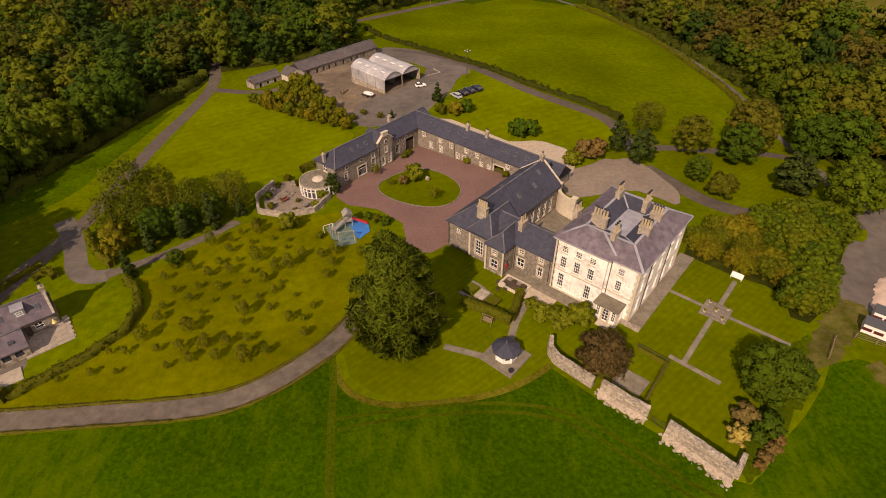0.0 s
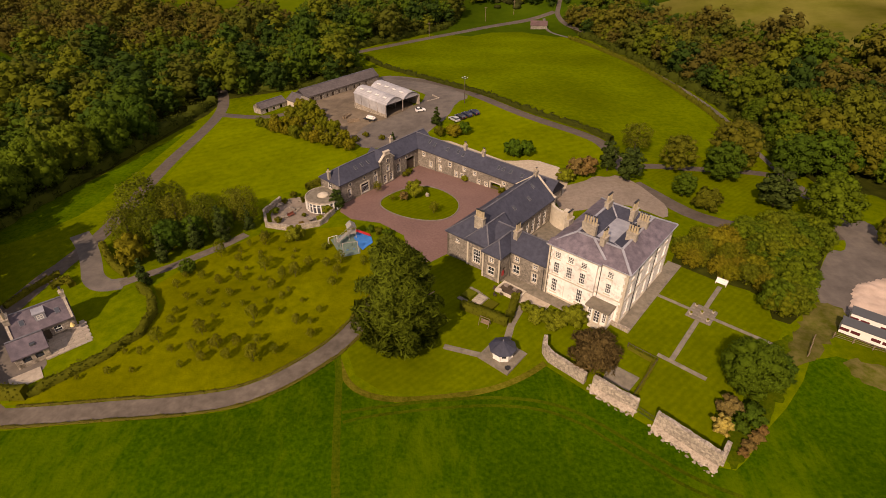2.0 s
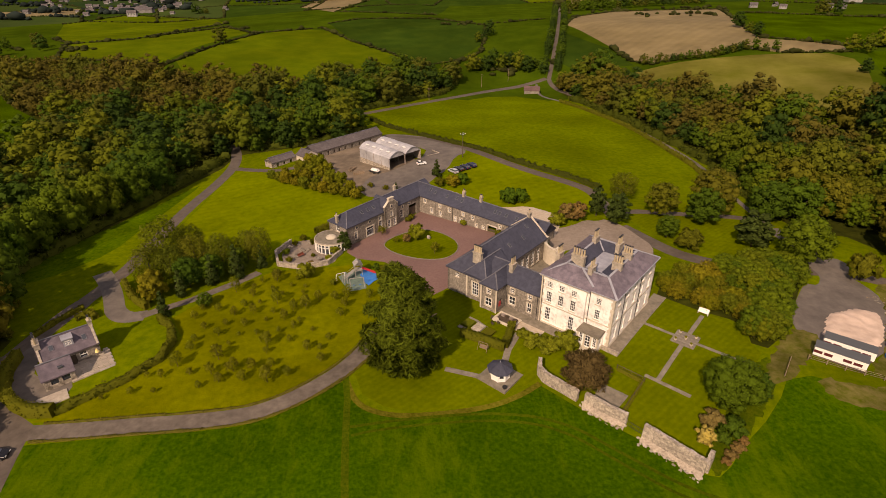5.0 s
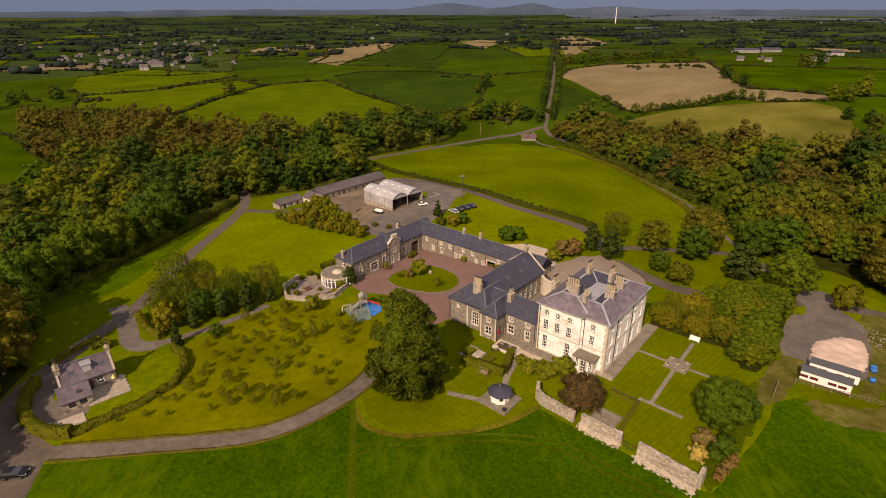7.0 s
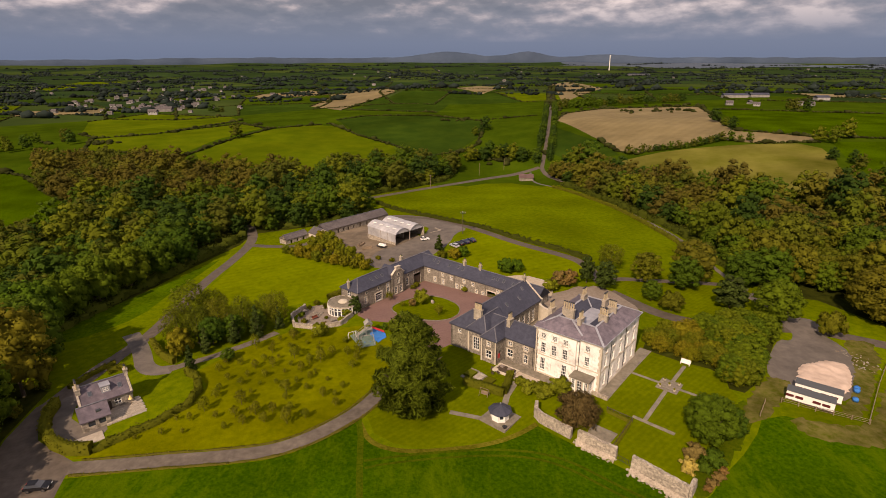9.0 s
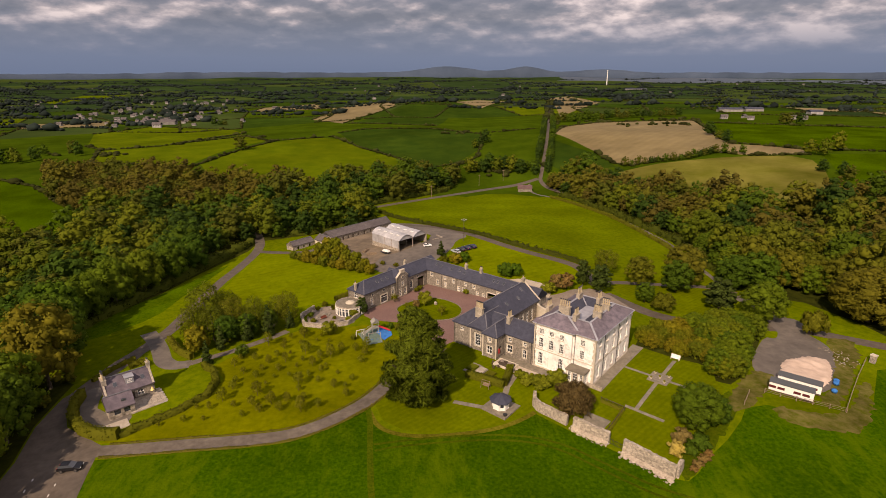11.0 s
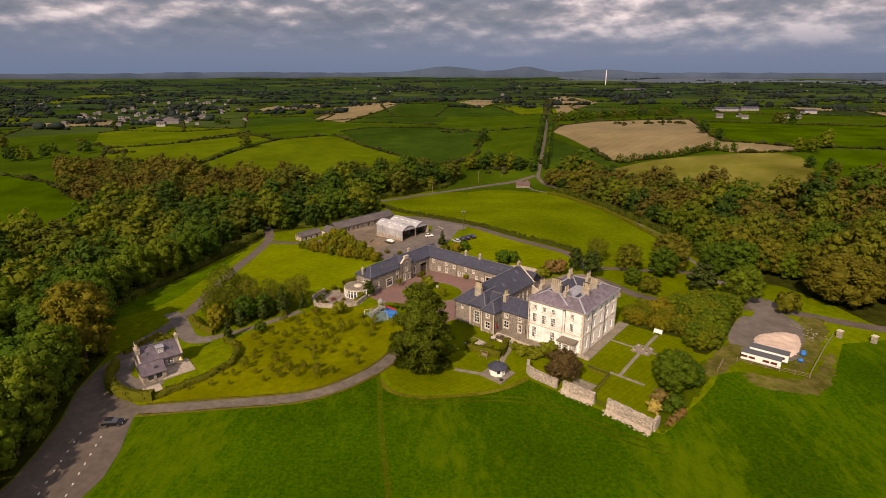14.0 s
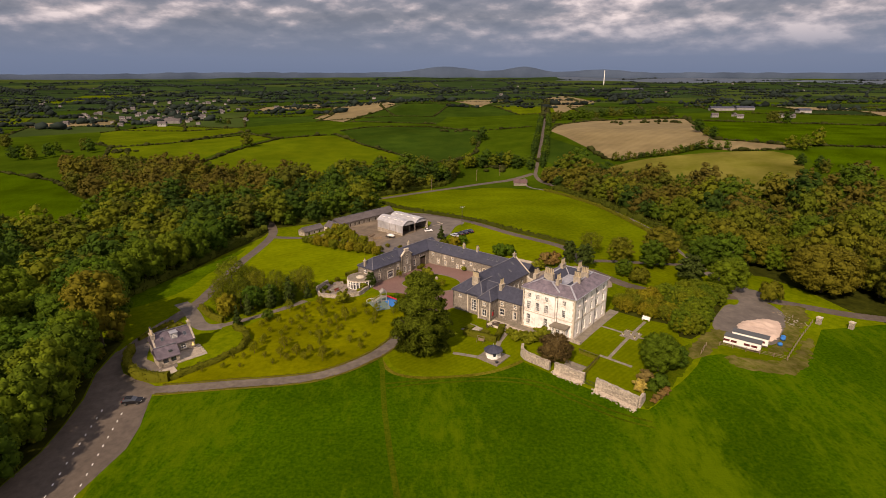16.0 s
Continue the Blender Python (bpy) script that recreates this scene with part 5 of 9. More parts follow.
for y0, y1 in ((13.5, 15.28), (18.9, 17.12)):
    part("coping", bar(bmesh.new(), (7.62, y0, 3.66), (7.62, y1, 5.16), 0.72, 0.14), M["stonetrim"], bay)
for s_ in (3.4, 8.2, 21.2, 24.0):
    eye = part("round_window", rod(bmesh.new(), (7.302, s_, 1.3), (7.38, s_, 1.3), 0.56, 0.56, 14), M["stonetrim"], west, "round window in a pale stone ring")
    part("pane", rod(bmesh.new(), (7.382, s_, 1.3), (7.4, s_, 1.3), 0.38, 0.38, 14), M["skylight"], eye)
part("door_surround", boxes((7.302, 6.6, -3.0, 7.4, 6.9, -0.3), (7.302, 9.5, -3.0, 7.4, 9.8, -0.3), (7.302, 6.6, -0.298, 7.4, 9.8, 0.05)), M["stonetrim"], west, "pale stone surround of the coach door")
round_frame = bmesh.new()
rod(round_frame, (7.9, 16.2, 3.4), (7.98, 16.2, 3.4), 0.55, 0.55, 14)
part("round_window", round_frame, M["stonetrim"], bay)
part("pane", rod(bmesh.new(), (7.98, 16.2, 3.4), (8.0, 16.2, 3.4), 0.4, 0.4, 14), M["skylight"], bay)
# dark panel added in the archway as its shade
part("wall_shadow_gate", boxes((6.85, 24.05, -3.6, 6.95, 27.15, -0.2)), M["darkwood"], west, "dark panel standing for the shade in the archway")
for y in (5.2, 7.4, 9.6):
    skylight(west, y + 2, 2.6, SE, 3.95, SR, 1, base=7.6)
chimney(west, 0.6, 25, 1.5, 4.7, 0.7, 0.8, 1, "x")
chimney(west, 3.2, 0.3, 2.5, 4.6, 0.7, 0.6, 1, "x")

north = thing("stable_range", "long grey rubble stable range with blue slate roof and small windows", "outbuilding", site(-59.0, 28.3, 0), "stable ranges")
L2 = 42.5
win2 = [(s, z, w, h) for s, z, w, h in ((2.4, 0.5, 0.9, 1.1), (5.0, -2.0, 0.9, 1.5), (8.2, 0.6, 0.8, 0.9), (8.4, -2.0, 0.9, 1.5), (11.8, 0.2, 0.95, 1.2), (14.0, -2.0, 0.9, 1.4), (16.8, 0.5, 0.9, 1.0), (16.0, -2.2, 0.9, 1.6),
                                     (20.2, 0.4, 0.9, 1.0), (21.6, -1.5, 0.8, 1.0), (24.0, -1.5, 0.8, 1.0), (29.4, 0.6, 0.8, 0.9))]
bm = bmesh.new()
wall(bm, (0, 0), (L2 - 7, 0), -4.2, SE, 0.5, [(s - w / 2, s + w / 2, z, z + h) for s, z, w, h in win2] + [(25.4, 28.4, -3.4, 0.3)])
wall(bm, (L2, 6.4), (-7, 6.4), -4.2, SE, 0.5, [(s, s + 1.0, -1.2, 0.4) for s in (6, 13, 20, 27, 34, 41)])
wall(bm, (L2, 0), (L2, 6.4), -4.2, SE, 0.5), gable(bm, (L2, 0), (L2, 6.4), SE, SR, 0.5)
wall(bm, (-7, 6.4), (-7, 5.9), -4.2, SE, 0.5)
part("wall", bm, M["rubble"], north)
for s, z, w, h in win2:
    window(north, (0, 0), (L2 - 7, 0), s, z, w, h, 2, 4 if h > 1.3 else 2, surround=True)
roof(north, "roof", M["slate"], -6.6, 0, L2, 6.4, SE, SR + 0.02, "x", hip0=3.4, over=0.3)
for s in (3.0, 5.0, 9.6, 13.0, 15.0, 26.5, 28.0, 30.2, 33.5):
    skylight(north, s, 2.6 if s not in (3.0, 13.0) else 3.0, SE, 3.5, SR, -1, axis="x", base=-0.3)
part("gate", boxes((25.45, 0.35, -3.4, 28.35, 0.43, -0.8)), M["darkwood"], north, "dark timber arch doors")
part("arch_lintel", boxes((25.2, -0.05, 0.3, 28.6, -0.003, 0.65), (25.1, -0.05, -3.4, 25.4, -0.003, 0.3), (28.4, -0.05, -3.4, 28.7, -0.003, 0.3)), M["stonetrim"], north)
for s in (14.6, 20.6):
    chimney(north, s, 3.2, 4.0, 6.1, 0.75, 0.75, 2, "x")
for s in (6.7, 13.0, 24.9):
    part("downpipe", rod(bmesh.new(), (s, -0.08, -3), (s, -0.08, SE), 0.05), M["black"], north)

# round conservatory at the west range's end
rotunda = thing("round_conservatory", "round stone conservatory with white arched windows", "conservatory", site(-61.6, -3.6, -3.2))
bm, R = bmesh.new(), 4.4
ringo = [(R * math.cos(a), R * math.sin(a)) for a in [2 * math.pi * i / 28 for i in range(28)]]
prism(bm, ringo, -0.8, 0.25)
part("base", bm, M["rubble2"], rotunda)
part("cornice", prism(bmesh.new(), [(x * 1.025, y * 1.025) for x, y in ringo], 2.95, 3.1), M["stonetrim"], rotunda, "pale stone cornice")
rail = bmesh.new()
for i in range(28):
    a, b = ringo[i], ringo[(i + 1) % 28]
    bar(rail, (a[0] * 0.985, a[1] * 0.985, 3.2), (b[0] * 0.985, b[1] * 0.985, 3.2), 0.22, 0.2)
part("parapet", rail, M["rubble2"], rotunda, "weathered stone parapet")
part("roof_sheet", prism(bmesh.new(), [(x * 0.96, y * 0.96) for x, y in ringo], 3.1, 3.14), M["path"], rotunda)
dome = bmesh.new()
bmesh.ops.create_uvsphere(dome, u_segments=16, v_segments=8, radius=1.5)
for v in dome.verts:
    v.co.z = 3.14 + max(0, v.co.z) * 0.4
part("roof_light", dome, M["stonetrim"], rotunda, "low pale roof lantern", smooth=True)
# solid dark drum added behind the glazing in place of the room's shade
part("core", prism(bmesh.new(), [(x * 0.8, y * 0.8) for x, y in ringo], 0.25, 2.95), M["darkwood"], rotunda, "dark drum standing for the dim interior")
for i in range(26):
    a = 2 * math.pi * (i + 0.5) / 26
    post = boxes((-0.13, -0.12, 0.25, 0.13, 0.1, 2.95))
    bmesh.ops.transform(post, matrix=Matrix.Translation((math.cos(a) * R, math.sin(a) * R, 0)) @ Matrix.Rotation(a + math.pi / 2, 4, "Z"), verts=post.verts)
    part("mullion", post, M["white"], rotunda)
    a = 2 * math.pi * (i + 1) / 26
    turned = Matrix.Translation((math.cos(a) * R * 0.97, math.sin(a) * R * 0.97, 0)) @ Matrix.Rotation(a + math.pi / 2, 4, "Z")
    pane = boxes((-0.42, -0.02, 0.27, 0.42, 0.02, 2.93))
    bmesh.ops.transform(pane, matrix=turned, verts=pane.verts)
    pane = part("pane", pane, M["skylight"], rotunda)
    for z0, z1 in ((0.28, 0.46), (2.0, 2.14), (2.74, 2.92)):
        bar_ = boxes((-0.405, -0.09, z0, 0.405, -0.022, z1))
        bmesh.ops.transform(bar_, matrix=turned, verts=bar_.verts)
        part("glazing_bar", bar_, M["white"], pane)

# ---------------------------------------------------------------- farm buildings
barn = thing("dutch_barn", "pair of grey corrugated vaulted barns with open fronts", "barn", pose(-17.5, 229.7, -2.5, 0, 0, 45.5))
# x across the open front, y back along the barn
BW, BL, BE, BR = 7.5, 17.5, 4.4, 1.9
for k in range(2):
    x0 = k * BW
    n = 14
    prof = [(x0 + BW * i / n, BE + BR * math.sin(math.pi * i / n) ** 0.8) for i in range(n + 1)]
    for y0, y1 in [(BL * j / 9, BL * (j + 1) / 9 + 0.08) for j in range(9)]:
        out = bmesh.new()
        lift = 0.05 * (int(y0 * 7) % 2)
        up = [out.verts.new((x, y, z + lift)) for y in (y0, y1) for x, z in prof]
        dn = [out.verts.new((x, y, z + lift - 0.08)) for y in (y0, y1) for x, z in prof]
        m = n + 1
        for i in range(n):
            out.faces.new((up[i], up[i + 1], up[m + i + 1], up[m + i])), out.faces.new((dn[m + i], dn[m + i + 1], dn[i + 1], dn[i]))
            out.faces.new((up[i], dn[i], dn[i + 1], up[i + 1])), out.faces.new((up[m + i + 1], dn[m + i + 1], dn[m + i], up[m + i]))
        part("roof_sheet", out, M["zinc"], barn, "grey curved corrugated roof sheet, streaked with rust")
    back = bmesh.new()
    lo = [back.verts.new((x, BL - 0.2, 0)) for x in (x0, x0 + BW)]
    back.faces.new([lo[0]] + [back.verts.new((x, BL - 0.2, z - 0.1)) for x, z in prof] + [lo[1]])
    part("end_sheet", back, M["zinc"], barn)
    tymp = bmesh.new()
    solid(tymp, [(x, 0.3, z - 0.1) for x, z in prof], [tuple(range(n + 1))])
    part("front_sheet", tymp, M["zinc"], barn)
for x in (0.0, BW, 2 * BW):
    for y in (0.3, 4.6, 8.9, 13.2, 17.1):
        part("post", boxes((x - 0.12, y - 0.12, -0.8, x + 0.12, y + 0.12, BE)), M["rust"], barn)
for j in range(17):
    part("side_sheet", boxes((-0.1 - 0.02 * (j % 2), j, 1.2, -0.02, j + 0.99, BE)), M["zinc"], barn, "pale corrugated side sheet")
part("side_wall", boxes((-0.12, 0, -0.8, 0.1, BL, 1.2), (2 * BW - 0.1, 0, -0.8, 2 * BW + 0.12, BL, BE), (BW - 0.1, 4, -0.8, BW + 0.1, BL, BE)), M["rubble2"], barn, "pale block side wall")
part("partition", boxes((2.2, 9.0, -0.5, 2.4, BL - 1, 3.6), (0.2, 8.6, -0.5, BW - 0.2, 9.0, 4.2), (BW + 0.2, 10.0, -0.5, 2 * BW - 0.2, 10.3, 4.2)), M["darkwood"], barn, "dark stacked timber inside")
for k in range(2):
    for j in range(4):
        part("roof_light", boxes((k * BW + 1.5, 2 + j * 4.0, BE + 1.52, k * BW + 2.3, 3.6 + j * 4.0, BE + 1.66)), M["white"], barn)

ledge = thing("loading_bay_wall", "low pale concrete wall beside the barn", "wall", pose(-4.5, 243, -2.0, 0, 0, 35))
part("wall", boxes((0, 0, -0.6, 5.5, 0.35, 0.7), (5.15, 0.36, -0.6, 5.5, 4.5, 0.7)), M["rubble2"], ledge)

longbarn = thing("stone_barn", "long low stone barn with an old slate roof", "barn", pose(-51.6, 252.0, -5.9, 0, 0, 47.5))
LL, LW = 35.5, 6.6
op = [(s, s + w, z, z + h) for s, w, z, h in ((2.5, 1.5, 0.2, 2.4), (6.5, 1.0, 0.2, 2.1), (9.5, 0.9, 1.0, 1.2), (12.0, 1.0, 0.2, 2.1), (15.0, 0.9, 1.0, 1.2), (18.5, 1.0, 0.2, 2.1), (22.5, 0.9, 1.0, 1.3), (25, 1.0, 0.2, 2.1), (28.5, 0.9, 1.0, 1.3))]
bm = bmesh.new()
wall(bm, (0, -LW / 2), (LL, -LW / 2), -1.2, 3.2, 0.5, op)
wall(bm, (LL, -LW / 2), (LL, LW / 2), -1.2, 3.2, 0.5), gable(bm, (LL, -LW / 2), (LL, LW / 2), 3.2, 2.2, 0.5)
wall(bm, (LL, LW / 2), (0, LW / 2), -1.2, 3.2, 0.5)
wall(bm, (0, LW / 2), (0, -LW / 2), -1.2, 3.2, 0.5), gable(bm, (0, LW / 2), (0, -LW / 2), 3.2, 2.2, 0.5)
part("wall", bm, M["rubble"], longbarn)
for s0, s1, z0, z1 in op:
    part("door", boxes((s0 + 0.03, -LW / 2 + 0.3, z0, s1 - 0.03, -LW / 2 + 0.36, z1)), M["darkwood"], longbarn)
roof(longbarn, "roof", M["slate3"], 0.2, -LW / 2, LL - 0.2, LW / 2, 3.2, 2.2, "x", over=0.25)

shed = thing("outhouse", "small stone outhouse with slate roof and pale gable", "outbuilding", pose(-65.2, 243.2, -6.6, 0, 0, 50), "outhouses")
bm = bmesh.new()
wall(bm, (0, -2.4), (11, -2.4), -1, 2.6, 0.4, [(2, 3, 0, 2), (5, 5.9, 0.9, 1.9), (8, 9, 0, 2)])
wall(bm, (11, -2.4), (11, 2.4), -1, 2.6, 0.4), gable(bm, (11, -2.4), (11, 2.4), 2.6, 1.5, 0.4)
wall(bm, (11, 2.4), (0, 2.4), -1, 2.6, 0.4), wall(bm, (0, 2.4), (0, -2.4), -1, 2.6, 0.4), gable(bm, (0, 2.4), (0, -2.4), 2.6, 1.5, 0.4)
part("wall", bm, M["rubble2"], shed)
roof(shed, "roof", M["slate3"], 0.2, -2.4, 10.8, 2.4, 2.6, 1.5, "x", over=0.2)
shed2 = thing("outhouse", "stone outhouse whose pale gable faces the drive", "outbuilding", pose(-54.0, 248.2, -6.2, 0, 0, 50), "outhouses")
bm = bmesh.new()
wall(bm, (0, -3), (6, -3), -1, 2.8, 0.4), wall(bm, (6, -3), (6, 3), -1, 2.8, 0.4), wall(bm, (6, 3), (0, 3), -1, 2.8, 0.4), wall(bm, (0, 3), (0, -3), -1, 2.8, 0.4)
gable(bm, (0, -3), (6, -3), 2.8, 1.9, 0.4)
part("wall", bm, M["stonetrim"], shed2)
roof(shed2, "roof", M["slate3"], 0, -2.8, 6, 3, 2.8, 1.9, "y", over=0.15)

# ---------------------------------------------------------------- the cottage by the road
cot = thing("cottage", "grey slated cottage with rendered walls and a stone terrace", "house", pose(-73.6, 124.4, -2.2, 0, 0, 40))
CL, CW, CE = 9.4, 6.2, 2.9
fw = [(2.2, 0.9, 1.0, 1.2), (6.6, 0.9, 1.3, 1.2)]
bm = bmesh.new()
wall(bm, (0, -CW / 2), (CL, -CW / 2), -0.8, CE, 0.4, [(x - w / 2, x + w / 2, z, z + h) for x, z, w, h in fw] + [(4.4, 5.4, 0, 2.1)])
wall(bm, (CL, -CW / 2), (CL, CW / 2), -0.8, CE, 0.4), gable(bm, (CL, -CW / 2), (CL, CW / 2), CE, 2.7, 0.4)
wall(bm, (CL, CW / 2), (0, CW / 2), -0.8, CE, 0.4), wall(bm, (0, CW / 2), (0, -CW / 2), -0.8, CE, 0.4), gable(bm, (0, CW / 2), (0, -CW / 2), CE, 2.7, 0.4)
part("wall", bm, M["rubble"], cot)
for x, z, w, h in fw:
    window(cot, (0, -CW / 2), (CL, -CW / 2), x, z, w, h, 2, 2)
part("door", boxes((4.42, -CW / 2 + 0.15, 0, 5.38, -CW / 2 + 0.21, 2.1)), M["darkwood"], cot)
roof(cot, "roof", M["slate4"], 0.1, -CW / 2, CL - 0.1, CW / 2, CE, 2.75, "x", over=0.3)
part("dormer", boxes((4.2, -2.2, 3.4, 5.8, -0.4, 5.3), (4.05, -2.35, 5.3, 5.95, -0.3, 5.45)), M["lead"], cot, "grey flat-topped dormer")
window(cot, (4.2, -2.34), (5.8, -2.34), 0.8, 4.1, 1.0, 0.9, 2, 2, sill=False)
for x in (2.2, 7.6):
    skylight(cot, x, 2.2, CE, CW / 2 + 0.3, 2.75, -1, axis="x", base=-CW / 2 - 0.3)
for x in (0.1, CL - 0.1):
    k = bmesh.new()
    bar(k, (x, -CW / 2 - 0.3, CE + 0.05), (x, 0, CE + 2.95), 0.4, 0.22), bar(k, (x, CW / 2 + 0.3, CE + 0.05), (x, 0, CE + 2.95), 0.4, 0.22)
    part("coping", k, M["stack"], cot)
chimney(cot, 0.3, -0.4, 4.6, 6.2, 0.9, 2.2, 4, "y")
chimney(cot, CL - 0.1, 0, 5.2, 6.5, 0.7, 0.9, 2, "y")
# the lower front wing
part("wing_wall", boxes((-0.6, -8.0, -0.8, -0.3, -CW / 2 - 0.004, 2.2), (-0.3, -8.0, -0.8, 0.5, -7.7, 2.2), (1.7, -8.0, -0.8, 2.3, -7.7, 2.2), (3.5, -8.0, -0.8, 4.3, -7.7, 2.2), (4.0, -7.69, -0.8, 4.3, -CW / 2 - 0.004, 2.2), (-0.3, -8.0, -0.8, 4.0, -7.85, 0.7)), M["rubble2"], cot, "pale stone sunroom wall")
for x0 in (0.5, 2.3):
    part("glazing", boxes((x0, -7.9, 0.71, x0 + 1.2, -7.86, 2.2)), M["glass"], cot)
roof(cot, "roof", M["slate4"], -0.6, -8.0, 4.3, -CW / 2 + 0.2, 2.2, 1.9, "x", over=0.25)
part("skylight", boxes((2.2, -7.2, 2.9, 3.0, -6.5, 3.3)), M["skylight"], cot)
terrace = thing("cottage_terrace", "pale stone flag terrace beside the cottage", "terrace", pose(-63.5, 124.2, -2.0, 0, 0, 40), kind="structure")
flags = random.Random(5)
flag_me = finish(boxes((0.02, 0.02, -0.3, 0.88, 0.62, 0.06)), "flag", M["flag"])
for i in range(8):
    for j in range(11):
        x, y = i * 0.9 - 4.2 + (j % 2) * 0.2, j * 0.64 - 2.0
        if y < 3.0 + 0.3 * (x + 3.2) and (x > -3.6 or y < 2):
            f = part("flag", flag_me, None, terrace)
            f.location = (x, y, flags.uniform(-0.015, 0.02))
slab = thing("parking_slab", "pale concrete slab on the cottage drive", "slab", pose(-66.4, 115.7, -2.15, 0, 0, 40), kind="structure")
part("slab", boxes((-2.2, -1.5, -0.4, 2.4, 1.6, 0.12)), M["flag"], slab)
sunshade = thing("parasol", "small closed yellow garden parasol on the terrace", "parasol", pose(-64.4, 127.0, -2.0))
part("pole", rod(bmesh.new(), (0, 0, 0), (0, 0, 2.2), 0.03), M["wood"], sunshade)
part("canopy", rod(bmesh.new(), (0, 0, 1.3), (0, 0, 2.1), 0.42, 0.06, 8), plain("yellow cloth", (0.75, 0.58, 0.22), 0.8), sunshade)

# ---------------------------------------------------------------- garden
gaz = thing("summerhouse", "white octagonal summerhouse with a slate cone roof", "summerhouse", pose(12.3, 120.6, gz(12.3, 120.6) + 0.05, 0, 0, TURN))
part("plinth", boxes((-3.1, -3.0, -0.8, 3.1, 3.0, 0.14)), M["path"], gaz, "square stone plinth")
oct8 = [(1.75 * math.cos(math.pi * (i + 0.5) / 4), 1.75 * math.sin(math.pi * (i + 0.5) / 4)) for i in range(8)]
for i in range(8):
    a, b = oct8[i], oct8[(i + 1) % 8]
    w = bmesh.new()
    wall(w, a, b, 0.14, 2.1, 0.12, [(0.3, 1.04, 0.85, 1.9)] if i % 2 == 0 else [])
    panel = part("wall_panel", w, M["white"], gaz)
    if i % 2 == 0:
        g = bmesh.new()
        bar(g, (a[0] * 0.98, a[1] * 0.98, 1.37), (b[0] * 0.98, b[1] * 0.98, 1.37), 0.02, 1.05)
        part("pane", g, M["glass"], panel).visible_shadow = False
    part("corner_post", boxes((a[0] - 0.07, a[1] - 0.07, 0.14, a[0] + 0.07, a[1] + 0.07, 2.12)), M["white"], gaz)
cone = bmesh.new()
rim_v = [cone.verts.new((x * 1.38, y * 1.38, 2.05)) for x, y in oct8]
rim_b = [cone.verts.new((x * 1.38, y * 1.38, 1.95)) for x, y in oct8]
tip = cone.verts.new((0, 0, 3.35))
for i in range(8):
    j = (i + 1) % 8
    cone.faces.new((rim_v[i], rim_v[j], tip)), cone.faces.new((rim_b[i], rim_b[j], rim_v[j], rim_v[i]))
cone.faces.new(rim_b[::-1])
groof = part("roof", cone, M["slate"], gaz)
for x, y in oct8:
    part("hip_roll", bar(bmesh.new(), (x * 1.38, y * 1.38, 2.07), (0, 0, 3.38), 0.08, 0.04), M["slate"], groof)
part("finial", rod(bmesh.new(), (0, 0, 3.3), (0, 0, 3.75), 0.09, 0.03), M["lead"], groof)
urn = thing("planter_urn", "dark round garden planter beside the summerhouse", "planter", pose(12.9, 117.4, gz(12.9, 117.4) + 0.12))
part("bowl", rod(bmesh.new(), (0, 0, 0), (0, 0, 0.55), 0.22, 0.42, 12), M["black"], urn)
part("rim", rod(bmesh.new(), (0, 0, 0.55), (0, 0, 0.62), 0.46, 0.46, 12), M["black"], urn)

# the old garden wall: three lengths of rubble, each with coping stones and a crumbled foot
wrng = random.Random(11)


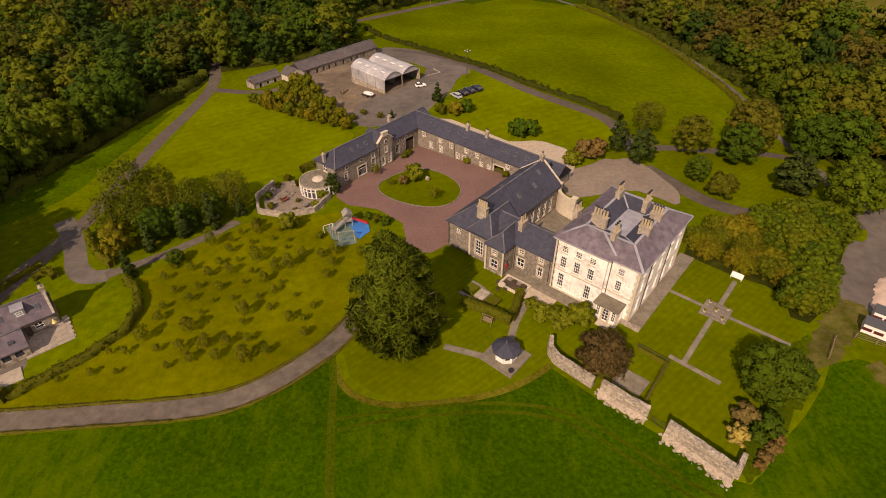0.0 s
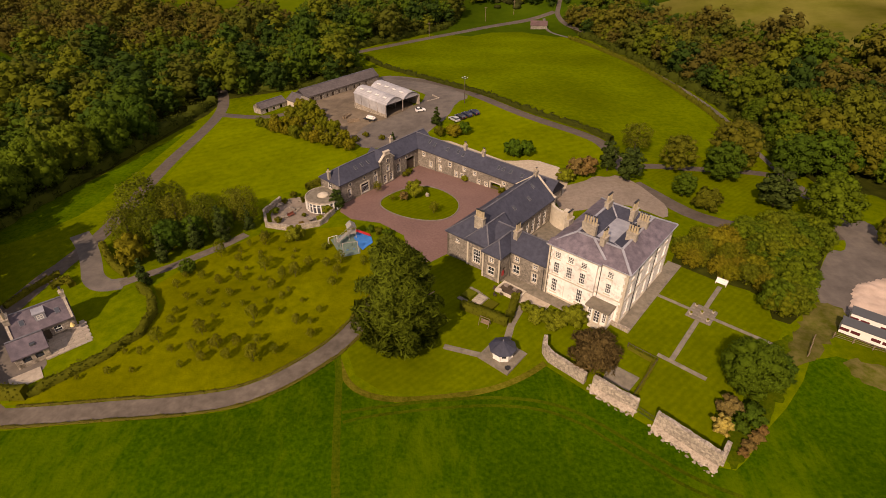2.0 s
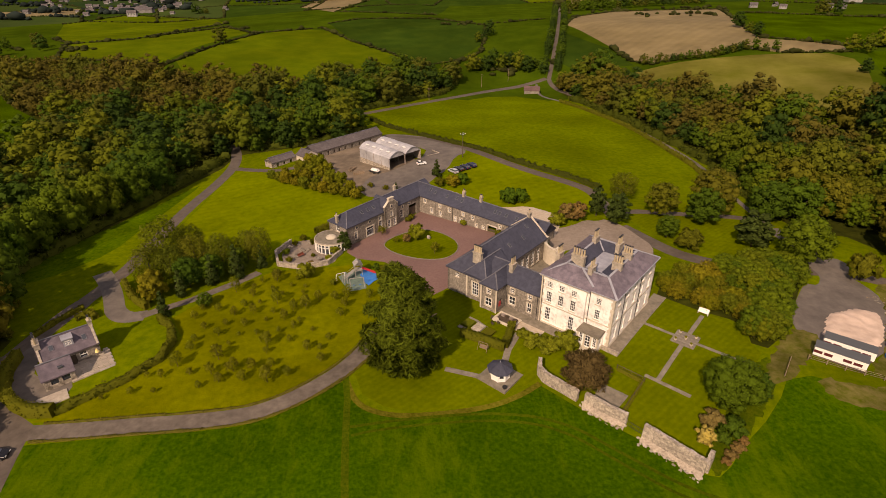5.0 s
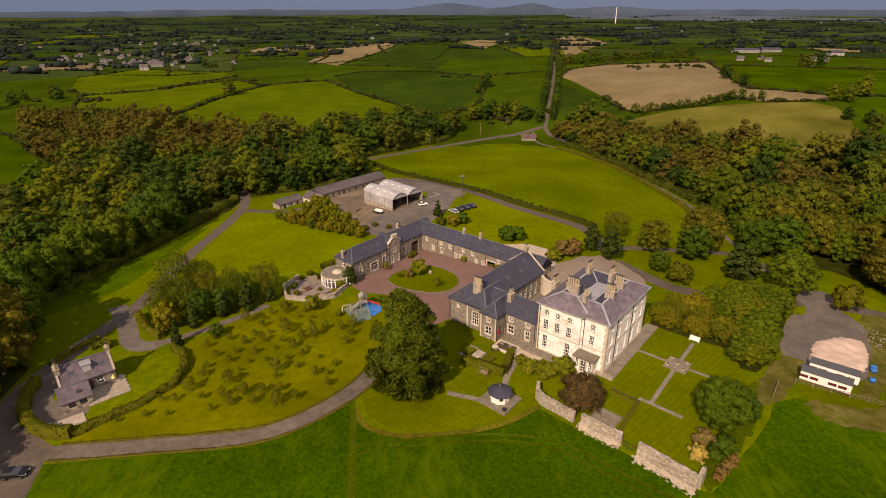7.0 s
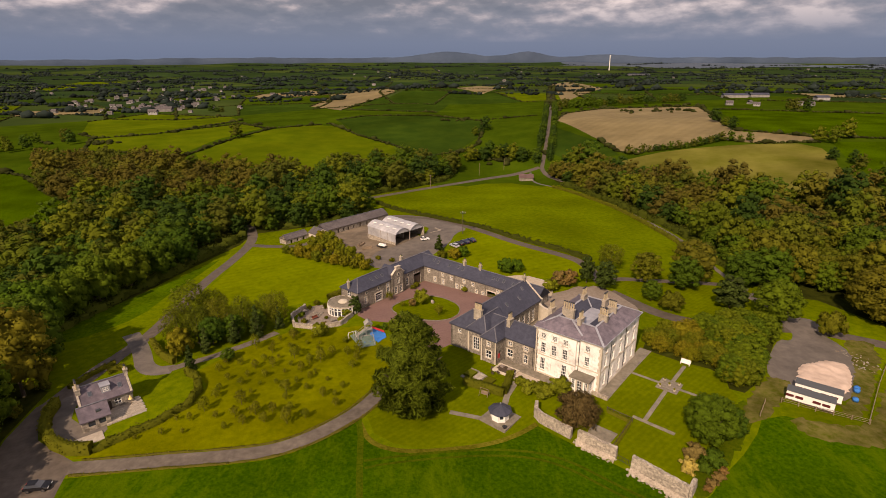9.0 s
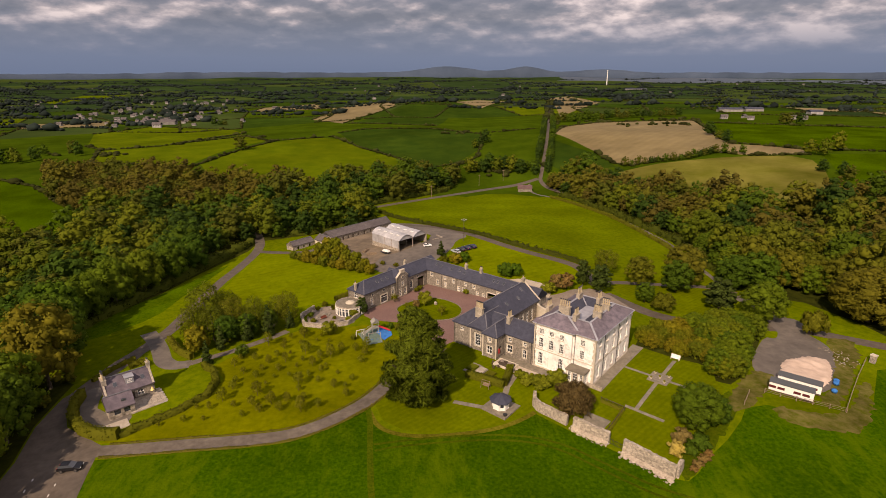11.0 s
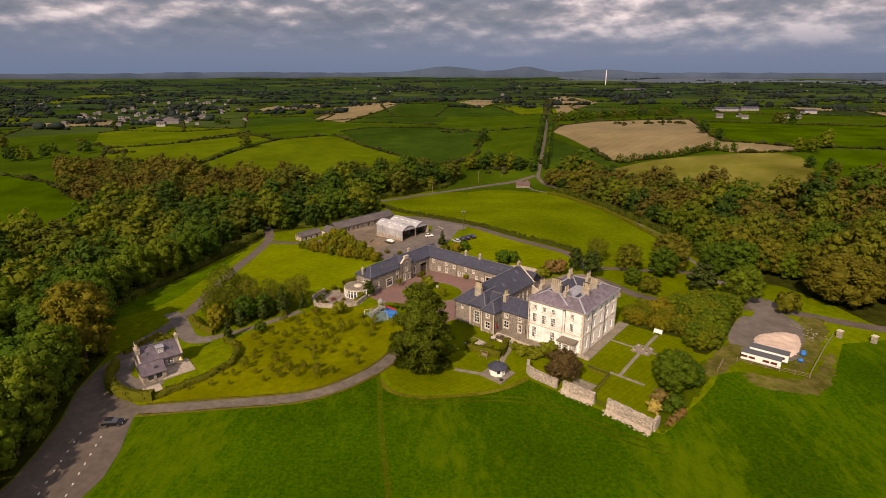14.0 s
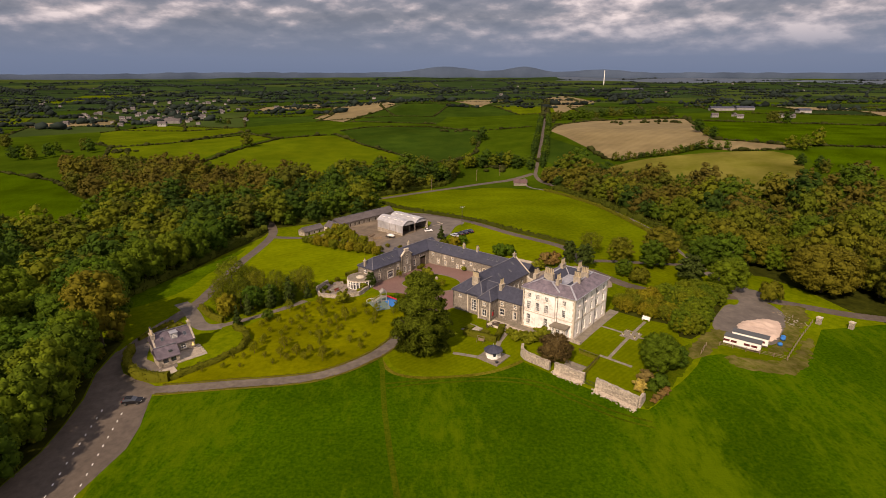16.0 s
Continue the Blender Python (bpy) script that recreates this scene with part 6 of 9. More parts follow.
def old_wall(points, height, name="garden_wall", label="", thick=0.6, fallen=True):
    """A rubble wall along a line: a wavy top, coping stones one by one, loose stones at the foot."""
    start = points[0]
    ob = thing(name, label, "wall", pose(*start, 0), "garden walls")
    body = bmesh.new()
    pts = []
    for a, b in zip(points, points[1:]):
        n = max(1, int(math.dist(a, b) / 0.55))
        pts += [(a[0] + (b[0] - a[0]) * i / n, a[1] + (b[1] - a[1]) * i / n) for i in range(n)]
    pts.append(points[-1])
    rows = []
    for i, (x, y) in enumerate(pts):
        q = pts[min(i + 1, len(pts) - 1)], pts[max(i - 1, 0)]
        d = Vector((q[0][0] - q[1][0], q[0][1] - q[1][1])).normalized()
        nx, ny = -d.y, d.x
        g, h = gz(x, y), height + wrng.uniform(-0.1, 0.1)
        rows.append([Vector((x - start[0] + nx * s * (thick / 2 + f + wrng.uniform(-0.05, 0.05)), y - start[1] + ny * s * (thick / 2 + f), g + z)) for s, f, z in ((-1, 0.18, -0.6), (-1, 0.06, h * 0.5), (-1, 0, h), (1, 0, h), (1, 0.06, h * 0.5), (1, 0.15, -0.6))])
    vs = [[body.verts.new(p) for p in r] for r in rows]
    for r, s in zip(vs, vs[1:]):
        for i in range(6):
            body.faces.new((r[i], s[i], s[(i + 1) % 6], r[(i + 1) % 6]))
    body.faces.new(vs[0][::-1]), body.faces.new(vs[-1])
    part("wall", body, M["rubble2"], ob)
    for r, s in zip(rows[:-1], rows[1:]):
        a, b = (r[2] + r[3]) / 2, (s[2] + s[3]) / 2
        c = bmesh.new()
        bar(c, a + Vector((0, 0, 0.08)), a.lerp(b, wrng.uniform(0.86, 0.96)) + Vector((0, 0, 0.08 + wrng.uniform(-0.03, 0.03))), thick + wrng.uniform(0.02, 0.16), wrng.uniform(0.16, 0.26))
        part("coping_stone", c, M["rubble2"], ob)
    if fallen:
        bank, edge_ = bmesh.new(), []
        for i, r in enumerate(rows):
            q = (r[0] - r[5]).normalized()
            reach = wrng.uniform(0.3, 1.5)
            spots_ = [r[1].lerp(r[0], 0.3), r[0] + q * reach * 0.5, r[0] + q * reach]
            lift = (0.45, wrng.uniform(0.12, 0.3), -0.12)
            edge_.append([bank.verts.new((p.x, p.y, gz(p.x + start[0], p.y + start[1]) + z)) for p, z in zip(spots_, lift)])
        for a, b in zip(edge_, edge_[1:]):
            for k in range(2):
                bank.faces.new((a[k], b[k], b[k + 1], a[k + 1]))
        part("rubble_bank", bank, M["crumble"], ob, "pale crumbled stone and mortar at the wall's foot")
        for r in rows:
            for _ in range(3):
                s = wrng.uniform(0.08, 0.24)
                p = r[0] + (r[0] - r[5]).normalized() * wrng.uniform(-0.2, 1.2) + Vector((wrng.uniform(-0.5, 0.5), wrng.uniform(-0.5, 0.5), 0))
                c = boxes((-s, -s * 0.7, -s * 0.5, s, s * 0.7, s * 0.5))
                for v in c.verts:
                    v.co += Vector([wrng.uniform(-0.3, 0.3) * s for _ in range(3)])
                bmesh.ops.transform(c, matrix=pose(p.x, p.y, gz(p.x + start[0], p.y + start[1]) + s * 0.25, 0, 0, wrng.uniform(0, 180)), verts=c.verts)
                part("stone", c, M["rubble2"], ob)
    return ob


old_wall([(19.9, 123.2), (19.5, 121.2), (20.3, 119.3), (22.5, 117.4), (25.2, 115.0)], 2.0, label="pale rubble garden wall with a rounded end", fallen=False)
old_wall([(26.3, 114.5), (29, 112.2), (32.2, 109.9)], 2.2, label="pale rubble garden wall, its foot crumbling into the field")
old_wall([(34.2, 107.6), (37.8, 104.2), (41.4, 100.8)], 2.6, label="tall pale rubble garden wall, its foot crumbling into the field")
old_wall([(41.6, 101.0), (43.6, 103.6)], 1.6, label="short return of the rubble garden wall", fallen=False)
rail = thing("garden_gate", "thin dark iron gate between the garden walls", "gate", pose(32.4, 109.6, gz(33, 108.8)))
for i in range(10):
    part("bar", rod(bmesh.new(), (0.2 * i, -0.2 * i, 0), (0.2 * i, -0.2 * i, 1.2), 0.02, n=5), M["black"], rail)
part("rail", bar(bar(bmesh.new(), (0, 0, 1.1), (1.8, -1.8, 1.1), 0.05, 0.05), (0, 0, 0.2), (1.8, -1.8, 0.2), 0.05, 0.05), M["black"], rail)

steps = thing("terrace_retaining_wall", "low pale stone wall ending the garden terrace", "wall", site(0, 0, 0))
part("wall", boxes((13.2, -0.75, -1.2, 17.3, -0.35, 0.42)), M["rubble2"], steps)
part("coping", boxes((13.1, -0.82, 0.422, 17.4, -0.28, 0.5)), M["rubble2"], steps)

# stone pieces of the garden cross and its sundial
dial = thing("sundial_paving", "stone paved diamond where the garden paths cross", "paving", pose(*uv(25.5, 12.3), gz(*uv(25.5, 12.3)) + 0.05, 0, 0, TURN), kind="structure")
fl = finish(boxes((-0.43, -0.43, -0.25, 0.43, 0.43, 0.03)), "flag", M["flagdark"])
for i in range(-2, 3):
    for j in range(-2, 3):
        f = part("flag", fl, None, dial)
        f.location = (i * 0.9, j * 0.9, wrng.uniform(-0.01, 0.02))
for i, (x, y) in enumerate(((-1.5, -1.5), (1.5, -1.5), (1.5, 1.5), (-1.5, 1.5), (0, 0))):
    pot = thing("stone_planter", "small dark stone planter on the garden paving", "planter", pose(*uv(25.5 + x, 12.3 + y), gz(*uv(25.5, 12.3)) + 0.08), "garden planters")
    part("bowl", rod(bmesh.new(), (0, 0, 0), (0, 0, 0.45), 0.2, 0.34, 10), M["stonetrim"], pot)
    tuft = bmesh.new()
    bmesh.ops.create_icosphere(tuft, subdivisions=1, radius=0.32)
    for v in tuft.verts:
        v.co = v.co * wrng.uniform(0.7, 1.2) + Vector((0, 0, 0.55))
    part("plant", tuft, M["hedge"], pot)
bench = thing("garden_bench", "white painted garden bench at the path's end", "bench", pose(*uv(25.4, 23.2), gz(*uv(25.4, 23.2)), 0, 0, TURN))
part("seat", boxes((-1.05, -0.3, 0.42, 1.05, 0.3, 0.5)), M["white"], bench)
part("backrest", boxes((-1.05, 0.28, 0.51, 1.05, 0.36, 1.25)), M["white"], bench)
for x in (-1.0, 0.9):
    part("armrest", boxes((x, -0.3, 0.7, x + 0.1, 0.28, 0.78), (x, -0.3, 0.51, x + 0.1, -0.22, 0.7)), M["white"], bench)
    for y in (-0.28, 0.2):
        part("leg", boxes((x, y, 0, x + 0.1, y + 0.08, 0.42)), M["white"], bench)

swing = thing("garden_swing", "weathered timber garden swing seat on the lawn", "swing seat", pose(9.7, 127.8, gz(9.7, 127.8), 0, 0, -30))
for x in (-0.95, 0.95):
    part("side_frame", rod(rod(bmesh.new(), (x, -0.65, 0), (x, 0, 1.75), 0.04), (x, 0.65, 0), (x, 0, 1.75), 0.04), M["wood"], swing)
part("seat", boxes((-0.8, -0.25, 0.5, 0.8, 0.3, 0.58), (-0.8, 0.25, 0.58, 0.8, 0.33, 1.05)), M["wood"], swing)
part("top_rail", rod(bmesh.new(), (-1, 0, 1.75), (1, 0, 1.75), 0.045), M["wood"], swing)

# sitting area in front of the service wing
pit = thing("sunken_seating", "sunken brown seating pit with pale kerbs", "seating", pose(*uv(-5.0, -4.6), gz(*uv(-5.0, -4.6)), 0, 0, TURN))
part("kerb", boxes((-2.6, -1.7, -0.3, 2.6, -1.3, 0.35), (-2.6, 1.3, -0.3, 2.6, 1.7, 0.35), (-2.6, -1.3, -0.3, -2.2, 1.3, 0.35), (2.2, -1.3, -0.3, 2.6, 1.3, 0.35)), M["stonetrim"], pit)
part("lining", boxes((-2.19, -1.29, -0.3, 2.19, 1.29, 0.08)), M["darkwood"], pit)
for i in range(4):
    part("cushion", boxes((-1.9 + i, 0.5, 0.09, -1.1 + i, 1.2, 0.4)), M["darkwood"] if i % 2 else M["rust"], pit)
ptable = thing("patio_table", "round dark patio table", "table", pose(*uv(-6.6, -6.4), gz(*uv(-6.6, -6.4)), 0, 0, TURN))
part("tabletop", rod(bmesh.new(), (0, 0, 0.7), (0, 0, 0.75), 0.7, n=16), M["stonetrim"], ptable)
part("pedestal", rod(bmesh.new(), (0, 0, 0), (0, 0, 0.7), 0.09), M["black"], ptable)
chair = thing("patio_chair", "dark timber patio chair by the sitting area", "chair", pose(*uv(-7.7, -6.2), gz(*uv(-7.7, -6.2)), 0, 0, TURN), "patio chairs")
part("seat", boxes((-0.24, -0.24, 0.42, 0.24, 0.24, 0.47)), M["darkwood"], chair)
part("backrest", boxes((-0.24, 0.2, 0.47, 0.24, 0.25, 0.95)), M["darkwood"], chair)
for x in (-0.22, 0.17):
    for y in (-0.22, 0.18):
        part("leg", boxes((x, y, 0, x + 0.05, y + 0.05, 0.42)), M["darkwood"], chair)
for du, dv, r in ((-5.6, -6.7, 180), (-6.5, -7.6, 90)):
    copy_thing(chair, pose(*uv(du, dv), gz(*uv(du, dv)), 0, 0, TURN + r))
pergola = thing("kitchen_garden_frame", "low pale timber beds inside the clipped hedge", "garden bed", pose(9.2, 134.2, gz(9.2, 134.2), 0, 0, TURN))
for i in range(3):
    part("bed", boxes((-3.6 + 2.5 * i, -1.2, -0.2, -1.6 + 2.5 * i, 1.2, 0.45)), (M["lime"], M["stack"], M["hedge"])[i], pergola)
part("path", boxes((-3.9, 1.4, -0.2, 4.0, 2.2, 0.06), (-3.9, -2.2, -0.2, 4.0, -1.4, 0.06)), M["path"], pergola)

# thin garden fence on the terrace edge
fence = thing("garden_fence", "dark post and rail fence round the lower lawn", "fence", pose(*uv(18.6, -3.6), 0, 0, 0, TURN))
fx = [(0.0, 0.0)] + [(0.0 + 5.2 * i / 4, 0.0) for i in range(1, 5)] + [(5.2, -10.6 * i / 7) for i in range(1, 8)]
for x, y in fx:
    g = gz(*uv(18.6 + x, -3.6 + y))
    part("post", boxes((x - 0.05, y - 0.05, g - 0.3, x + 0.05, y + 0.05, g + 1.05)), M["darkwood"], fence)
for (ax, ay), (bx, by) in zip(fx, fx[1:]):
    if (ax, ay) != (bx, by):
        r = bmesh.new()
        for zz_ in (0.45, 0.92):
            bar(r, (ax, ay, gz(*uv(18.6 + ax, -3.6 + ay)) + zz_), (bx, by, gz(*uv(18.6 + bx, -3.6 + by)) + zz_), 0.05, 0.1)
        part("rail", r, M["darkwood"], fence)

# kerb round the oval lawn
kerb = thing("lawn_kerb", "low pale stone kerb round the oval lawn", "kerb", pose(0, 0, 0), kind="structure")
kb = dense(ISLAND, 1.4)
cx_, cy_ = np.mean(kb, axis=0)
for a, b in zip(kb, kb[1:] + kb[:1]):
    s = bmesh.new()
    bar(s, (*a, gz(*a) + 0.06), (a[0] + (b[0] - a[0]) * 0.97, a[1] + (b[1] - a[1]) * 0.97, gz(*b) + 0.06), 0.2, 0.2)
    part("kerbstone", s, M["path"], kerb)
boulder = thing("standing_stone", "rough pale standing stone on the oval lawn", "stone", pose(*uv(-44.0, 15.5), gz(*uv(-44.0, 15.5))))
bs = bmesh.new()
bmesh.ops.create_icosphere(bs, subdivisions=2, radius=0.55)
for v in bs.verts:
    v.co = Vector((v.co.x, v.co.y * 0.8, v.co.z * 1.2 + 0.5)) * wrng.uniform(0.9, 1.1)
part("stone", bs, M["rubble2"], boulder)

# stone terrace wall below the conservatory
old_wall([uv(-72.5, -9), uv(-70, -15.5), uv(-64, -19), uv(-58, -16.6), uv(-54.5, -11), uv(-56.8, -4.5)], 1.1, "terrace_wall", "low pale stone wall round the rockery terrace", 0.5, False)
for i in range(16):
    u, v = wrng.uniform(-71, -64), wrng.uniform(-15, -5)
    x, y = uv(u, v)
    s = wrng.uniform(0.4, 0.9)
    rk = bmesh.new()
    bmesh.ops.create_icosphere(rk, subdivisions=1, radius=s)
    for q in rk.verts:
        q.co = Vector((q.co.x * wrng.uniform(0.8, 1.5), q.co.y, q.co.z * 0.6)) * wrng.uniform(0.8, 1.2)
    tagged(new("rock", finish(rk, "rock", M["rubble"])), "grey rockery stone on the terrace", "rock", "rockery stones").matrix_world = pose(x, y, gz(x, y) + s * 0.2, 0, 0, wrng.uniform(0, 180))

terrace_bench = thing("garden_bench", "red-brown wooden bench on the stone terrace", "bench", pose(-35.0, 168.2, gz(-35.0, 168.2) + 0.02, 0, 0, 50))
part("seat", boxes((-0.9, -0.25, 0.42, 0.9, 0.25, 0.47)), M["terracotta"], terrace_bench)
part("backrest", boxes((-0.9, 0.25, 0.42, 0.9, 0.31, 0.95)), M["terracotta"], terrace_bench)
for x in (-0.85, 0.78):
    for y in (-0.24, 0.17):
        part("leg", boxes((x, y, 0, x + 0.07, y + 0.07, 0.42)), M["terracotta"], terrace_bench)
garden_table = thing("garden_table", "round grey stone table on the terrace", "table", pose(-29.8, 165.6, gz(-29.8, 165.6) + 0.02))
part("tabletop", rod(bmesh.new(), (0, 0, 0.70), (0, 0, 0.78), 0.85, 0.85, 20), M["rubble"], garden_table)
part("pedestal", rod(bmesh.new(), (0, 0, 0), (0, 0, 0.70), 0.4, 0.22, 12), M["rubble"], garden_table)

# playground
play = thing("climbing_frame", "grey timber climbing frame with a red slide", "climbing frame", pose(-18.6, 157.6, gz(-18.6, 157.6), 0, 0, 20))
for x, y in ((-0.8, -0.8), (0.8, -0.8), (0.8, 0.8), (-0.8, 0.8)):
    part("post", boxes((x - 0.07, y - 0.07, 0, x + 0.07, y + 0.07, 3.2)), M["greywood"], play)
part("deck", boxes((-0.9, -0.9, 1.5, 0.9, 0.9, 1.6)), M["greywood"], play)
roof(play, "roof", M["greywood"], -0.9, -0.9, 0.9, 0.9, 3.1, 0.9, "y", over=0.15, thick=0.08, caps=False)
slide = bmesh.new()
bar(slide, (0.9, 0.2, 1.6), (4.0, -1.0, 0.25), 0.6, 0.06), bar(slide, (0.9, 0.5, 1.75), (4.0, -0.7, 0.4), 0.06, 0.25), bar(slide, (0.9, -0.1, 1.75), (4.0, -1.3, 0.4), 0.06, 0.25)
part("slide", slide, M["red"], play, "red plastic slide")
part("bridge", bar(bar(bmesh.new(), (-0.9, 0, 1.5), (-3.6, -2.4, 1.3), 0.9, 0.08), (-0.9, 0.4, 2.2), (-3.6, -2.0, 2.0), 0.06, 0.06), M["greywood"], play)
for x, y in ((-3.2, -2.9), (-4.2, -1.9), (-3.9, -2.8), (-3.3, -1.7)):
    part("post", boxes((x - 0.07, y - 0.07, 0, x + 0.07, y + 0.07, 2.4)), M["greywood"], play)
frame_ = thing("timber_swing", "grey timber swing on the play surface", "swing", pose(-18.0, 151.8, gz(-18, 151.8), 0, 0, 15))
for x in (-1.6, 1.6):
    part("leg", rod(rod(bmesh.new(), (x, -0.9, 0), (x, 0, 2.3), 0.07), (x, 0.9, 0), (x, 0, 2.3), 0.07), M["greywood"], frame_)
part("beam", rod(bmesh.new(), (-1.7, 0, 2.3), (1.7, 0, 2.3), 0.07), M["greywood"], frame_)
for x in (-0.7, 0.7):
    part("seat", boxes((x - 0.22, -0.1, 0.45, x + 0.22, 0.1, 0.5)), M["blue"], frame_)
    part("rope", rod(rod(bmesh.new(), (x - 0.2, 0, 0.5), (x - 0.2, 0, 2.25), 0.015, n=4), (x + 0.2, 0, 0.5), (x + 0.2, 0, 2.25), 0.015, n=4), M["black"], frame_)
goal = thing("goal_frame", "white tubular frame beside the play surface", "goal", pose(-22.4, 155.2, gz(-22.4, 155.2), 0, 0, 30))
part("frame", rod(rod(rod(bmesh.new(), (-1, 0, 0), (-1, 0, 1.8), 0.05), (1, 0, 0), (1, 0, 1.8), 0.05), (-1, 0, 1.8), (1, 0, 1.8), 0.05), M["white"], goal)
part("brace", rod(rod(bmesh.new(), (-1, 0.9, 0), (-1, 0, 1.8), 0.04), (1, 0.9, 0), (1, 0, 1.8), 0.04), M["white"], goal)
mat_ = thing("play_mat", "bright blue safety mat with a ragged edge", "mat", pose(0, 0, 0))
mb = bmesh.new()
ringm = [(-17.4, 160.4), (-14.2, 157.4), (-13.6, 155.0), (-14.6, 153.6), (-15.4, 152.0), (-16.4, 153.4), (-17.2, 155.6), (-18.2, 157.2)]
vb = [mb.verts.new((x, y, gz(x, y) + 0.06)) for x, y in ringm]
vt = [mb.verts.new((x, y, gz(x, y) + 0.14)) for x, y in ringm]
mb.faces.new(vt), mb.faces.new(vb[::-1])
for i in range(8):
    mb.faces.new((vb[i], vb[(i + 1) % 8], vt[(i + 1) % 8], vt[i]))
part("mat", mb, M["blue"], mat_)


# ---------------------------------------------------------------- vehicles, poles, yards
def car(m, paint, label, length=4.3, width=1.75):
    """A hatchback: shaped shell, glasshouse, four wheels, lamps."""
    ob = thing("car", label, "car", m, "parked cars")
    L, Wd = length / 2, width / 2
    prof = [(-L, 0.35), (-L, 0.8), (-L + 0.15, 0.95), (-0.25 * L - 0.9, 0.98), (L - 1.05, 0.95), (L - 0.1, 0.78), (L, 0.6), (L, 0.35)]
    b = bmesh.new()
    s0, s1 = [[b.verts.new((x, y * (0.94 if z > 0.9 else 1), z)) for x, z in prof] for y in (-Wd, Wd)]
    n = len(prof)
    for i in range(n):
        b.faces.new((s0[i], s0[(i + 1) % n], s1[(i + 1) % n], s1[i]))
    b.faces.new(s0[::-1]), b.faces.new(s1)
    bmesh.ops.bevel(b, geom=b.edges[:], offset=0.05, segments=1, affect="EDGES")
    body = part("body", b, paint, ob)
    g = bmesh.new()
    verts_ = [(-L + 0.2, -Wd * 0.9, 0.96), (L - 1.1, -Wd * 0.9, 0.96), (L - 1.1, Wd * 0.9, 0.96), (-L + 0.2, Wd * 0.9, 0.96),
              (-L + 0.55, -Wd * 0.75, 1.42), (L - 1.95, -Wd * 0.75, 1.42), (L - 1.95, Wd * 0.75, 1.42), (-L + 0.55, Wd * 0.75, 1.42)]
    solid(g, verts_, [(0, 1, 5, 4), (1, 2, 6, 5), (2, 3, 7, 6), (3, 0, 4, 7), (4, 5, 6, 7)])
    part("glazing", g, M["skylight"], body)
    part("roof", boxes((-L + 0.55, -Wd * 0.75, 1.421, L - 1.95, Wd * 0.75, 1.46)), paint, body)
    for x in (-L + 0.75, L - 0.8):
        for y in (-Wd + 0.08, Wd - 0.08):
            w = part("wheel", rod(bmesh.new(), (x, y - 0.11, 0.31), (x, y + 0.11, 0.31), 0.31, n=14), M["tyre"], ob)
            part("rim", rod(bmesh.new(), (x, y - 0.12, 0.31), (x, y + 0.12, 0.31), 0.18, n=10), M["chrome"], w)
    for y in (-Wd + 0.3, Wd - 0.3):
        part("headlight", boxes((L - 0.03, y - 0.18, 0.62, L + 0.02, y + 0.18, 0.76)), M["lamp"], ob)
        part("tail_light", boxes((-L - 0.02, y - 0.16, 0.7, -L + 0.03, y + 0.16, 0.86)), M["red"], ob)
    return ob


navy = plain("navy car paint", (0.015, 0.022, 0.06), 0.25, 0.3)
silver = plain("silver car paint", (0.55, 0.56, 0.58), 0.3, 0.4)
ink = plain("black car paint", (0.012, 0.012, 0.014), 0.25, 0.2)
for x, y, r, p, lab in ((5.0, 224.6, 128, silver, "silver hatchback parked on the grass edge"), (7.0, 226.4, 126, ink, "black car parked in the row"), (9.2, 228.0, 126, navy, "navy car parked in the row"), (11.6, 229.6, 124, navy, "dark blue car at the row's end")):
    car(pose(x, y, gz(x, y), 0, 0, r), p, lab)
car(pose(-67.6, 103.4, gz(-67.6, 103.4) + 0.01, 0, 0, 8), ink, "black car standing at the road junction", 4.0, 1.8)
car(pose(-6.4, 233.6, gz(-6.4, 233.6), 0, 0, 20), plain("white van paint", (0.75, 0.75, 0.73), 0.35), "small white and red car by the barn", 3.4, 1.6)
tank = thing("livestock_trailer", "rounded white trailer standing beside the barn", "trailer", pose(-22.6, 228.2, gz(-22.6, 228.2), 0, 0, 150))
tb = boxes((-1.7, -0.9, 0.6, 1.7, 0.9, 1.7))
bmesh.ops.bevel(tb, geom=tb.edges[:], offset=0.4, segments=3, affect="EDGES")
part("body", tb, M["white"], tank, smooth=True)
part("chassis", boxes((-1.6, -0.7, 0.45, 2.6, 0.7, 0.6)), M["black"], tank)
for y in (-0.85, 0.85):
    part("wheel", rod(bmesh.new(), (0, y - 0.1, 0.32), (0, y + 0.1, 0.32), 0.32, n=12), M["tyre"], tank)
for i, (x, y, r, lab) in enumerate(((-28.5, 228.6, 20, "stack of old timber on pallets"), (-31.5, 233.2, 70, "stack of weathered boards by the barn"))):
    pl = thing("timber_stack", lab, "timber", pose(x, y, gz(x, y), 0, 0, r), "timber stacks")
    for j in range(7):
        part("board", boxes((-1.8 + wrng.uniform(-0.3, 0.3), -0.7 + 0.2 * j, 0.0, 1.8 + wrng.uniform(-0.3, 0.3), -0.54 + 0.2 * j, 0.5 + wrng.uniform(0, 0.3))), M["wood"], pl)

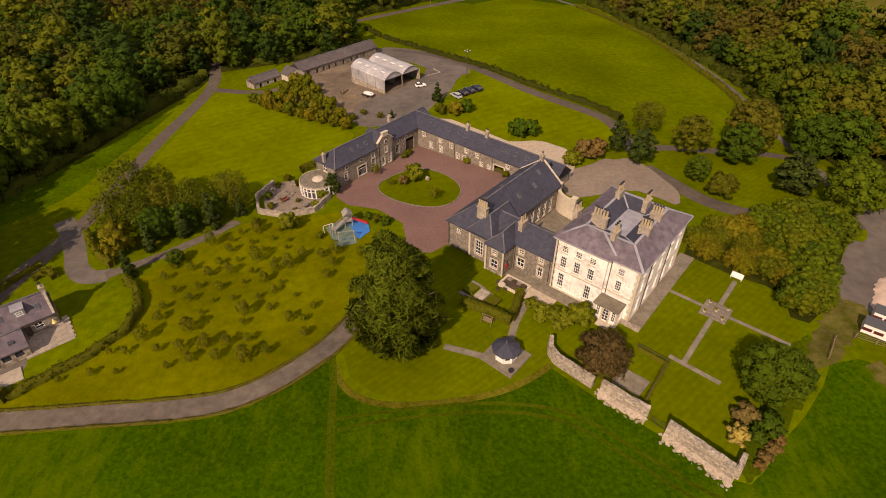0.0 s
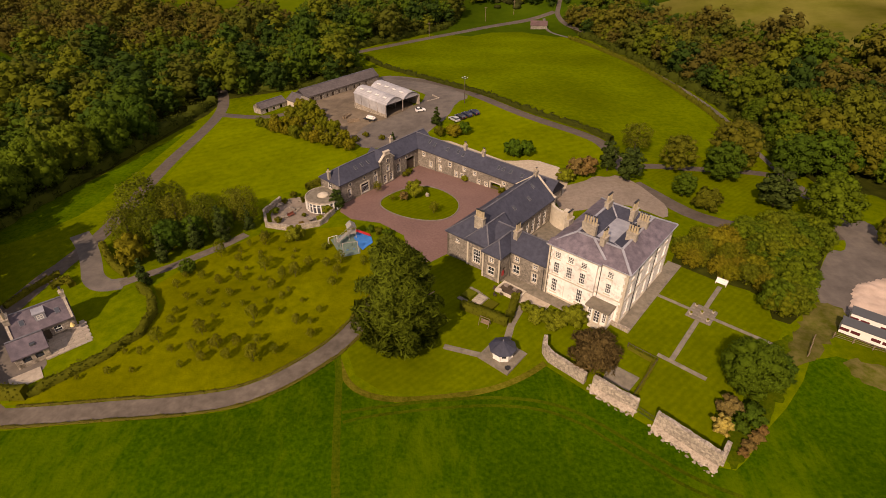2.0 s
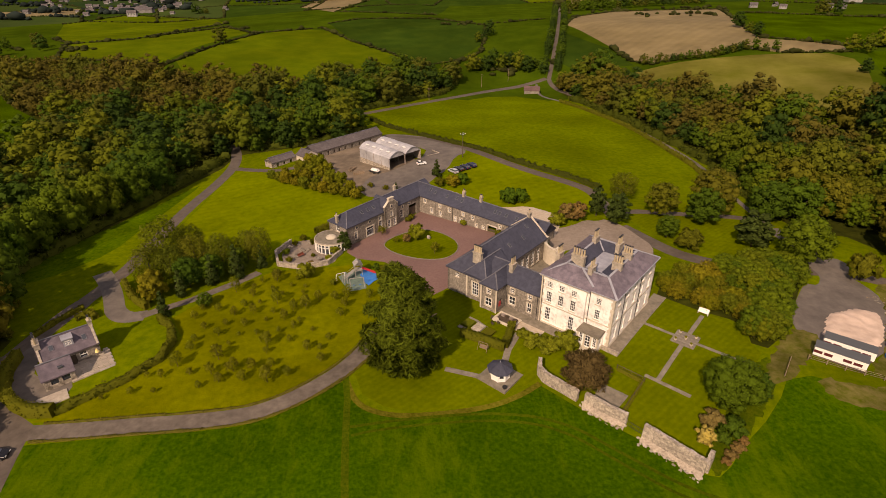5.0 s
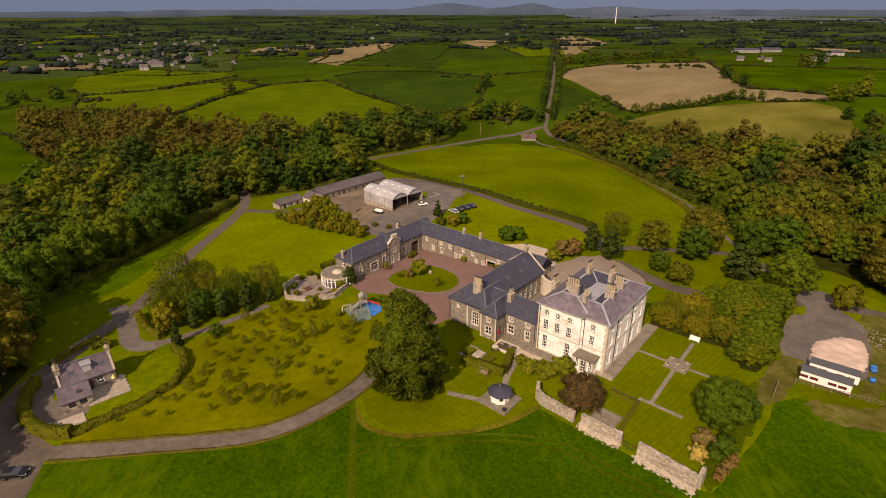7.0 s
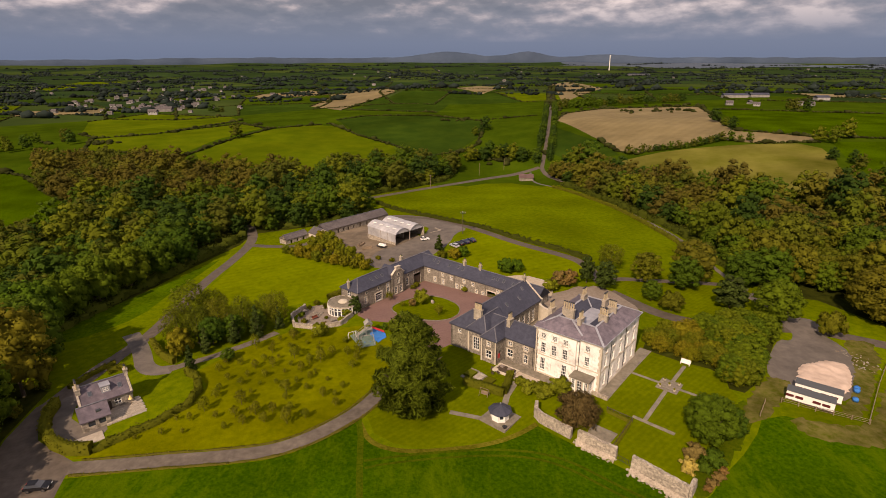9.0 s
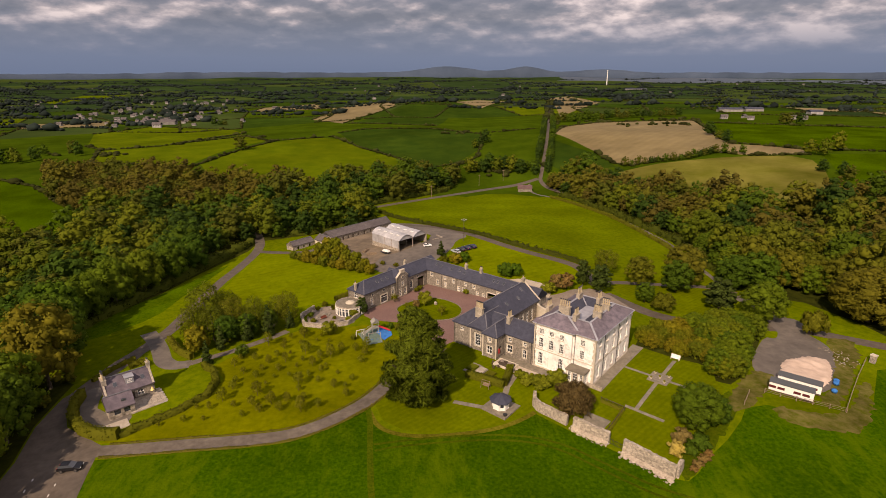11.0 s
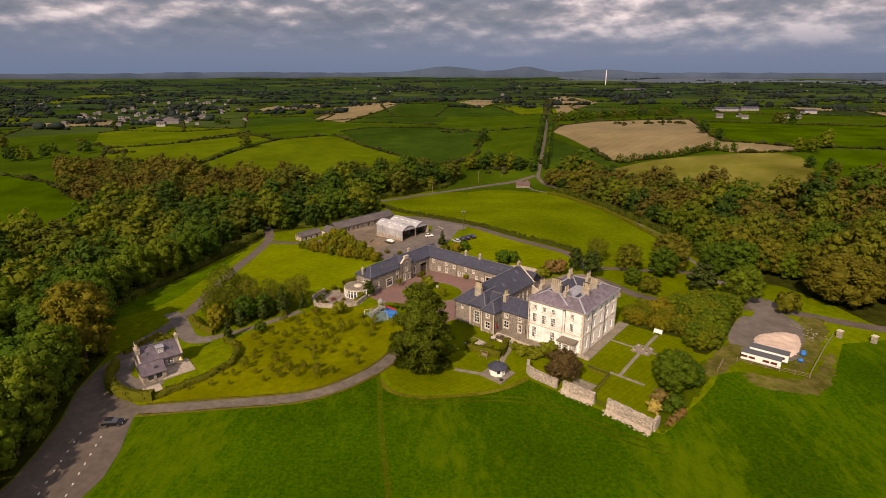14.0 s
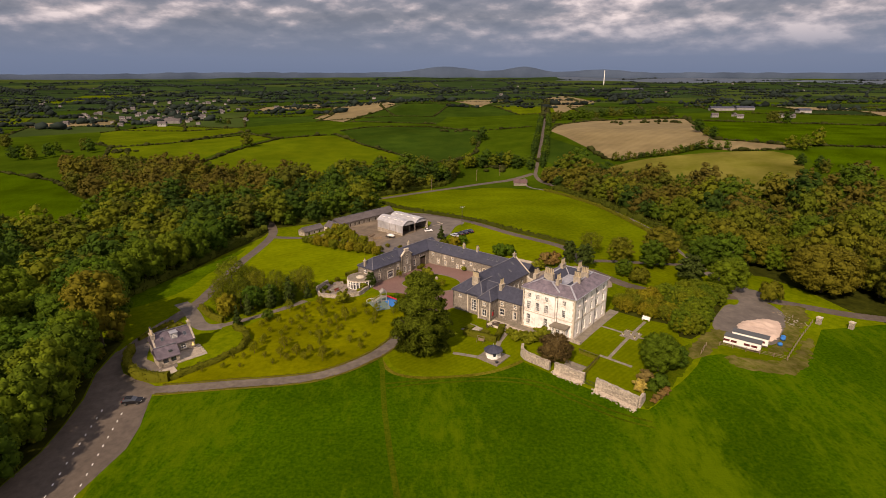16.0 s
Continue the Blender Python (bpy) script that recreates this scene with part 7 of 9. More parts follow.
pole = thing("yard_light_pole", "tall dark pole with floodlights at the yard's edge", "lamp post", pose(8.6, 239.6, gz(8.6, 239.6)))
part("pole", rod(bmesh.new(), (0, 0, -0.5), (0, 0, 9.2), 0.13, 0.09, 8), M["bark"], pole)
part("crossarm", boxes((-0.9, -0.06, 8.4, 0.9, 0.06, 8.55), (-0.06, -0.9, 8.7, 0.06, 0.9, 8.85)), M["black"], pole)
for x, y in ((-0.85, 0), (0.85, 0), (0, -0.85), (0, 0.85)):
    lamp_ = part("floodlight", boxes((x - 0.2, y - 0.16, 8.86, x + 0.2, y + 0.16, 9.1)), M["black"], pole)
    part("lens", boxes((x - 0.16, y - 0.18, 8.88, x + 0.16, y - 0.161, 9.08)), M["lamp"], lamp_)
for x, y, h in ((27, 434, 9), (47, 450, 9), (-8, 382, 8)):
    tp = thing("telegraph_pole", "grey timber telegraph pole by the public road", "pole", pose(x, y, gz(x, y)), "telegraph poles")
    part("pole", rod(bmesh.new(), (0, 0, -0.5), (0, 0, h), 0.14, 0.1, 6), M["wood"], tp)
    part("crossarm", boxes((-0.8, -0.06, h - 0.6, 0.8, 0.06, h - 0.45)), M["wood"], tp)


def cabin(m, label):
    """A static caravan: pale ribbed body, dark flat roof, strip windows."""
    ob = thing("static_caravan", label, "caravan", m, "static caravans")
    part("body", boxes((-4.6, -1.35, 0.45, 4.6, 1.35, 2.45)), M["white"], ob)
    part("roof", boxes((-4.7, -1.45, 2.45, 4.7, 1.45, 2.58)), plain("grey felt", (0.07, 0.075, 0.08), 0.8), ob)
    part("skirt", boxes((-4.5, -1.25, 0, 4.5, 1.25, 0.45)), M["darkwood"], ob)
    for x in (-3.9, -2.1, 1.2, 3.0):
        part("window", boxes((x - 0.7, -1.38, 1.1, x + 0.8, -1.351, 1.75)), plain("dark red glass trim", (0.10, 0.02, 0.025), 0.2), ob)
    part("door", boxes((-0.5, -1.4, 0.5, 0.5, -1.351, 2.4)), M["white"], ob)
    part("end_window", boxes((4.601, -0.8, 1.2, 4.63, 0.8, 1.9)), M["skylight"], ob)
    return ob


cabin(pose(75.4, 124.2, gz(75.4, 124.2), 0, 0, -37) @ Matrix.Diagonal((0.9, 0.9, 0.9, 1)), "white static caravan with dark roof and red window trim")
cabin(pose(79.0, 127.2, gz(79, 127.2), 0, 0, -37) @ Matrix.Diagonal((0.9, 0.9, 0.9, 1)), "white static caravan behind the first, dark flat roof")
heap = bmesh.new()
bmesh.ops.create_grid(heap, x_segments=40, y_segments=40, size=1.0)
sand_ring = np.array(rounded([(76.5, 131.4), (80, 135.5), (83.2, 140.4), (86.4, 141.2), (90.6, 143.2), (95.4, 142), (94.2, 138), (90.5, 133), (87.3, 129.4), (83, 127.4), (79, 128.6)], 1))
sand_edge = np.array(dense([tuple(q) for q in sand_ring], 0.8))
for v in heap.verts:
    x, y = 86 + v.co.x * 11, 135.2 + v.co.y * 9.5
    near_edge = np.hypot(*(sand_edge - (x, y)).T).min() if inside(np.array([(x, y)]), sand_ring)[0] else -1.0
    rough_edge = near_edge + 0.5 * noise.noise((x * 0.9, y * 0.9, 0))
    h = 0.55 * min(1.0, max(0.0, rough_edge) / 1.2) + 0.35 * noise.noise((x * 0.45, y * 0.45, 0)) * min(1.0, max(0.0, rough_edge))
    v.co = (x, y, gz(x, y) + h - (0.25 if rough_edge <= 0 else 0.0))
part("sand", heap, M["sand"], thing("sand_heap", "broad low heap of pink sand in the yard", "sand heap", pose(0, 0, 0)), smooth=True)
for i in range(52):
    x, y = 98.6 + wrng.uniform(-1.5, 4.5), 142.5 + wrng.uniform(-4, 6)
    s = wrng.uniform(0.10, 0.24)
    c = boxes((-s, -s * 0.6, -s * 0.4, s, s * 0.6, s * 0.4))
    for v in c.verts:
        v.co += Vector([wrng.uniform(-0.25, 0.25) * s for _ in range(3)])
    tagged(new("rubble_block", finish(c, "rubble_block", (M["rubble2"], M["rubble"], M["wood"], M["rubble"])[i % 4])), "broken block in the builder's rubble", "rubble", "yard rubble").matrix_world = pose(x, y, gz(x, y) + s * 0.25, 0, 0, wrng.uniform(0, 180))
for x, y in ((86.3, 126.2), (89.2, 129.8), (90.0, 130.9)):
    bag = boxes((-0.5, -0.5, 0, 0.5, 0.5, 0.9))
    bmesh.ops.bevel(bag, geom=bag.edges[:], offset=0.15, segments=2, affect="EDGES")
    tagged(new("bulk_bag", finish(bag, "bulk_bag", M["blue"], True)), "blue builder's bulk bag", "bag", "bulk bags").matrix_world = pose(x, y, gz(x, y), 0, 0, wrng.uniform(0, 90))
for x, y in ((106.5, 141.6), (114.0, 139.0)):
    gp = thing("gate_pillar", "square pale stone gate pillar", "pillar", pose(x, y, gz(x, y), 0, 0, 30), "gate pillars")
    part("shaft", boxes((-0.55, -0.55, -0.4, 0.55, 0.55, 1.9)), M["rubble2"], gp)
    part("cap", boxes((-0.68, -0.68, 1.9, 0.68, 0.68, 2.1)), M["stonetrim"], gp)


def post_fence(line, label, step=2.4, height=1.15, group="field fences", wood="wood"):
    line = along(line, step)
    ob = thing("post_fence", label, "fence", pose(*line[0], 0), group)
    o = line[0]
    for x, y in line:
        part("post", boxes((x - o[0] - 0.06, y - o[1] - 0.06, gz(x, y) - 0.3, x - o[0] + 0.06, y - o[1] + 0.06, gz(x, y) + height)), M[wood], ob)
    for a, b in zip(line, line[1:]):
        r = bmesh.new()
        for z in (0.35, 0.72, height - 0.08):
            bar(r, (a[0] - o[0], a[1] - o[1], gz(*a) + z), (b[0] - o[0], b[1] - o[1], gz(*b) + z), 0.03, 0.05)
        part("rail", r, M[wood], ob)


post_fence([(66.1, 123.8), (63.1, 119.9)], "short timber rail fence by the garden corner")
post_fence([(69.8, 124.4), (75, 121.6), (83.6, 118.4)], "timber rail fence in front of the caravans")
post_fence([(83.6, 118.6), (90, 125.8), (97, 133.6), (105, 142)], "timber rail fence beside the yard")
dash_me = finish(boxes((-0.07, -0.32, 0.0, 0.07, 0.32, 0.02)), "road_marking", M["white"])
for (x0, y0), (x1, y1) in (((-67.9, 99.5), (-62.4, 73.5)), ((-73.0, 101.0), (-67.6, 73.5))):
    for i in range(11):
        x, y = x0 + (x1 - x0) * i / 10, y0 + (y1 - y0) * i / 10
        tagged(new("road_marking", dash_me), "worn white dash painted on the road", "road marking", "road dashes").matrix_world = pose(x, y, gz(x, y) + 0.02, 0, 0, 12)

# ---------------------------------------------------------------- trees, hedges, shrubs
def ball(detail=1):
    b = bmesh.new()
    bmesh.ops.create_icosphere(b, subdivisions=detail, radius=1.0)
    v, f = np.array([tuple(q.co) for q in b.verts]), [[q.index for q in p.verts] for p in b.faces]
    b.free()
    return v, f


BALL1, BALL2 = ball(1), ball(2)


def clumps(rng, centres, radii, n, leaf, squash=0.85, droop=0.0, core=0.8, low=-0.55, spread=0.8, detail=BALL1, slim=0.62, reach=1.1):
    """Points and faces of a crown: leaf sprays scattered over lobes, with a rough core inside each lobe."""
    centres, radii = np.asarray(centres, float), np.asarray(radii, float)
    pick = rng.choice(len(radii), n * 4, p=radii ** 2 / (radii ** 2).sum())
    d = rng.normal(size=(n * 4, 3))
    d /= np.linalg.norm(d, axis=1)[:, None]
    ok = d[:, 2] > low
    pick, d = pick[ok], d[ok]
    p = centres[pick] + d * (radii[pick] * rng.uniform(0.82, reach, len(pick)))[:, None] * (1, 1, squash)
    buried = np.zeros(len(p), bool)
    for c, r in zip(centres, radii):
        buried |= (((p - c) / (r, r, r * squash)) ** 2).sum(1) < 0.62
    p, d = p[~buried][:n], d[~buried][:n]
    out = p - (centres * (radii ** 2)[:, None]).sum(0) / (radii ** 2).sum()
    out = 0.42 * d + 0.58 * out / np.linalg.norm(out, axis=1)[:, None]
    out /= np.linalg.norm(out, axis=1)[:, None]
    nrm = out + spread * rng.normal(size=d.shape)
    nrm[:, 2] += 0.25
    nrm *= np.where((nrm * out).sum(1) < 0, -1.0, 1.0)[:, None]
    nrm /= np.linalg.norm(nrm, axis=1)[:, None]
    t = np.cross(nrm, rng.normal(size=nrm.shape))
    t /= np.linalg.norm(t, axis=1)[:, None]
    b = np.cross(nrm, t)
    s = (leaf * rng.uniform(0.55, 1.35, len(p)))[:, None]
    t, b = t * s, b * s * slim
    tip = np.zeros_like(p)
    tip[:, 2] = -droop * s[:, 0]
    quads = np.stack([p - t, p - b * 0.9, p + t + tip, p + b], 1).reshape(-1, 3)
    soft_n = out * 0.62 + nrm * 0.38
    verts, normals = [quads], [np.repeat(soft_n / np.linalg.norm(soft_n, axis=1)[:, None], 4, axis=0)]
    faces = np.arange(len(quads)).reshape(-1, 4).tolist()
    at = len(quads)
    bv, bf = detail
    for c, r in zip(centres, radii):
        verts.append(c + bv * (r * core, r * core, r * core * squash) * (1 + rng.uniform(-0.22, 0.22, (len(bv), 1))))
        normals.append(bv)
        faces += [[i + at for i in f] for f in bf]
        at += len(bv)
    return np.vstack(verts), faces, np.vstack(normals)


def crown_lobes(rng, R, H, base, n, kind):
    """Lobes that make up a crown of radius R between base and H."""
    c, r = [], []
    mid, half = (base + H) / 2, (H - base) / 2
    if kind == "round":
        for f, k in ((0.30, 0.66), (0.62, 0.60)):
            c.append((0, 0, base + f * (H - base))), r.append(min(R, half) * k)
        for i in range(n):
            e = -0.85 + 1.85 * (i + rng.uniform(0.1, 0.9)) / n
            a = i * 2.4 + rng.uniform(-0.5, 0.5)
            k = math.sqrt(max(0.03, 1 - e * e)) if e > 0 else 1 - 0.3 * e * e
            rad = R * rng.uniform(0.15, 0.30)
            k *= rng.uniform(0.84, 1.05)
            c.append((math.cos(a) * k * (R - rad * 0.8), math.sin(a) * k * (R - rad * 0.8), mid + e * (half - rad * 0.75)))
            r.append(rad)
    elif kind == "cone":
        for i in range(n):
            f = (i + 0.5) / n
            a = i * 2.4
            w = R * (1 - f) ** 0.75
            c.append((math.cos(a) * w * 0.5, math.sin(a) * w * 0.5, base + f * (H - base)))
            r.append(max(0.3, w * rng.uniform(0.5, 0.72)))
    elif kind == "tiers":
        for i in range(n):
            f = (i + 0.5) / n
            a = i * 2.4 + rng.uniform(-0.4, 0.4)
            w = R * (1.0 - 0.60 * f ** 1.3) * (0.8 if f < 0.08 else 1.0) * rng.uniform(0.6, 1.25)
            rad = R * rng.uniform(0.11, 0.22)
            c.append((math.cos(a) * (w - rad), math.sin(a) * (w - rad), base + f * (H - base - rad * 0.5)))
            r.append(rad)
        for f, k in ((0.15, 0.42), (0.4, 0.36), (0.62, 0.28), (0.82, 0.2)):
            c.append((0, 0, base + f * (H - base))), r.append(R * k)
    return c, r


def mesh_of(name, verts, faces, material, normals=None):
    me = bpy.data.meshes.new(name)
    me.from_pydata(verts.tolist() if isinstance(verts, np.ndarray) else verts, [], faces)
    me.materials.append(material)
    me.polygons.foreach_set("use_smooth", [True] * len(me.polygons))
    if normals is not None:
        me.normals_split_custom_set_from_vertices(normals.tolist())
    return me


def trunk_mesh(rng, H, base, r):
    bm = bmesh.new()
    rod(bm, (0, 0, -0.6), (0, 0, base + 0.25 * (H - base)), r, r * 0.6, 8)
    rod(bm, (0, 0, base + 0.24 * (H - base)), (rng.uniform(-0.3, 0.3), rng.uniform(-0.3, 0.3), base + 0.75 * (H - base)), r * 0.6, r * 0.2, 6)
    for i in range(5):
        a, z = rng.uniform(0, 6.28), base * 0.8 + rng.uniform(0, 0.35) * (H - base)
        n = rng.uniform(0.3, 0.5) * (H - base)
        rod(bm, (0, 0, z), (math.cos(a) * n * 0.7, math.sin(a) * n * 0.7, z + n * 0.7), r * 0.4, r * 0.12, 5)
    return bm


PLANTS = {}


def plant(key, seed, R, H, base, n_lobes, kind, leaves, leaf, material, trunk_r=0.22, **kw):
    """Meshes of one kind of tree or shrub, kept for all of that kind."""
    rng = np.random.default_rng(seed)
    c, r = crown_lobes(rng, R, H, base, n_lobes, kind)
    v, f, nn = clumps(rng, c, r, leaves, leaf, **kw)
    crown = mesh_of("crown", v, f, material, nn)
    tr = finish(trunk_mesh(rng, H, base, trunk_r), "trunk", M["bark"])
    PLANTS[key] = crown, tr, H


def set_plant(key, name, x, y, scale, label, category, group="", turn=None, tall=1.0, sink=0.0):
    crown, tr, H = PLANTS[key]
    turn = (x * 37.3 + y * 17.9) % 360 if turn is None else turn
    ob = thing(name, label, category, pose(x, y, gz(x, y) - sink, 0, 0, turn) @ Matrix.Diagonal((scale, scale, scale * tall, 1)), group)
    part("trunk", tr, None, ob)
    part("crown", crown, None, ob)
    return ob


for i in range(5):
    plant(("broad", i), 20 + i, 4.7 + 0.25 * (i % 3), 11.0, 0.5, 46, "round", 1800, 0.26, M["leaf"], 0.28, spread=0.58, core=0.74)
for i in range(3):
    plant(("wood", i), 40 + i, 4.7 + 0.2 * i, 11.4, 0.5, 46, "round", 1800, 0.26, M["leaf2"], 0.28, spread=0.58, core=0.74)
for i in range(3):
    plant(("lush", i), 90 + i, 4.6 + 0.2 * i, 9.6, 0.3, 46, "round", 1800, 0.26, M["lush"], 0.25, spread=0.58, core=0.74)
for i in range(3):
    plant(("open", i), 120 + i, 4.6, 11.5, 1.2, 40, "round", 2600, 0.23, M["oliveleaf"], 0.24, spread=0.8, core=0.3, reach=1.4)
for i in range(2):
    plant(("willow", i), 130 + i, 2.8, 4.8, 0.1, 34, "round", 1700, 0.27, M["beltleaf"], 0.14, spread=0.7, core=0.6, slim=0.22, droop=-0.5, reach=1.25)
plant("hero", 95, 4.8, 10.6, 0.4, 64, "round", 7000, 0.2, M["lush"], 0.28, spread=0.5, core=0.74)
plant("oak", 96, 5.2, 9.6, 0.3, 70, "round", 7000, 0.2, M["leaf2"], 0.3, spread=0.5, core=0.74)
plant("copper", 51, 4.2, 7.2, 0.6, 34, "round", 5200, 0.42, M["copper"], 0.25, spread=1.3, core=0.55, slim=0.2, reach=1.3)
plant("lime", 52, 2.6, 4.2, 0.4, 14, "round", 1100, 0.3, M["lime"], 0.12)
plant("gold", 53, 1.5, 3.0, 0.3, 12, "round", 600, 0.24, M["gold"], 0.1)
plant("yew", 54, 2.7, 7.2, 0.1, 24, "round", 1300, 0.3, M["conifer"], 0.2)
plant("shrub", 55, 2.2, 3.2, 0.2, 14, "round", 900, 0.3, M["hedge"], 0.1)
plant("shrub2", 56, 2.2, 3.0, 0.2, 14, "round", 900, 0.3, M["leaf"], 0.1)
plant("belt", 81, 2.7, 4.6, 0.1, 22, "round", 1500, 0.24, M["beltleaf"], 0.12, spread=0.6)
plant("belt2", 82, 2.5, 4.0, 0.1, 20, "round", 1400, 0.24, M["beltleaf"], 0.12, spread=0.6)
plant("pink", 57, 2.2, 3.6, 0.3, 14, "round", 900, 0.3, M["pinkleaf"], 0.1)
plant("spire", 58, 1.6, 7.5, 0.3, 14, "cone", 900, 0.3, M["conifer"], 0.14)
for i in range(4):
    plant(("apple", i), 60 + i, 1.3, 2.9, 0.6, 11, "round", 460, 0.22, M["apple"], 0.06, core=0.16, spread=0.9, slim=0.28, droop=-0.6, reach=1.5)
plant("cedar", 70, 7.6, 20.6, 0.6, 120, "tiers", 24000, 0.6, M["cedar"], 0.6, squash=0.62, droop=-0.3, spread=1.0, core=0.52, slim=0.22, reach=1.4)

# trees that stand alone
set_plant("cedar", "cypress_tree", -5.2, 123.6, 1.0, "huge dark green spreading cypress on the lawn", "tree", turn=20)
set_plant("copper", "copper_beech", 26.9, 118.2, 1.0, "brown copper-leaved tree by the garden wall", "tree")
set_plant("hero", "garden_tree", 50.4, 113.8, 1.0, "broad green tree at the garden's corner", "tree", tall=0.9)
set_plant("shrub2", "garden_shrub", 48.6, 108.0, 1.0, "low green shrub under the garden tree", "shrub")
set_plant("shrub2", "garden_shrub", 46.2, 106.4, 0.7, "low green shrub by the wall's end", "shrub")
set_plant(("broad", 1), "garden_tree", 54.6, 114.8, 0.62, "dark tree behind the garden tree", "tree", tall=0.9)
set_plant("pink", "browning_shrub", 45.8, 109.4, 0.9, "russet shrub under the garden tree", "shrub")
for x, y, k in ((46.6, 103.6, 0.5), (48.2, 104.8, 0.55), (45.4, 102.6, 0.4), (49.6, 106.2, 0.45)):
    set_plant("pink", "browning_shrub", x, y, k, "low russet scrub at the wall's end", "shrub", "wall end scrub", tall=0.6)
set_plant("gold", "golden_shrub", 43.4, 106.2, 1.1, "bright golden shrub by the wall end", "shrub")
set_plant("lime", "laurel_shrub", 25.2, 127.6, 1.0, "yellow green laurel beside the porch", "shrub")
for x, y, s in ((17.8, 131.0, 0.62), (19.4, 129.6, 0.66), (21.2, 128.6, 0.7), (23.0, 127.8, 0.75), (18.6, 128.2, 0.5), (21.6, 126.4, 0.5)):
    set_plant("lime", "laurel_shrub", x, y, s, "yellow green laurel in the front bed", "shrub", "front bed laurels", tall=0.8)
for key, x, y, s, tl, nm, lab in (
        ("yew", 45.7, 188.0, 0.92, 1.35, "yew_tree", "tall dark green yew beside the drive"), ("yew", 50.0, 183.0, 1.3, 0.98, "yew_tree", "broad dark green yew at the drive's bend"),
        (("open", 1), 57.0, 202.0, 0.95, 0.76, "drive_tree", "thin light green tree behind the yews"), (("wood", 0), 64.6, 189.6, 1.06, 0.84, "drive_tree", "rust tinged tree on the lawn"),
        (("broad", 0), 61.3, 175.0, 0.68, 0.84, "drive_tree", "low rounded green tree on the lawn edge"), ("shrub", 64.4, 167.8, 1.6, 1.1, "round_bush", "broad rounded bush on the lawn"),
        (("broad", 3), 74.6, 184.6, 1.15, 0.84, "drive_tree", "large dark green tree on the lawn"), (("wood", 1), 79.6, 191.0, 1.36, 0.92, "drive_tree", "large rust and gold tree behind the green one"),
        ("yew", 81.8, 170.4, 1.85, 0.74, "yew_tree", "broad dark yew by the east lawn"), (("lush", 1), 91.0, 163.8, 1.32, 0.86, "drive_tree", "bright green tree beside the side drive"),
        (("broad", 1), 95.0, 188.6, 1.3, 0.82, "drive_tree", "wide dark green tree at the end of the lawn"), ("oak", 122.4, 165.0, 2.1, 0.8, "spreading_oak", "huge olive gold spreading tree by the track"),
        ("shrub2", 21.6, 198.0, 1.35, 1.3, "round_bush", "dark green bush on the gravel edge"), ("shrub2", 25.0, 198.6, 1.2, 1.25, "round_bush", "green bush on the gravel edge"),
        ("pink", 36.4, 184.4, 1.2, 1.3, "browning_shrub", "russet and green shrub on the forecourt"), ("pink", 39.8, 185.0, 1.2, 1.25, "browning_shrub", "tall russet shrub on the forecourt"), ("lime", 33.4, 181.6, 1.0, 0.9, "laurel_shrub", "green shrub on the forecourt edge"),
        ("spire", -0.7, 222.0, 1.15, 0.7, "small_conifer", "small dark conifer at the yard"), ("belt", 4.6, 213.4, 0.95, 0.95, "yard_shrub", "green shrub by the yard"), ("shrub2", 7.8, 214.6, 1.1, 1.2, "yard_shrub", "large green shrub by the yard"),
        ("shrub", 0.4, 214.4, 0.9, 1.0, "yard_shrub", "dark shrub by the yard"), ("spire", -14.0, 213.0, 0.5, 0.7, "small_conifer", "small conifer behind the stable roof"),
        ("shrub2", -10.0, 212.6, 0.6, 0.5, "yard_shrub", "low shrub behind the stable roof"), ("shrub", 100.4, 155.4, 1.65, 1.3, "round_bush", "rounded bush beside the track"),
        (("apple", 1), -15.3, 180.8, 1.0, 1.0, "court_tree", "small tree on the oval lawn")):
    set_plant(key, nm, x, y, s, lab, "tree" if "tree" in nm or "conifer" in nm else "shrub", tall=tl)
# trees that close the east lawn against the wood
for i, (x, y, k, key) in enumerate(((103, 189, 1.35, ("broad", 2)), (100, 199, 1.25, ("broad", 3)), (108, 199, 1.4, ("wood", 0)), (101, 208, 1.2, ("broad", 4)), (106.5, 214, 1.3, ("broad", 1)), (103, 224, 1.1, ("broad", 2)), (106, 234, 1.2, ("wood", 2)), (112, 190, 1.4, ("wood", 1)), (98, 174, 1.0, ("lush", 2)), (119, 186, 1.2, ("lush", 0)))):
    set_plant(key, "edge_tree", x, y, k, "full leafy tree at the wood's edge", "tree", "wood edge trees", sink=0.5, tall=0.9)
# trees on the oval lawn
for u, v, s, key, lab in ((-46.5, 13.6, 0.95, "lime", "yellow green tree on the oval lawn"), (-47.6, 10.6, 0.6, "pink", "russet shrub on the oval lawn"), (-36.8, 9.6, 0.95, ("apple", 2), "thin young tree on the oval lawn"), (-49.6, 8.4, 0.6, ("apple", 0), "tiny sapling on the oval lawn")):
    set_plant(key, "court_tree", *uv(u, v), s, lab, "tree", tall=1.15)
for u, v, s, key in ((-29.5, 27.4, 0.5, "shrub"), (-41.6, 27.6, 0.42, "lime"), (-57.0, 21.0, 0.45, "shrub"), (-57.4, 23.0, 0.5, "shrub"), (-57.6, -2.6, 0.75, "yew"), (-58.0, -5.6, 0.6, "lime")):
    set_plant(key, "wall_shrub", *uv(u, v), s, "shrub trained against the stable wall", "shrub", "wall shrubs")

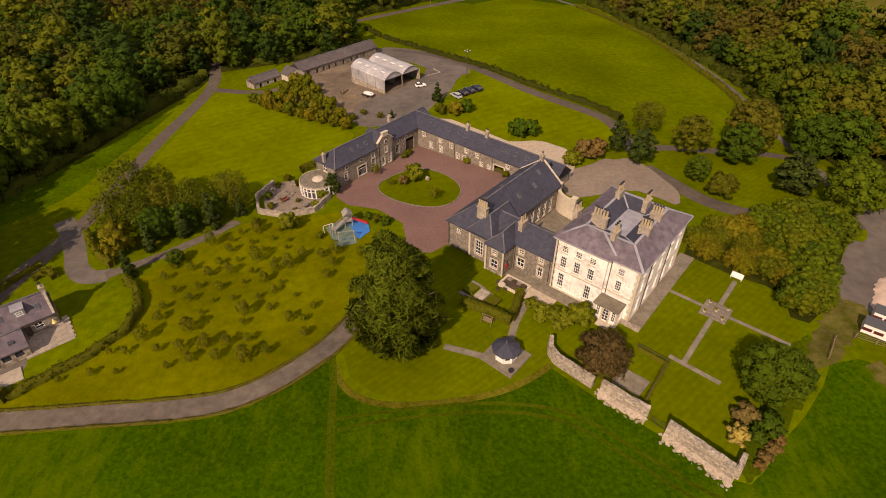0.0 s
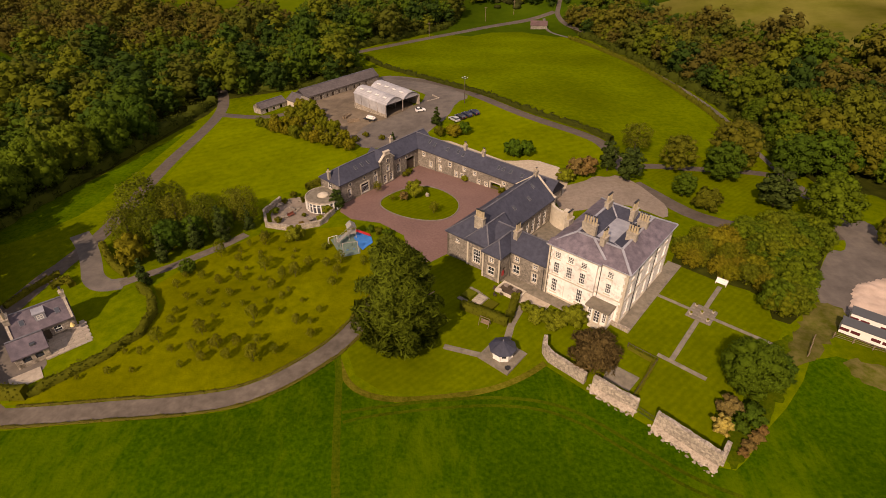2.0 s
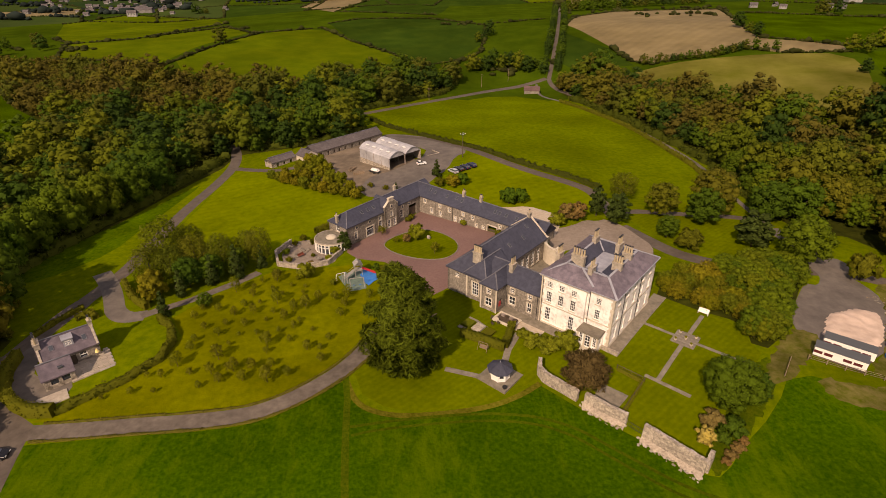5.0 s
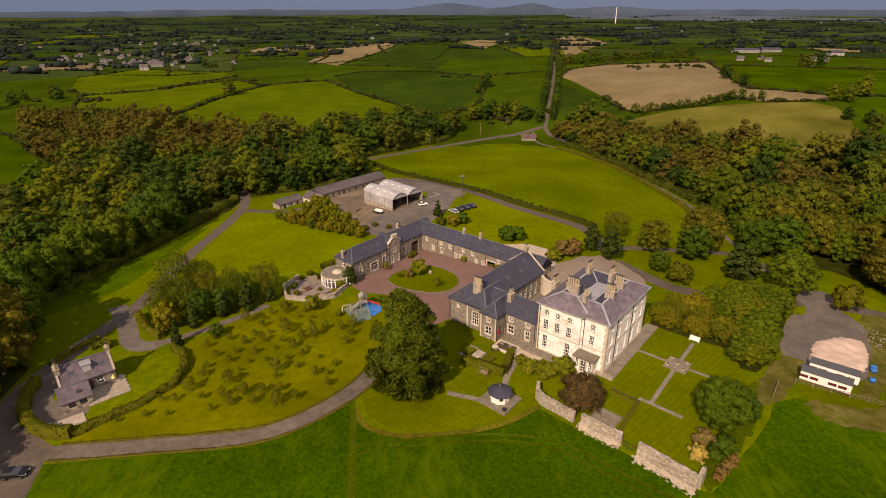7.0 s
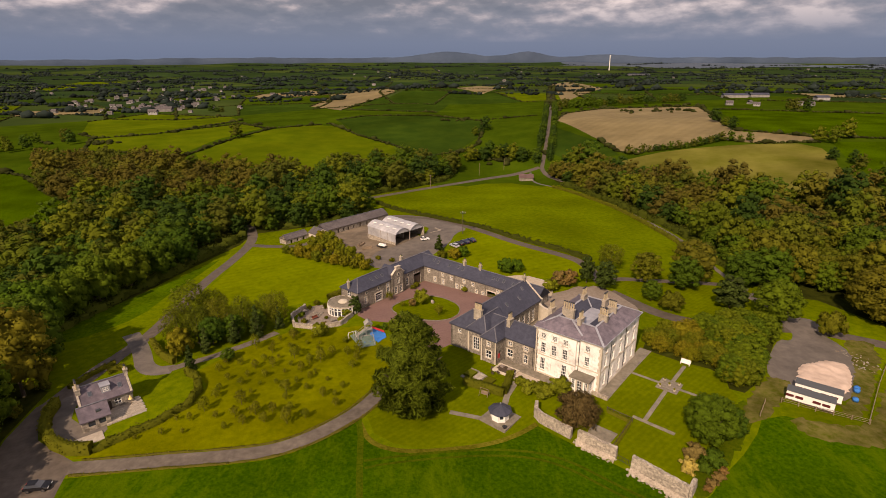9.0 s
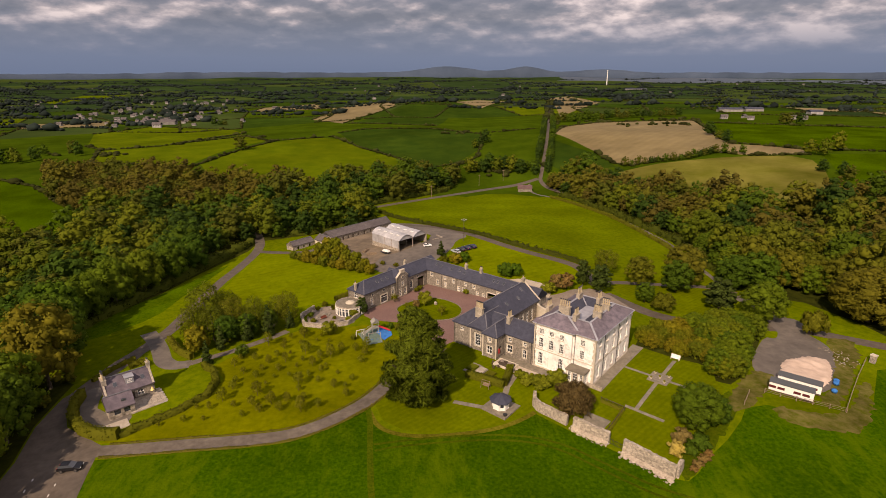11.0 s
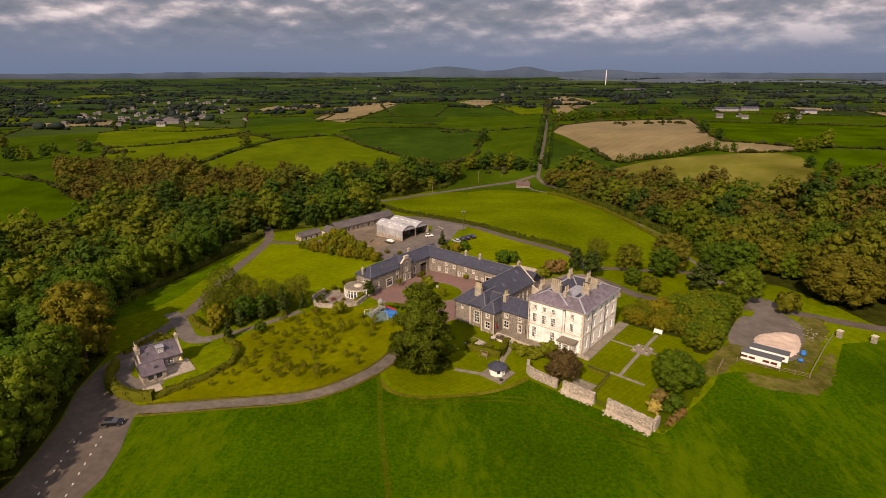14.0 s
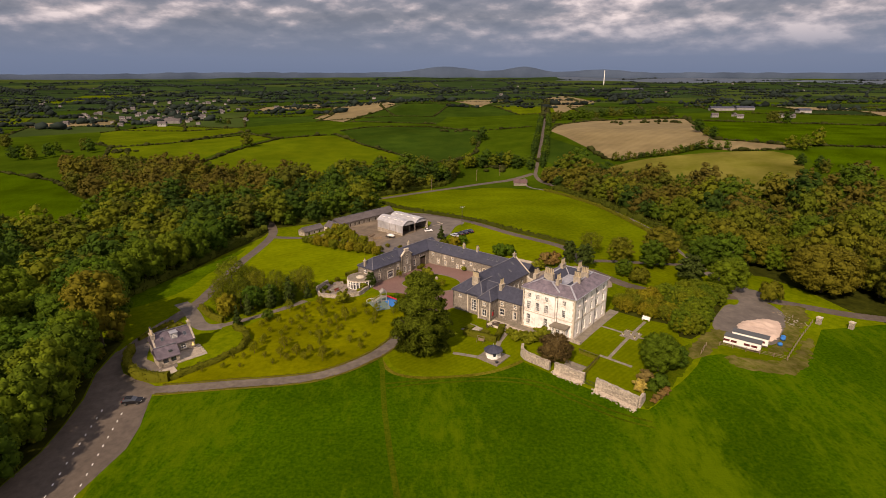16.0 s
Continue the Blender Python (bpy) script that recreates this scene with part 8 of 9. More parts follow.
for u, v, s, key in ((-70.6, -9, 0.42, "shrub"), (-68.0, -13.6, 0.5, "shrub2"), (-66.2, -5.0, 0.34, "lime"), (-63.6, -16.0, 0.45, "shrub"), (-57.4, -13.8, 0.4, "pink"), (-55.9, -9.4, 0.42, "lime"), (-61.0, -10.4, 0.3, "shrub"), (-71.4, -5.6, 0.5, "shrub")):
    set_plant(key, "rockery_shrub", *uv(u, v), s, "small shrub among the rockery stones", "shrub", "rockery shrubs")

for key, x, y, k, lab in (("lime", -30.9, 156.4, 0.85, "upright green shrub below the terrace wall"), ("shrub2", -14.6, 159.9, 0.5, "low shrub beside the play mat"), ("shrub", -12.6, 158.8, 0.5, "low shrub beside the play mat"), ("shrub2", -10.6, 157.6, 0.58, "low shrub beside the play mat"), ("belt", -23.8, 152.8, 0.32, "small shrub beside the climbing frame"), ("shrub", -38.6, 158.0, 0.5, "low shrub below the terrace wall")):
    set_plant(key, "garden_shrub", x, y, k, lab, "shrub", "playground shrubs", tall=1.15)
# group of trees between the cottage and the paddock
for key, x, y, s, tl in ((("open", 0), -66.6, 162.0, 1.16, 1.0), ("belt", -63.6, 148.6, 1.15, 1.3), (("open", 1), -66.8, 154.4, 0.8, 1.1), (("open", 1), -63.4, 168.2, 0.8, 1.0), (("open", 2), -58.6, 160.4, 0.84, 1.0), (("broad", 1), -57.8, 153.6, 0.66, 1.0),
                         (("open", 0), -52.6, 161.4, 0.74, 1.1), (("open", 2), -44.2, 164.4, 0.66, 1.25), (("open", 0), -62.2, 155.4, 0.8, 1.0), (("open", 1), -48.4, 167.0, 0.66, 1.0), (("broad", 2), -50.6, 144.6, 0.32, 0.9), (("broad", 3), -53.4, 156.6, 0.62, 0.95), (("broad", 4), -48.8, 160.6, 0.55, 1.0)):
    set_plant(key, "grove_tree", x, y, s * 1.08, "olive green tree in the loose grove by the orchard", "tree", "grove trees", tall=tl)
for x, y, k in ((-47.9, 157.8, 1.2), (-52.4, 154.2, 1.05), (-43.4, 162.4, 0.85), (-57.8, 149.2, 0.9), (-58.0, 141.0, 0.85)):
    set_plant("spire", "cypress_column", x, y, k, "slim dark conifer in the grove", "tree", "grove conifers")
# tall trees that overhang the road
for i, (x, y, k, key) in enumerate(((-78.0, 68, 1.25, ("broad", 0)), (-79.0, 78, 1.25, ("broad", 1)), (-81.5, 87.5, 1.30, ("broad", 2)), (-81.1, 95, 1.25, ("broad", 4)), (-85.0, 103, 1.35, ("broad", 3)), (-86.0, 112, 1.30, ("broad", 0)), (-90.0, 120.5, 1.30, ("broad", 4)), (-91.5, 132.5, 1.72, ("wood", 0)),
                                    (-96.5, 143.5, 1.6, ("broad", 1)), (-103.5, 150, 1.40, ("broad", 0)), (-108.5, 161, 1.45, ("broad", 2)), (-109.0, 173, 1.40, ("lush", 2)), (-106.0, 185, 1.35, ("broad", 4)), (-102.5, 197, 1.30, ("broad", 1)), (-98.5, 208, 1.3, ("broad", 3)), (-95.5, 220, 1.25, ("broad", 0)))):
    set_plant(key, "roadside_tree", x, y, k, "tall leafy tree beside the road", "tree", "roadside trees", tall=1.12)
for i, (x, y, k) in enumerate(((-79.5, 83, 0.8), (-81, 91, 0.7), (-82.5, 99.5, 0.8), (-85, 108, 0.8), (-87, 117, 0.8), (-87.6, 124.5, 0.9), (-88.6, 135, 0.7), (-95, 146, 0.8))):
    set_plant("shrub", "roadside_shrub", x, y, k, "dark undergrowth shrub beneath the roadside trees", "shrub", "roadside shrubs")
# shrub belt by the farmyard
belt = [(-60, 229), (-56.5, 226), (-53, 223), (-49.2, 220.3), (-45.6, 217.6), (-41.8, 215.4), (-38, 213), (-34.2, 211), (-30.4, 208.8), (-26.6, 207), (-55.5, 231), (-50.5, 227), (-46.5, 224), (-42, 220.8), (-37.5, 217.8), (-33, 214.8), (-29, 212.6),
        (-50, 233.5), (-45.6, 230), (-41.6, 226.6), (-37.6, 223), (-33.4, 219.6), (-44.5, 236.5), (-40.5, 232), (-48, 239)]
for i, (x, y) in enumerate(belt):
    tall_one = i >= 17
    set_plant(("belt", "belt2")[i % 2], "belt_shrub", x, y, (0.66 + 0.26 * ((i * 7) % 5) / 5) * (1.3 if tall_one else 1.0), "yellow green shrub in the belt by the yard", "shrub", "belt shrubs", tall=1.2)
for x, y, k in ((-25.6, 212.6, 0.6), (-22.8, 216.0, 0.5), (-17.5, 213.4, 0.5)):
    set_plant("shrub", "yard_shrub", x, y, k, "low green shrub on the yard's edge", "shrub")
# orchard saplings in loose rows
orng = random.Random(4)
for i in range(14):
    for j in range(12):
        x, y = -57 + 3.9 * i + 0.45 * j + orng.uniform(-0.8, 0.8), 116 + 3.7 * j + 0.5 * i + orng.uniform(-0.8, 0.8)
        if inside(np.array([(x, y)]), [(-62, 114), (-48, 113.5), (-31, 115), (-25, 118.5), (-19.5, 125), (-16, 137), (-14, 148), (-24, 148.5), (-30, 158), (-41, 156), (-50, 147), (-54, 141), (-49.5, 133), (-50, 124.5), (-57, 117)])[0] and orng.random() < 0.86:
            set_plant(("apple", orng.randrange(4)), "apple_tree", x, y, orng.choice((0.38, 0.45, 0.52, 0.62, 0.72, 1.0)), "young apple tree in the orchard", "tree", "orchard trees", tall=orng.uniform(1.0, 1.4))

# shrubbery beside the garden front
srng = random.Random(8)
bed = [(50.0, 147), (54, 143.5), (58, 140.3), (62, 138), (64, 135), (62.6, 130), (65, 129), (69, 133), (74, 139.6), (80, 147.6), (87, 157), (84, 161), (76, 161), (66, 157), (58, 154), (52.4, 151)]
for i in range(14):
    for j in range(12):
        x, y = 49 + 2.9 * i + srng.uniform(-1, 1), 128 + 2.9 * j + srng.uniform(-1, 1)
        if not inside(np.array([(x, y)]), bed)[0]:
            continue
        if x < 66 and y > 136:
            set_plant((("willow", 0), ("willow", 1), "belt", ("willow", 0))[srng.randrange(4)], "shrubbery_bush", x, y, srng.uniform(0.72, 1.0), "brown green willowy bush in the shrubbery", "shrub", "shrubbery bushes", sink=0.3, tall=srng.uniform(0.8, 1.1))
        else:
            set_plant(("lush", srng.randrange(3)), "shrubbery_tree", x, y, srng.uniform(0.5, 0.72), "dense bright green tree in the shrubbery", "tree", "shrubbery trees", sink=0.4, tall=srng.uniform(0.8, 1.05))
set_plant(("broad", 1), "shrubbery_tree", 62.4, 131.6, 0.62, "dark rounded tree at the shrubbery's corner", "tree", "shrubbery trees")

# ---------------------------------------------------------------- woods
WEST = [(-300, 435), (-260, 440), (-191, 412), (-123, 396), (-78, 415), (-38, 445), (12, 450), (0, 407), (-26, 372), (-47, 346), (-44, 320), (-36, 292), (-40, 280), (-62, 270), (-90, 263), (-95, 245), (-102, 217), (-108, 190), (-114, 170), (-114, 155), (-108, 146), (-101, 132), (-96, 118), (-92, 100), (-89, 84), (-89, 60), (-190, 60), (-260, 262), (-178, 258), (-174, 297), (-240, 350)]
EAST = [(78, 432), (98, 426), (120, 366), (159, 300), (187, 284), (236, 312), (262, 263), (240, 135), (150, 137), (138, 143), (137, 152), (137, 165), (128, 180), (114, 190), (104, 192), (100, 211), (102.5, 238), (99, 268), (95, 287), (88, 326), (79, 375)]


def wooded(ring, least, most, seed, tries=9000):
    """Places and sizes of trees, thrown at random into an outline, none too near another."""
    rng = np.random.default_rng(seed)
    r = np.array(ring)
    cand = rng.uniform(r.min(0), r.max(0), (tries, 2))
    cand = cand[inside(cand, ring)]
    keep, size = np.empty((0, 2)), np.empty(0)
    for p in cand:
        s = least + (most - least) * rng.random() ** 1.6
        if len(keep) == 0 or (np.hypot(*(keep - p).T) > 0.66 * (size + s)).all():
            keep, size = np.vstack([keep, p]), np.append(size, s)
    return keep, size


def joined_wood(name, label, points, sizes, seed, tones, leaves=430, leaf=0.44, R=4.4, H=11.0):
    """Many trees of a far wood in one mesh; each tree takes one of the tones."""
    rng = np.random.default_rng(seed)
    kinds = []
    for i in range(6):
        c, r = crown_lobes(rng, R, H, 0.3, 18, "round")
        kinds.append(clumps(rng, c, r, leaves, leaf, core=0.76, spread=0.42))
    V, F, N, tone, at = [], [], [], [], 0
    z = heights(points)
    for (x, y), g, size in zip(points, z, sizes):
        v, f, nn = kinds[rng.integers(6)]
        a, s = rng.uniform(0, 6.28), size / R * 1.12
        rot = np.array([[math.cos(a), -math.sin(a), 0], [math.sin(a), math.cos(a), 0], [0, 0, rng.uniform(0.75, 1.05)]])
        V.append(v @ rot.T * s + (x, y, g - 0.5))
        N.append(nn @ rot.T)
        F += [[k + at for k in q] for q in f]
        tone += [int(rng.integers(len(tones)))] * len(f)
        at += len(v)
    N = np.vstack(N)
    me = mesh_of(name, np.vstack(V), F, tones[0], N / np.linalg.norm(N, axis=1)[:, None])
    for t in tones[1:]:
        me.materials.append(t)
    me.polygons.foreach_set("material_index", tone)
    return tagged(new(name, me), label, "wood", kind="stuff")


(pw, sw), (pe, se) = wooded(WEST, 3.6, 8.2, 1), wooded(EAST, 3.6, 8.2, 2)
order_w, order_e = np.argsort(np.hypot(pw[:, 0], pw[:, 1] - 60)), np.argsort(np.hypot(pe[:, 0], pe[:, 1] - 60))
wrand = random.Random(21)
for pts, sizes, kinds in ((pw[order_w[:84]], sw[order_w[:84]], [("broad", i) for i in range(5)]), (pe[order_e[:58]], se[order_e[:58]], [("wood", 0), ("wood", 0), ("wood", 1), ("broad", 3), ("wood", 2)])):
    for (x, y), s in zip(pts, sizes):
        set_plant(kinds[wrand.randrange(5)], "woodland_tree", float(x), float(y), float(s) / 4.6 * 1.1, "leafy tree in the mixed woodland", "tree", "woodland trees", tall=wrand.uniform(0.8, 1.1))
far_w, far_ws, far_e, far_es = pw[order_w[84:]], sw[order_w[84:]], pe[order_e[58:]], se[order_e[58:]]
rust = (far_w[:, 1] > 325) & (far_w[:, 0] < -90)


def tone(name, colour):
    return leafy(name, [colour, colour], island=0.14)


GREENS = [tone("wood foliage " + n, c) for n, c in (("green", (0.063, 0.110, 0.007)), ("dark", (0.034, 0.067, 0.008)), ("olive", (0.094, 0.125, 0.008)), ("yellow", (0.126, 0.151, 0.009)), ("deep", (0.045, 0.088, 0.008)), ("tan", (0.083, 0.098, 0.010)))]
RUSTS = [tone("wood foliage " + n, c) for n, c in (("rust", (0.110, 0.098, 0.013)), ("brown", (0.097, 0.086, 0.013)), ("bronze", (0.121, 0.118, 0.012)), ("moss", (0.082, 0.098, 0.010)), ("ochre", (0.126, 0.130, 0.012)))]
joined_wood("west_wood", "dense green wood in the valley", far_w[~rust], far_ws[~rust], 5, GREENS)
joined_wood("brown_wood", "browning wood at the valley's edge", far_w[rust], far_ws[rust], 6, RUSTS[:4])
joined_wood("east_wood", "green, olive and rust wood beyond the drive", far_e, far_es, 7, GREENS[:4] + RUSTS)


# ---------------------------------------------------------------- hedges
M["darkhedge"] = leafy("dark field hedge foliage", [(0.050, 0.062, 0.006), (0.050, 0.062, 0.006)], island=0.4)


def hedge(line, width, height, label, name="hedge", material="hedge", leaf=0.22, per=26, kind="", group="hedges", category="hedge", ragged=0.12, base=0.0):
    """A hedge along a line: a wavering core and leaf sprays over it."""
    rng = np.random.default_rng(int(abs(line[0][0]) * 7 + abs(line[0][1]) * 3))
    pts = np.array(along(line, max(0.8, width * 0.8)), float)
    keep = np.r_[True, np.linalg.norm(np.diff(pts, axis=0), axis=1) > 1e-6]
    pts = pts[keep]
    d = np.gradient(pts, axis=0)
    n = np.stack([-d[:, 1], d[:, 0]], 1) / np.linalg.norm(d, axis=1)[:, None]
    z = heights(pts) + base
    hh = height * (1 + rng.uniform(-ragged, ragged, len(pts)))
    ww = width / 2 * (1 + rng.uniform(-ragged, ragged, len(pts)))
    rows = np.stack([np.c_[pts - n * ww[:, None], z - 0.3], np.c_[pts - n * ww[:, None] * 0.92, z + hh * 0.9], np.c_[pts + n * ww[:, None] * 0.92, z + hh * 0.9], np.c_[pts + n * ww[:, None], z - 0.3]], 1)
    V, F = [rows.reshape(-1, 3)], []
    for i in range(len(pts) - 1):
        for k in range(3):
            F.append([4 * i + k, 4 * i + 4 + k, 4 * i + 5 + k, 4 * i + 1 + k])
    F += [[3, 2, 1, 0], [4 * len(pts) - 4 + k for k in range(4)]]
    at = 4 * len(pts)
    total = int(per * np.linalg.norm(np.diff(pts, axis=0), axis=1).sum())
    i = rng.integers(0, len(pts) - 1, total)
    f = rng.random(total)
    side = rng.random(total)
    s = np.where(side < 0.36, -1.0, np.where(side < 0.72, 1.0, rng.uniform(-1, 1, total)))
    zz_ = np.where(side < 0.72, rng.uniform(0.05, 1.0, total), 1.0)
    xy_ = pts[i] * (1 - f[:, None]) + pts[i + 1] * f[:, None]
    p = np.c_[xy_ + n[i] * (s * ww[i])[:, None], z[i] * (1 - f) + z[i + 1] * f + zz_ * hh[i]] + rng.normal(0, 0.06 * width, (total, 3))
    t = rng.normal(size=(total, 3))
    t /= np.linalg.norm(t, axis=1)[:, None]
    b = np.cross(t, rng.normal(size=(total, 3)))
    b /= np.linalg.norm(b, axis=1)[:, None]
    sz = (leaf * rng.uniform(0.6, 1.4, total))[:, None]
    q = np.stack([p - t * sz, p - b * sz * 0.6, p + t * sz, p + b * sz * 0.6], 1).reshape(-1, 3)
    V.append(q)
    F += (np.arange(len(q)).reshape(-1, 4) + at).tolist()
    return tagged(new(name, mesh_of(name, np.vstack(V), F, M[material])), label, category, group, kind)


hedge([(-81.0, 128.0), (-79.8, 123.5), (-76.8, 118.2), (-72.5, 114.4), (-68.3, 112.3), (-63.7, 112.2)], 1.7, 2.3, "tall clipped hedge round the cottage drive", ragged=0.06)
hedge([(-63.7, 112.2), (-60.2, 115.6), (-55.8, 119.8), (-51.8, 125.6), (-51.8, 131.0), (-54.5, 136.2), (-58.5, 139.6)], 1.3, 1.3, "ragged hedge between cottage garden and orchard", ragged=0.3)
hedge([(-82.8, 134.5), (-81.0, 140.5), (-78.6, 145.4)], 0.9, 1.0, "low clipped hedge along the road")
hedge([(-74.6, 155.6), (-70.6, 150.4), (-67.0, 146.6), (-63.2, 143.9)], 1.2, 1.9, "clipped hedge beside the cottage lane")
hedge([(-77.4, 140.6), (-75.2, 142.8), (-73.0, 140.8)], 1.4, 1.2, "rounded hedge at the cottage's back gate")
hedge([(5.6, 132.6), (9.8, 130.2), (13.9, 127.9)], 1.5, 1.5, "clipped box hedge along the lawn", ragged=0.05)
hedge([(13.9, 128.3), (15.0, 131.5), (16.0, 134.6)], 1.3, 1.7, "clipped box hedge beside the path", ragged=0.05)
hedge([uv(18.8, -3.8), uv(21, -3.9), uv(23.6, -4.0)], 0.6, 0.7, "low dark hedge on the lawn edge", leaf=0.15)
hedge([uv(23.6, -4.0), uv(23.8, -9), uv(24.0, -14.0)], 0.55, 0.7, "clipped hedge between the garden lawns", leaf=0.15)
hedge([(-34.4, 182.4), (-31.0, 186.2), (-27.2, 190.2)], 1.1, 1.8, "dark hedge behind the stable range")
hedge([uv(-67.6, -6), uv(-66.9, -1.5)], 1.0, 1.4, "dark hedge by the conservatory")
hedge([(-36, 322), (-26, 303), (-16, 290), (-4, 273.5), (4.6, 262), (15, 250.5), (27, 235), (37, 225.4), (46, 217.5), (51.8, 208)], 1.5, 1.5, "thin field hedge along the pasture", per=22, ragged=0.4, material="darkhedge")
hedge([(89, 212), (92.5, 225), (93, 238), (90.5, 268), (86, 300), (79, 330), (70, 372)], 1.5, 1.3, "ragged hedge at the pasture's far side", per=10, ragged=0.4, leaf=0.35)
# tufts of rough grass along the edges
M["tuft"] = leafy("rough grass tufts", [(0.130, 0.118, 0.016), (0.112, 0.112, 0.012)], island=0.4)
left = np.array(LANE[2:-8])
nrm_ = np.gradient(left, axis=0)
nrm_ = np.stack([-nrm_[:, 1], nrm_[:, 0]], 1) / np.linalg.norm(nrm_, axis=1)[:, None]
for k in (2.0, -2.0):
    hedge([tuple(q) for q in left + nrm_ * k], 0.45, 0.2, "rough grass tufts along the lane", "grass_tufts", "tuft", 0.13, 22, "stuff", "", "grass", 0.5)

# undergrowth that fills the foot of the woods
M["under"] = leafy("woodland undergrowth", [(0.060, 0.078, 0.007), (0.060, 0.078, 0.007)], island=0.45)
for line in ([(101.5, 190), (99, 200), (98.4, 212), (100.6, 238), (97, 268), (93, 287), (86, 326), (77, 378)], [(-107, 160), (-106, 172), (-102, 190), (-96, 212), (-91, 238), (-87, 258)], [(-82, 272), (-62, 272), (-42, 284), (-37, 294), (-44.5, 322), (-46, 345), (-26, 371), (-1, 405), (11, 448)]):
    hedge(line, 3.4, 2.3, "tangled undergrowth along the wood's edge", "undergrowth", "under", 0.42, 22, "stuff", "", "undergrowth", 0.6)

# ---------------------------------------------------------------- far country
OCTA = np.array([(1, 0, 0), (0, 1, 0), (-1, 0, 0), (0, -1, 0), (0, 0, 1), (0, 0, -1)], float), [[0, 1, 4], [1, 2, 4], [2, 3, 4], [3, 0, 4], [1, 0, 5], [2, 1, 5], [3, 2, 5], [0, 3, 5]]


def hedgerow(line, size, seed, trees=0.1):
    """Low clumps along a far field edge, with a taller tree here and there: points and faces."""
    rng = np.random.default_rng(seed)
    bv, bf = BALL1 if math.hypot(*line[0]) < 1100 else OCTA
    pts = along(line, size * (1.0 if math.hypot(*line[0]) < 900 else 1.5))
    V, F, at = [], [], 0
    for x, y in pts:
        if rng.random() < 0.06:
            continue
        s = size * rng.uniform(0.6, 1.2) * (rng.uniform(1.5, 2.3) if rng.random() < trees else 1.0)
        V.append(bv * (1 + rng.uniform(-0.42, 0.42, (len(bv), 1))) * (s * 0.85, s * 0.85, s * 0.5) + (x + rng.uniform(-1, 1), y + rng.uniform(-1, 1), gz(x, y) + s * 0.35))
        F += [[i + at for i in f] for f in bf]
        at += len(bv)
    return V, F, at


def rows_of(lines, size, name, label, material, trees=0.1, seed=0):
    V, F, at = [], [], 0
    for k, line in enumerate(lines):
        v, f, n = hedgerow(line, size, seed + k, trees)
        V += v
        F += [[i + at for i in q] for q in f]
        at += n
    tagged(new(name, mesh_of(name, np.vstack(V), F, material)), label, "hedgerow", kind="stuff")


M["row"] = leafy("far hedge foliage", [(0.040, 0.048, 0.010), (0.040, 0.048, 0.010)], island=0.5)
# far foliage: the bluer colour holds the haze of distance
M["row_hazed"] = leafy("hazed far tree foliage", [(0.024, 0.036, 0.026), (0.024, 0.036, 0.026)], island=0.5)
near_rows = [
    [(-205, 455), (-192, 536), (-174, 605), (-122, 630)], [(-122, 630), (-82, 562), (-44, 520), (-15, 482), (8, 497)], [(-335, 560), (-277, 563), (-233, 668)], [(-174, 605), (-187, 606), (-233, 668)],
    [(-206, 462), (-296, 480), (-335, 560)], [(-388, 621), (-333, 561)], [(-121, 661), (-92, 690), (-16, 700), (42, 632)], [(42, 630), (36, 560), (31, 520), (10, 492)], [(49, 642), (104, 660)], [(-258, 743), (-272, 589)],
    [(114, 598), (138, 665), (190, 715), (302, 700), (240, 513), (229, 464), (264, 428)], [(264, 428), (331, 414), (400, 405)], [(137, 420), (165, 424), (202, 433), (218, 412), (258, 408)], [(128, 489), (129, 436), (137, 422)],
    [(-351, 433), (-278, 391), (-240, 352)], [(-473, 774), (-443, 873), (-300, 817)], [(-214, 935), (-198, 1083)], [(-145, 828), (-131, 912), (-85, 1023)], [(-10, 749), (-136, 824)], [(301, 652), (371, 600), (480, 560)]]
rows_of(near_rows, 1.8, "field_hedgerows", "dark hedgerows between the near fields", M["row"], 0.08, 3)
verge_points = np.array([(x + o, y) for o in (5.0, -5.0) for x, y in along(FAR_ROAD[12:], 5.0) if 452 < y < 800], float)
joined_wood("road_hedgerows", "tree-lined hedges along the far road", verge_points, np.random.default_rng(61).uniform(2.0, 3.8, len(verge_points)), 13, GREENS[:2], leaves=110)
rows_of([[(x + 4, y) for x, y in FAR_ROAD[20:] if y > 790], [(x - 4, y) for x, y in FAR_ROAD[20:] if y > 790]], 2.6, "far_road_hedges", "dark hedges along the far end of the road", M["row"], 0.2, 60)
# thickets below the far fields
thick = []
for x0, y0, n, w, s in ((40, 470, 16, 18, 5), (75, 478, 10, 10, 4.5), (20, 500, 5, 8, 4), (235, 640, 18, 40, 6), (280, 720, 14, 30, 6), (170, 735, 16, 40, 5), (-300, 520, 8, 16, 5), (-260, 575, 4, 6, 5), (-365, 545, 8, 20, 5), (10, 640, 5, 14, 4), (-205, 640, 4, 5, 5)):
    rg = random.Random(x0 + y0)
    for i in range(n):
        x, y = x0 + rg.uniform(-w, w), y0 + rg.uniform(-w, w) * 0.7
        thick.append([(x, y), (x + 0.1, y)])
rows_of([t for t in thick], 3.0, "far_thickets", "dark clumps of trees among the fields", M["row"], 0.0, 200)

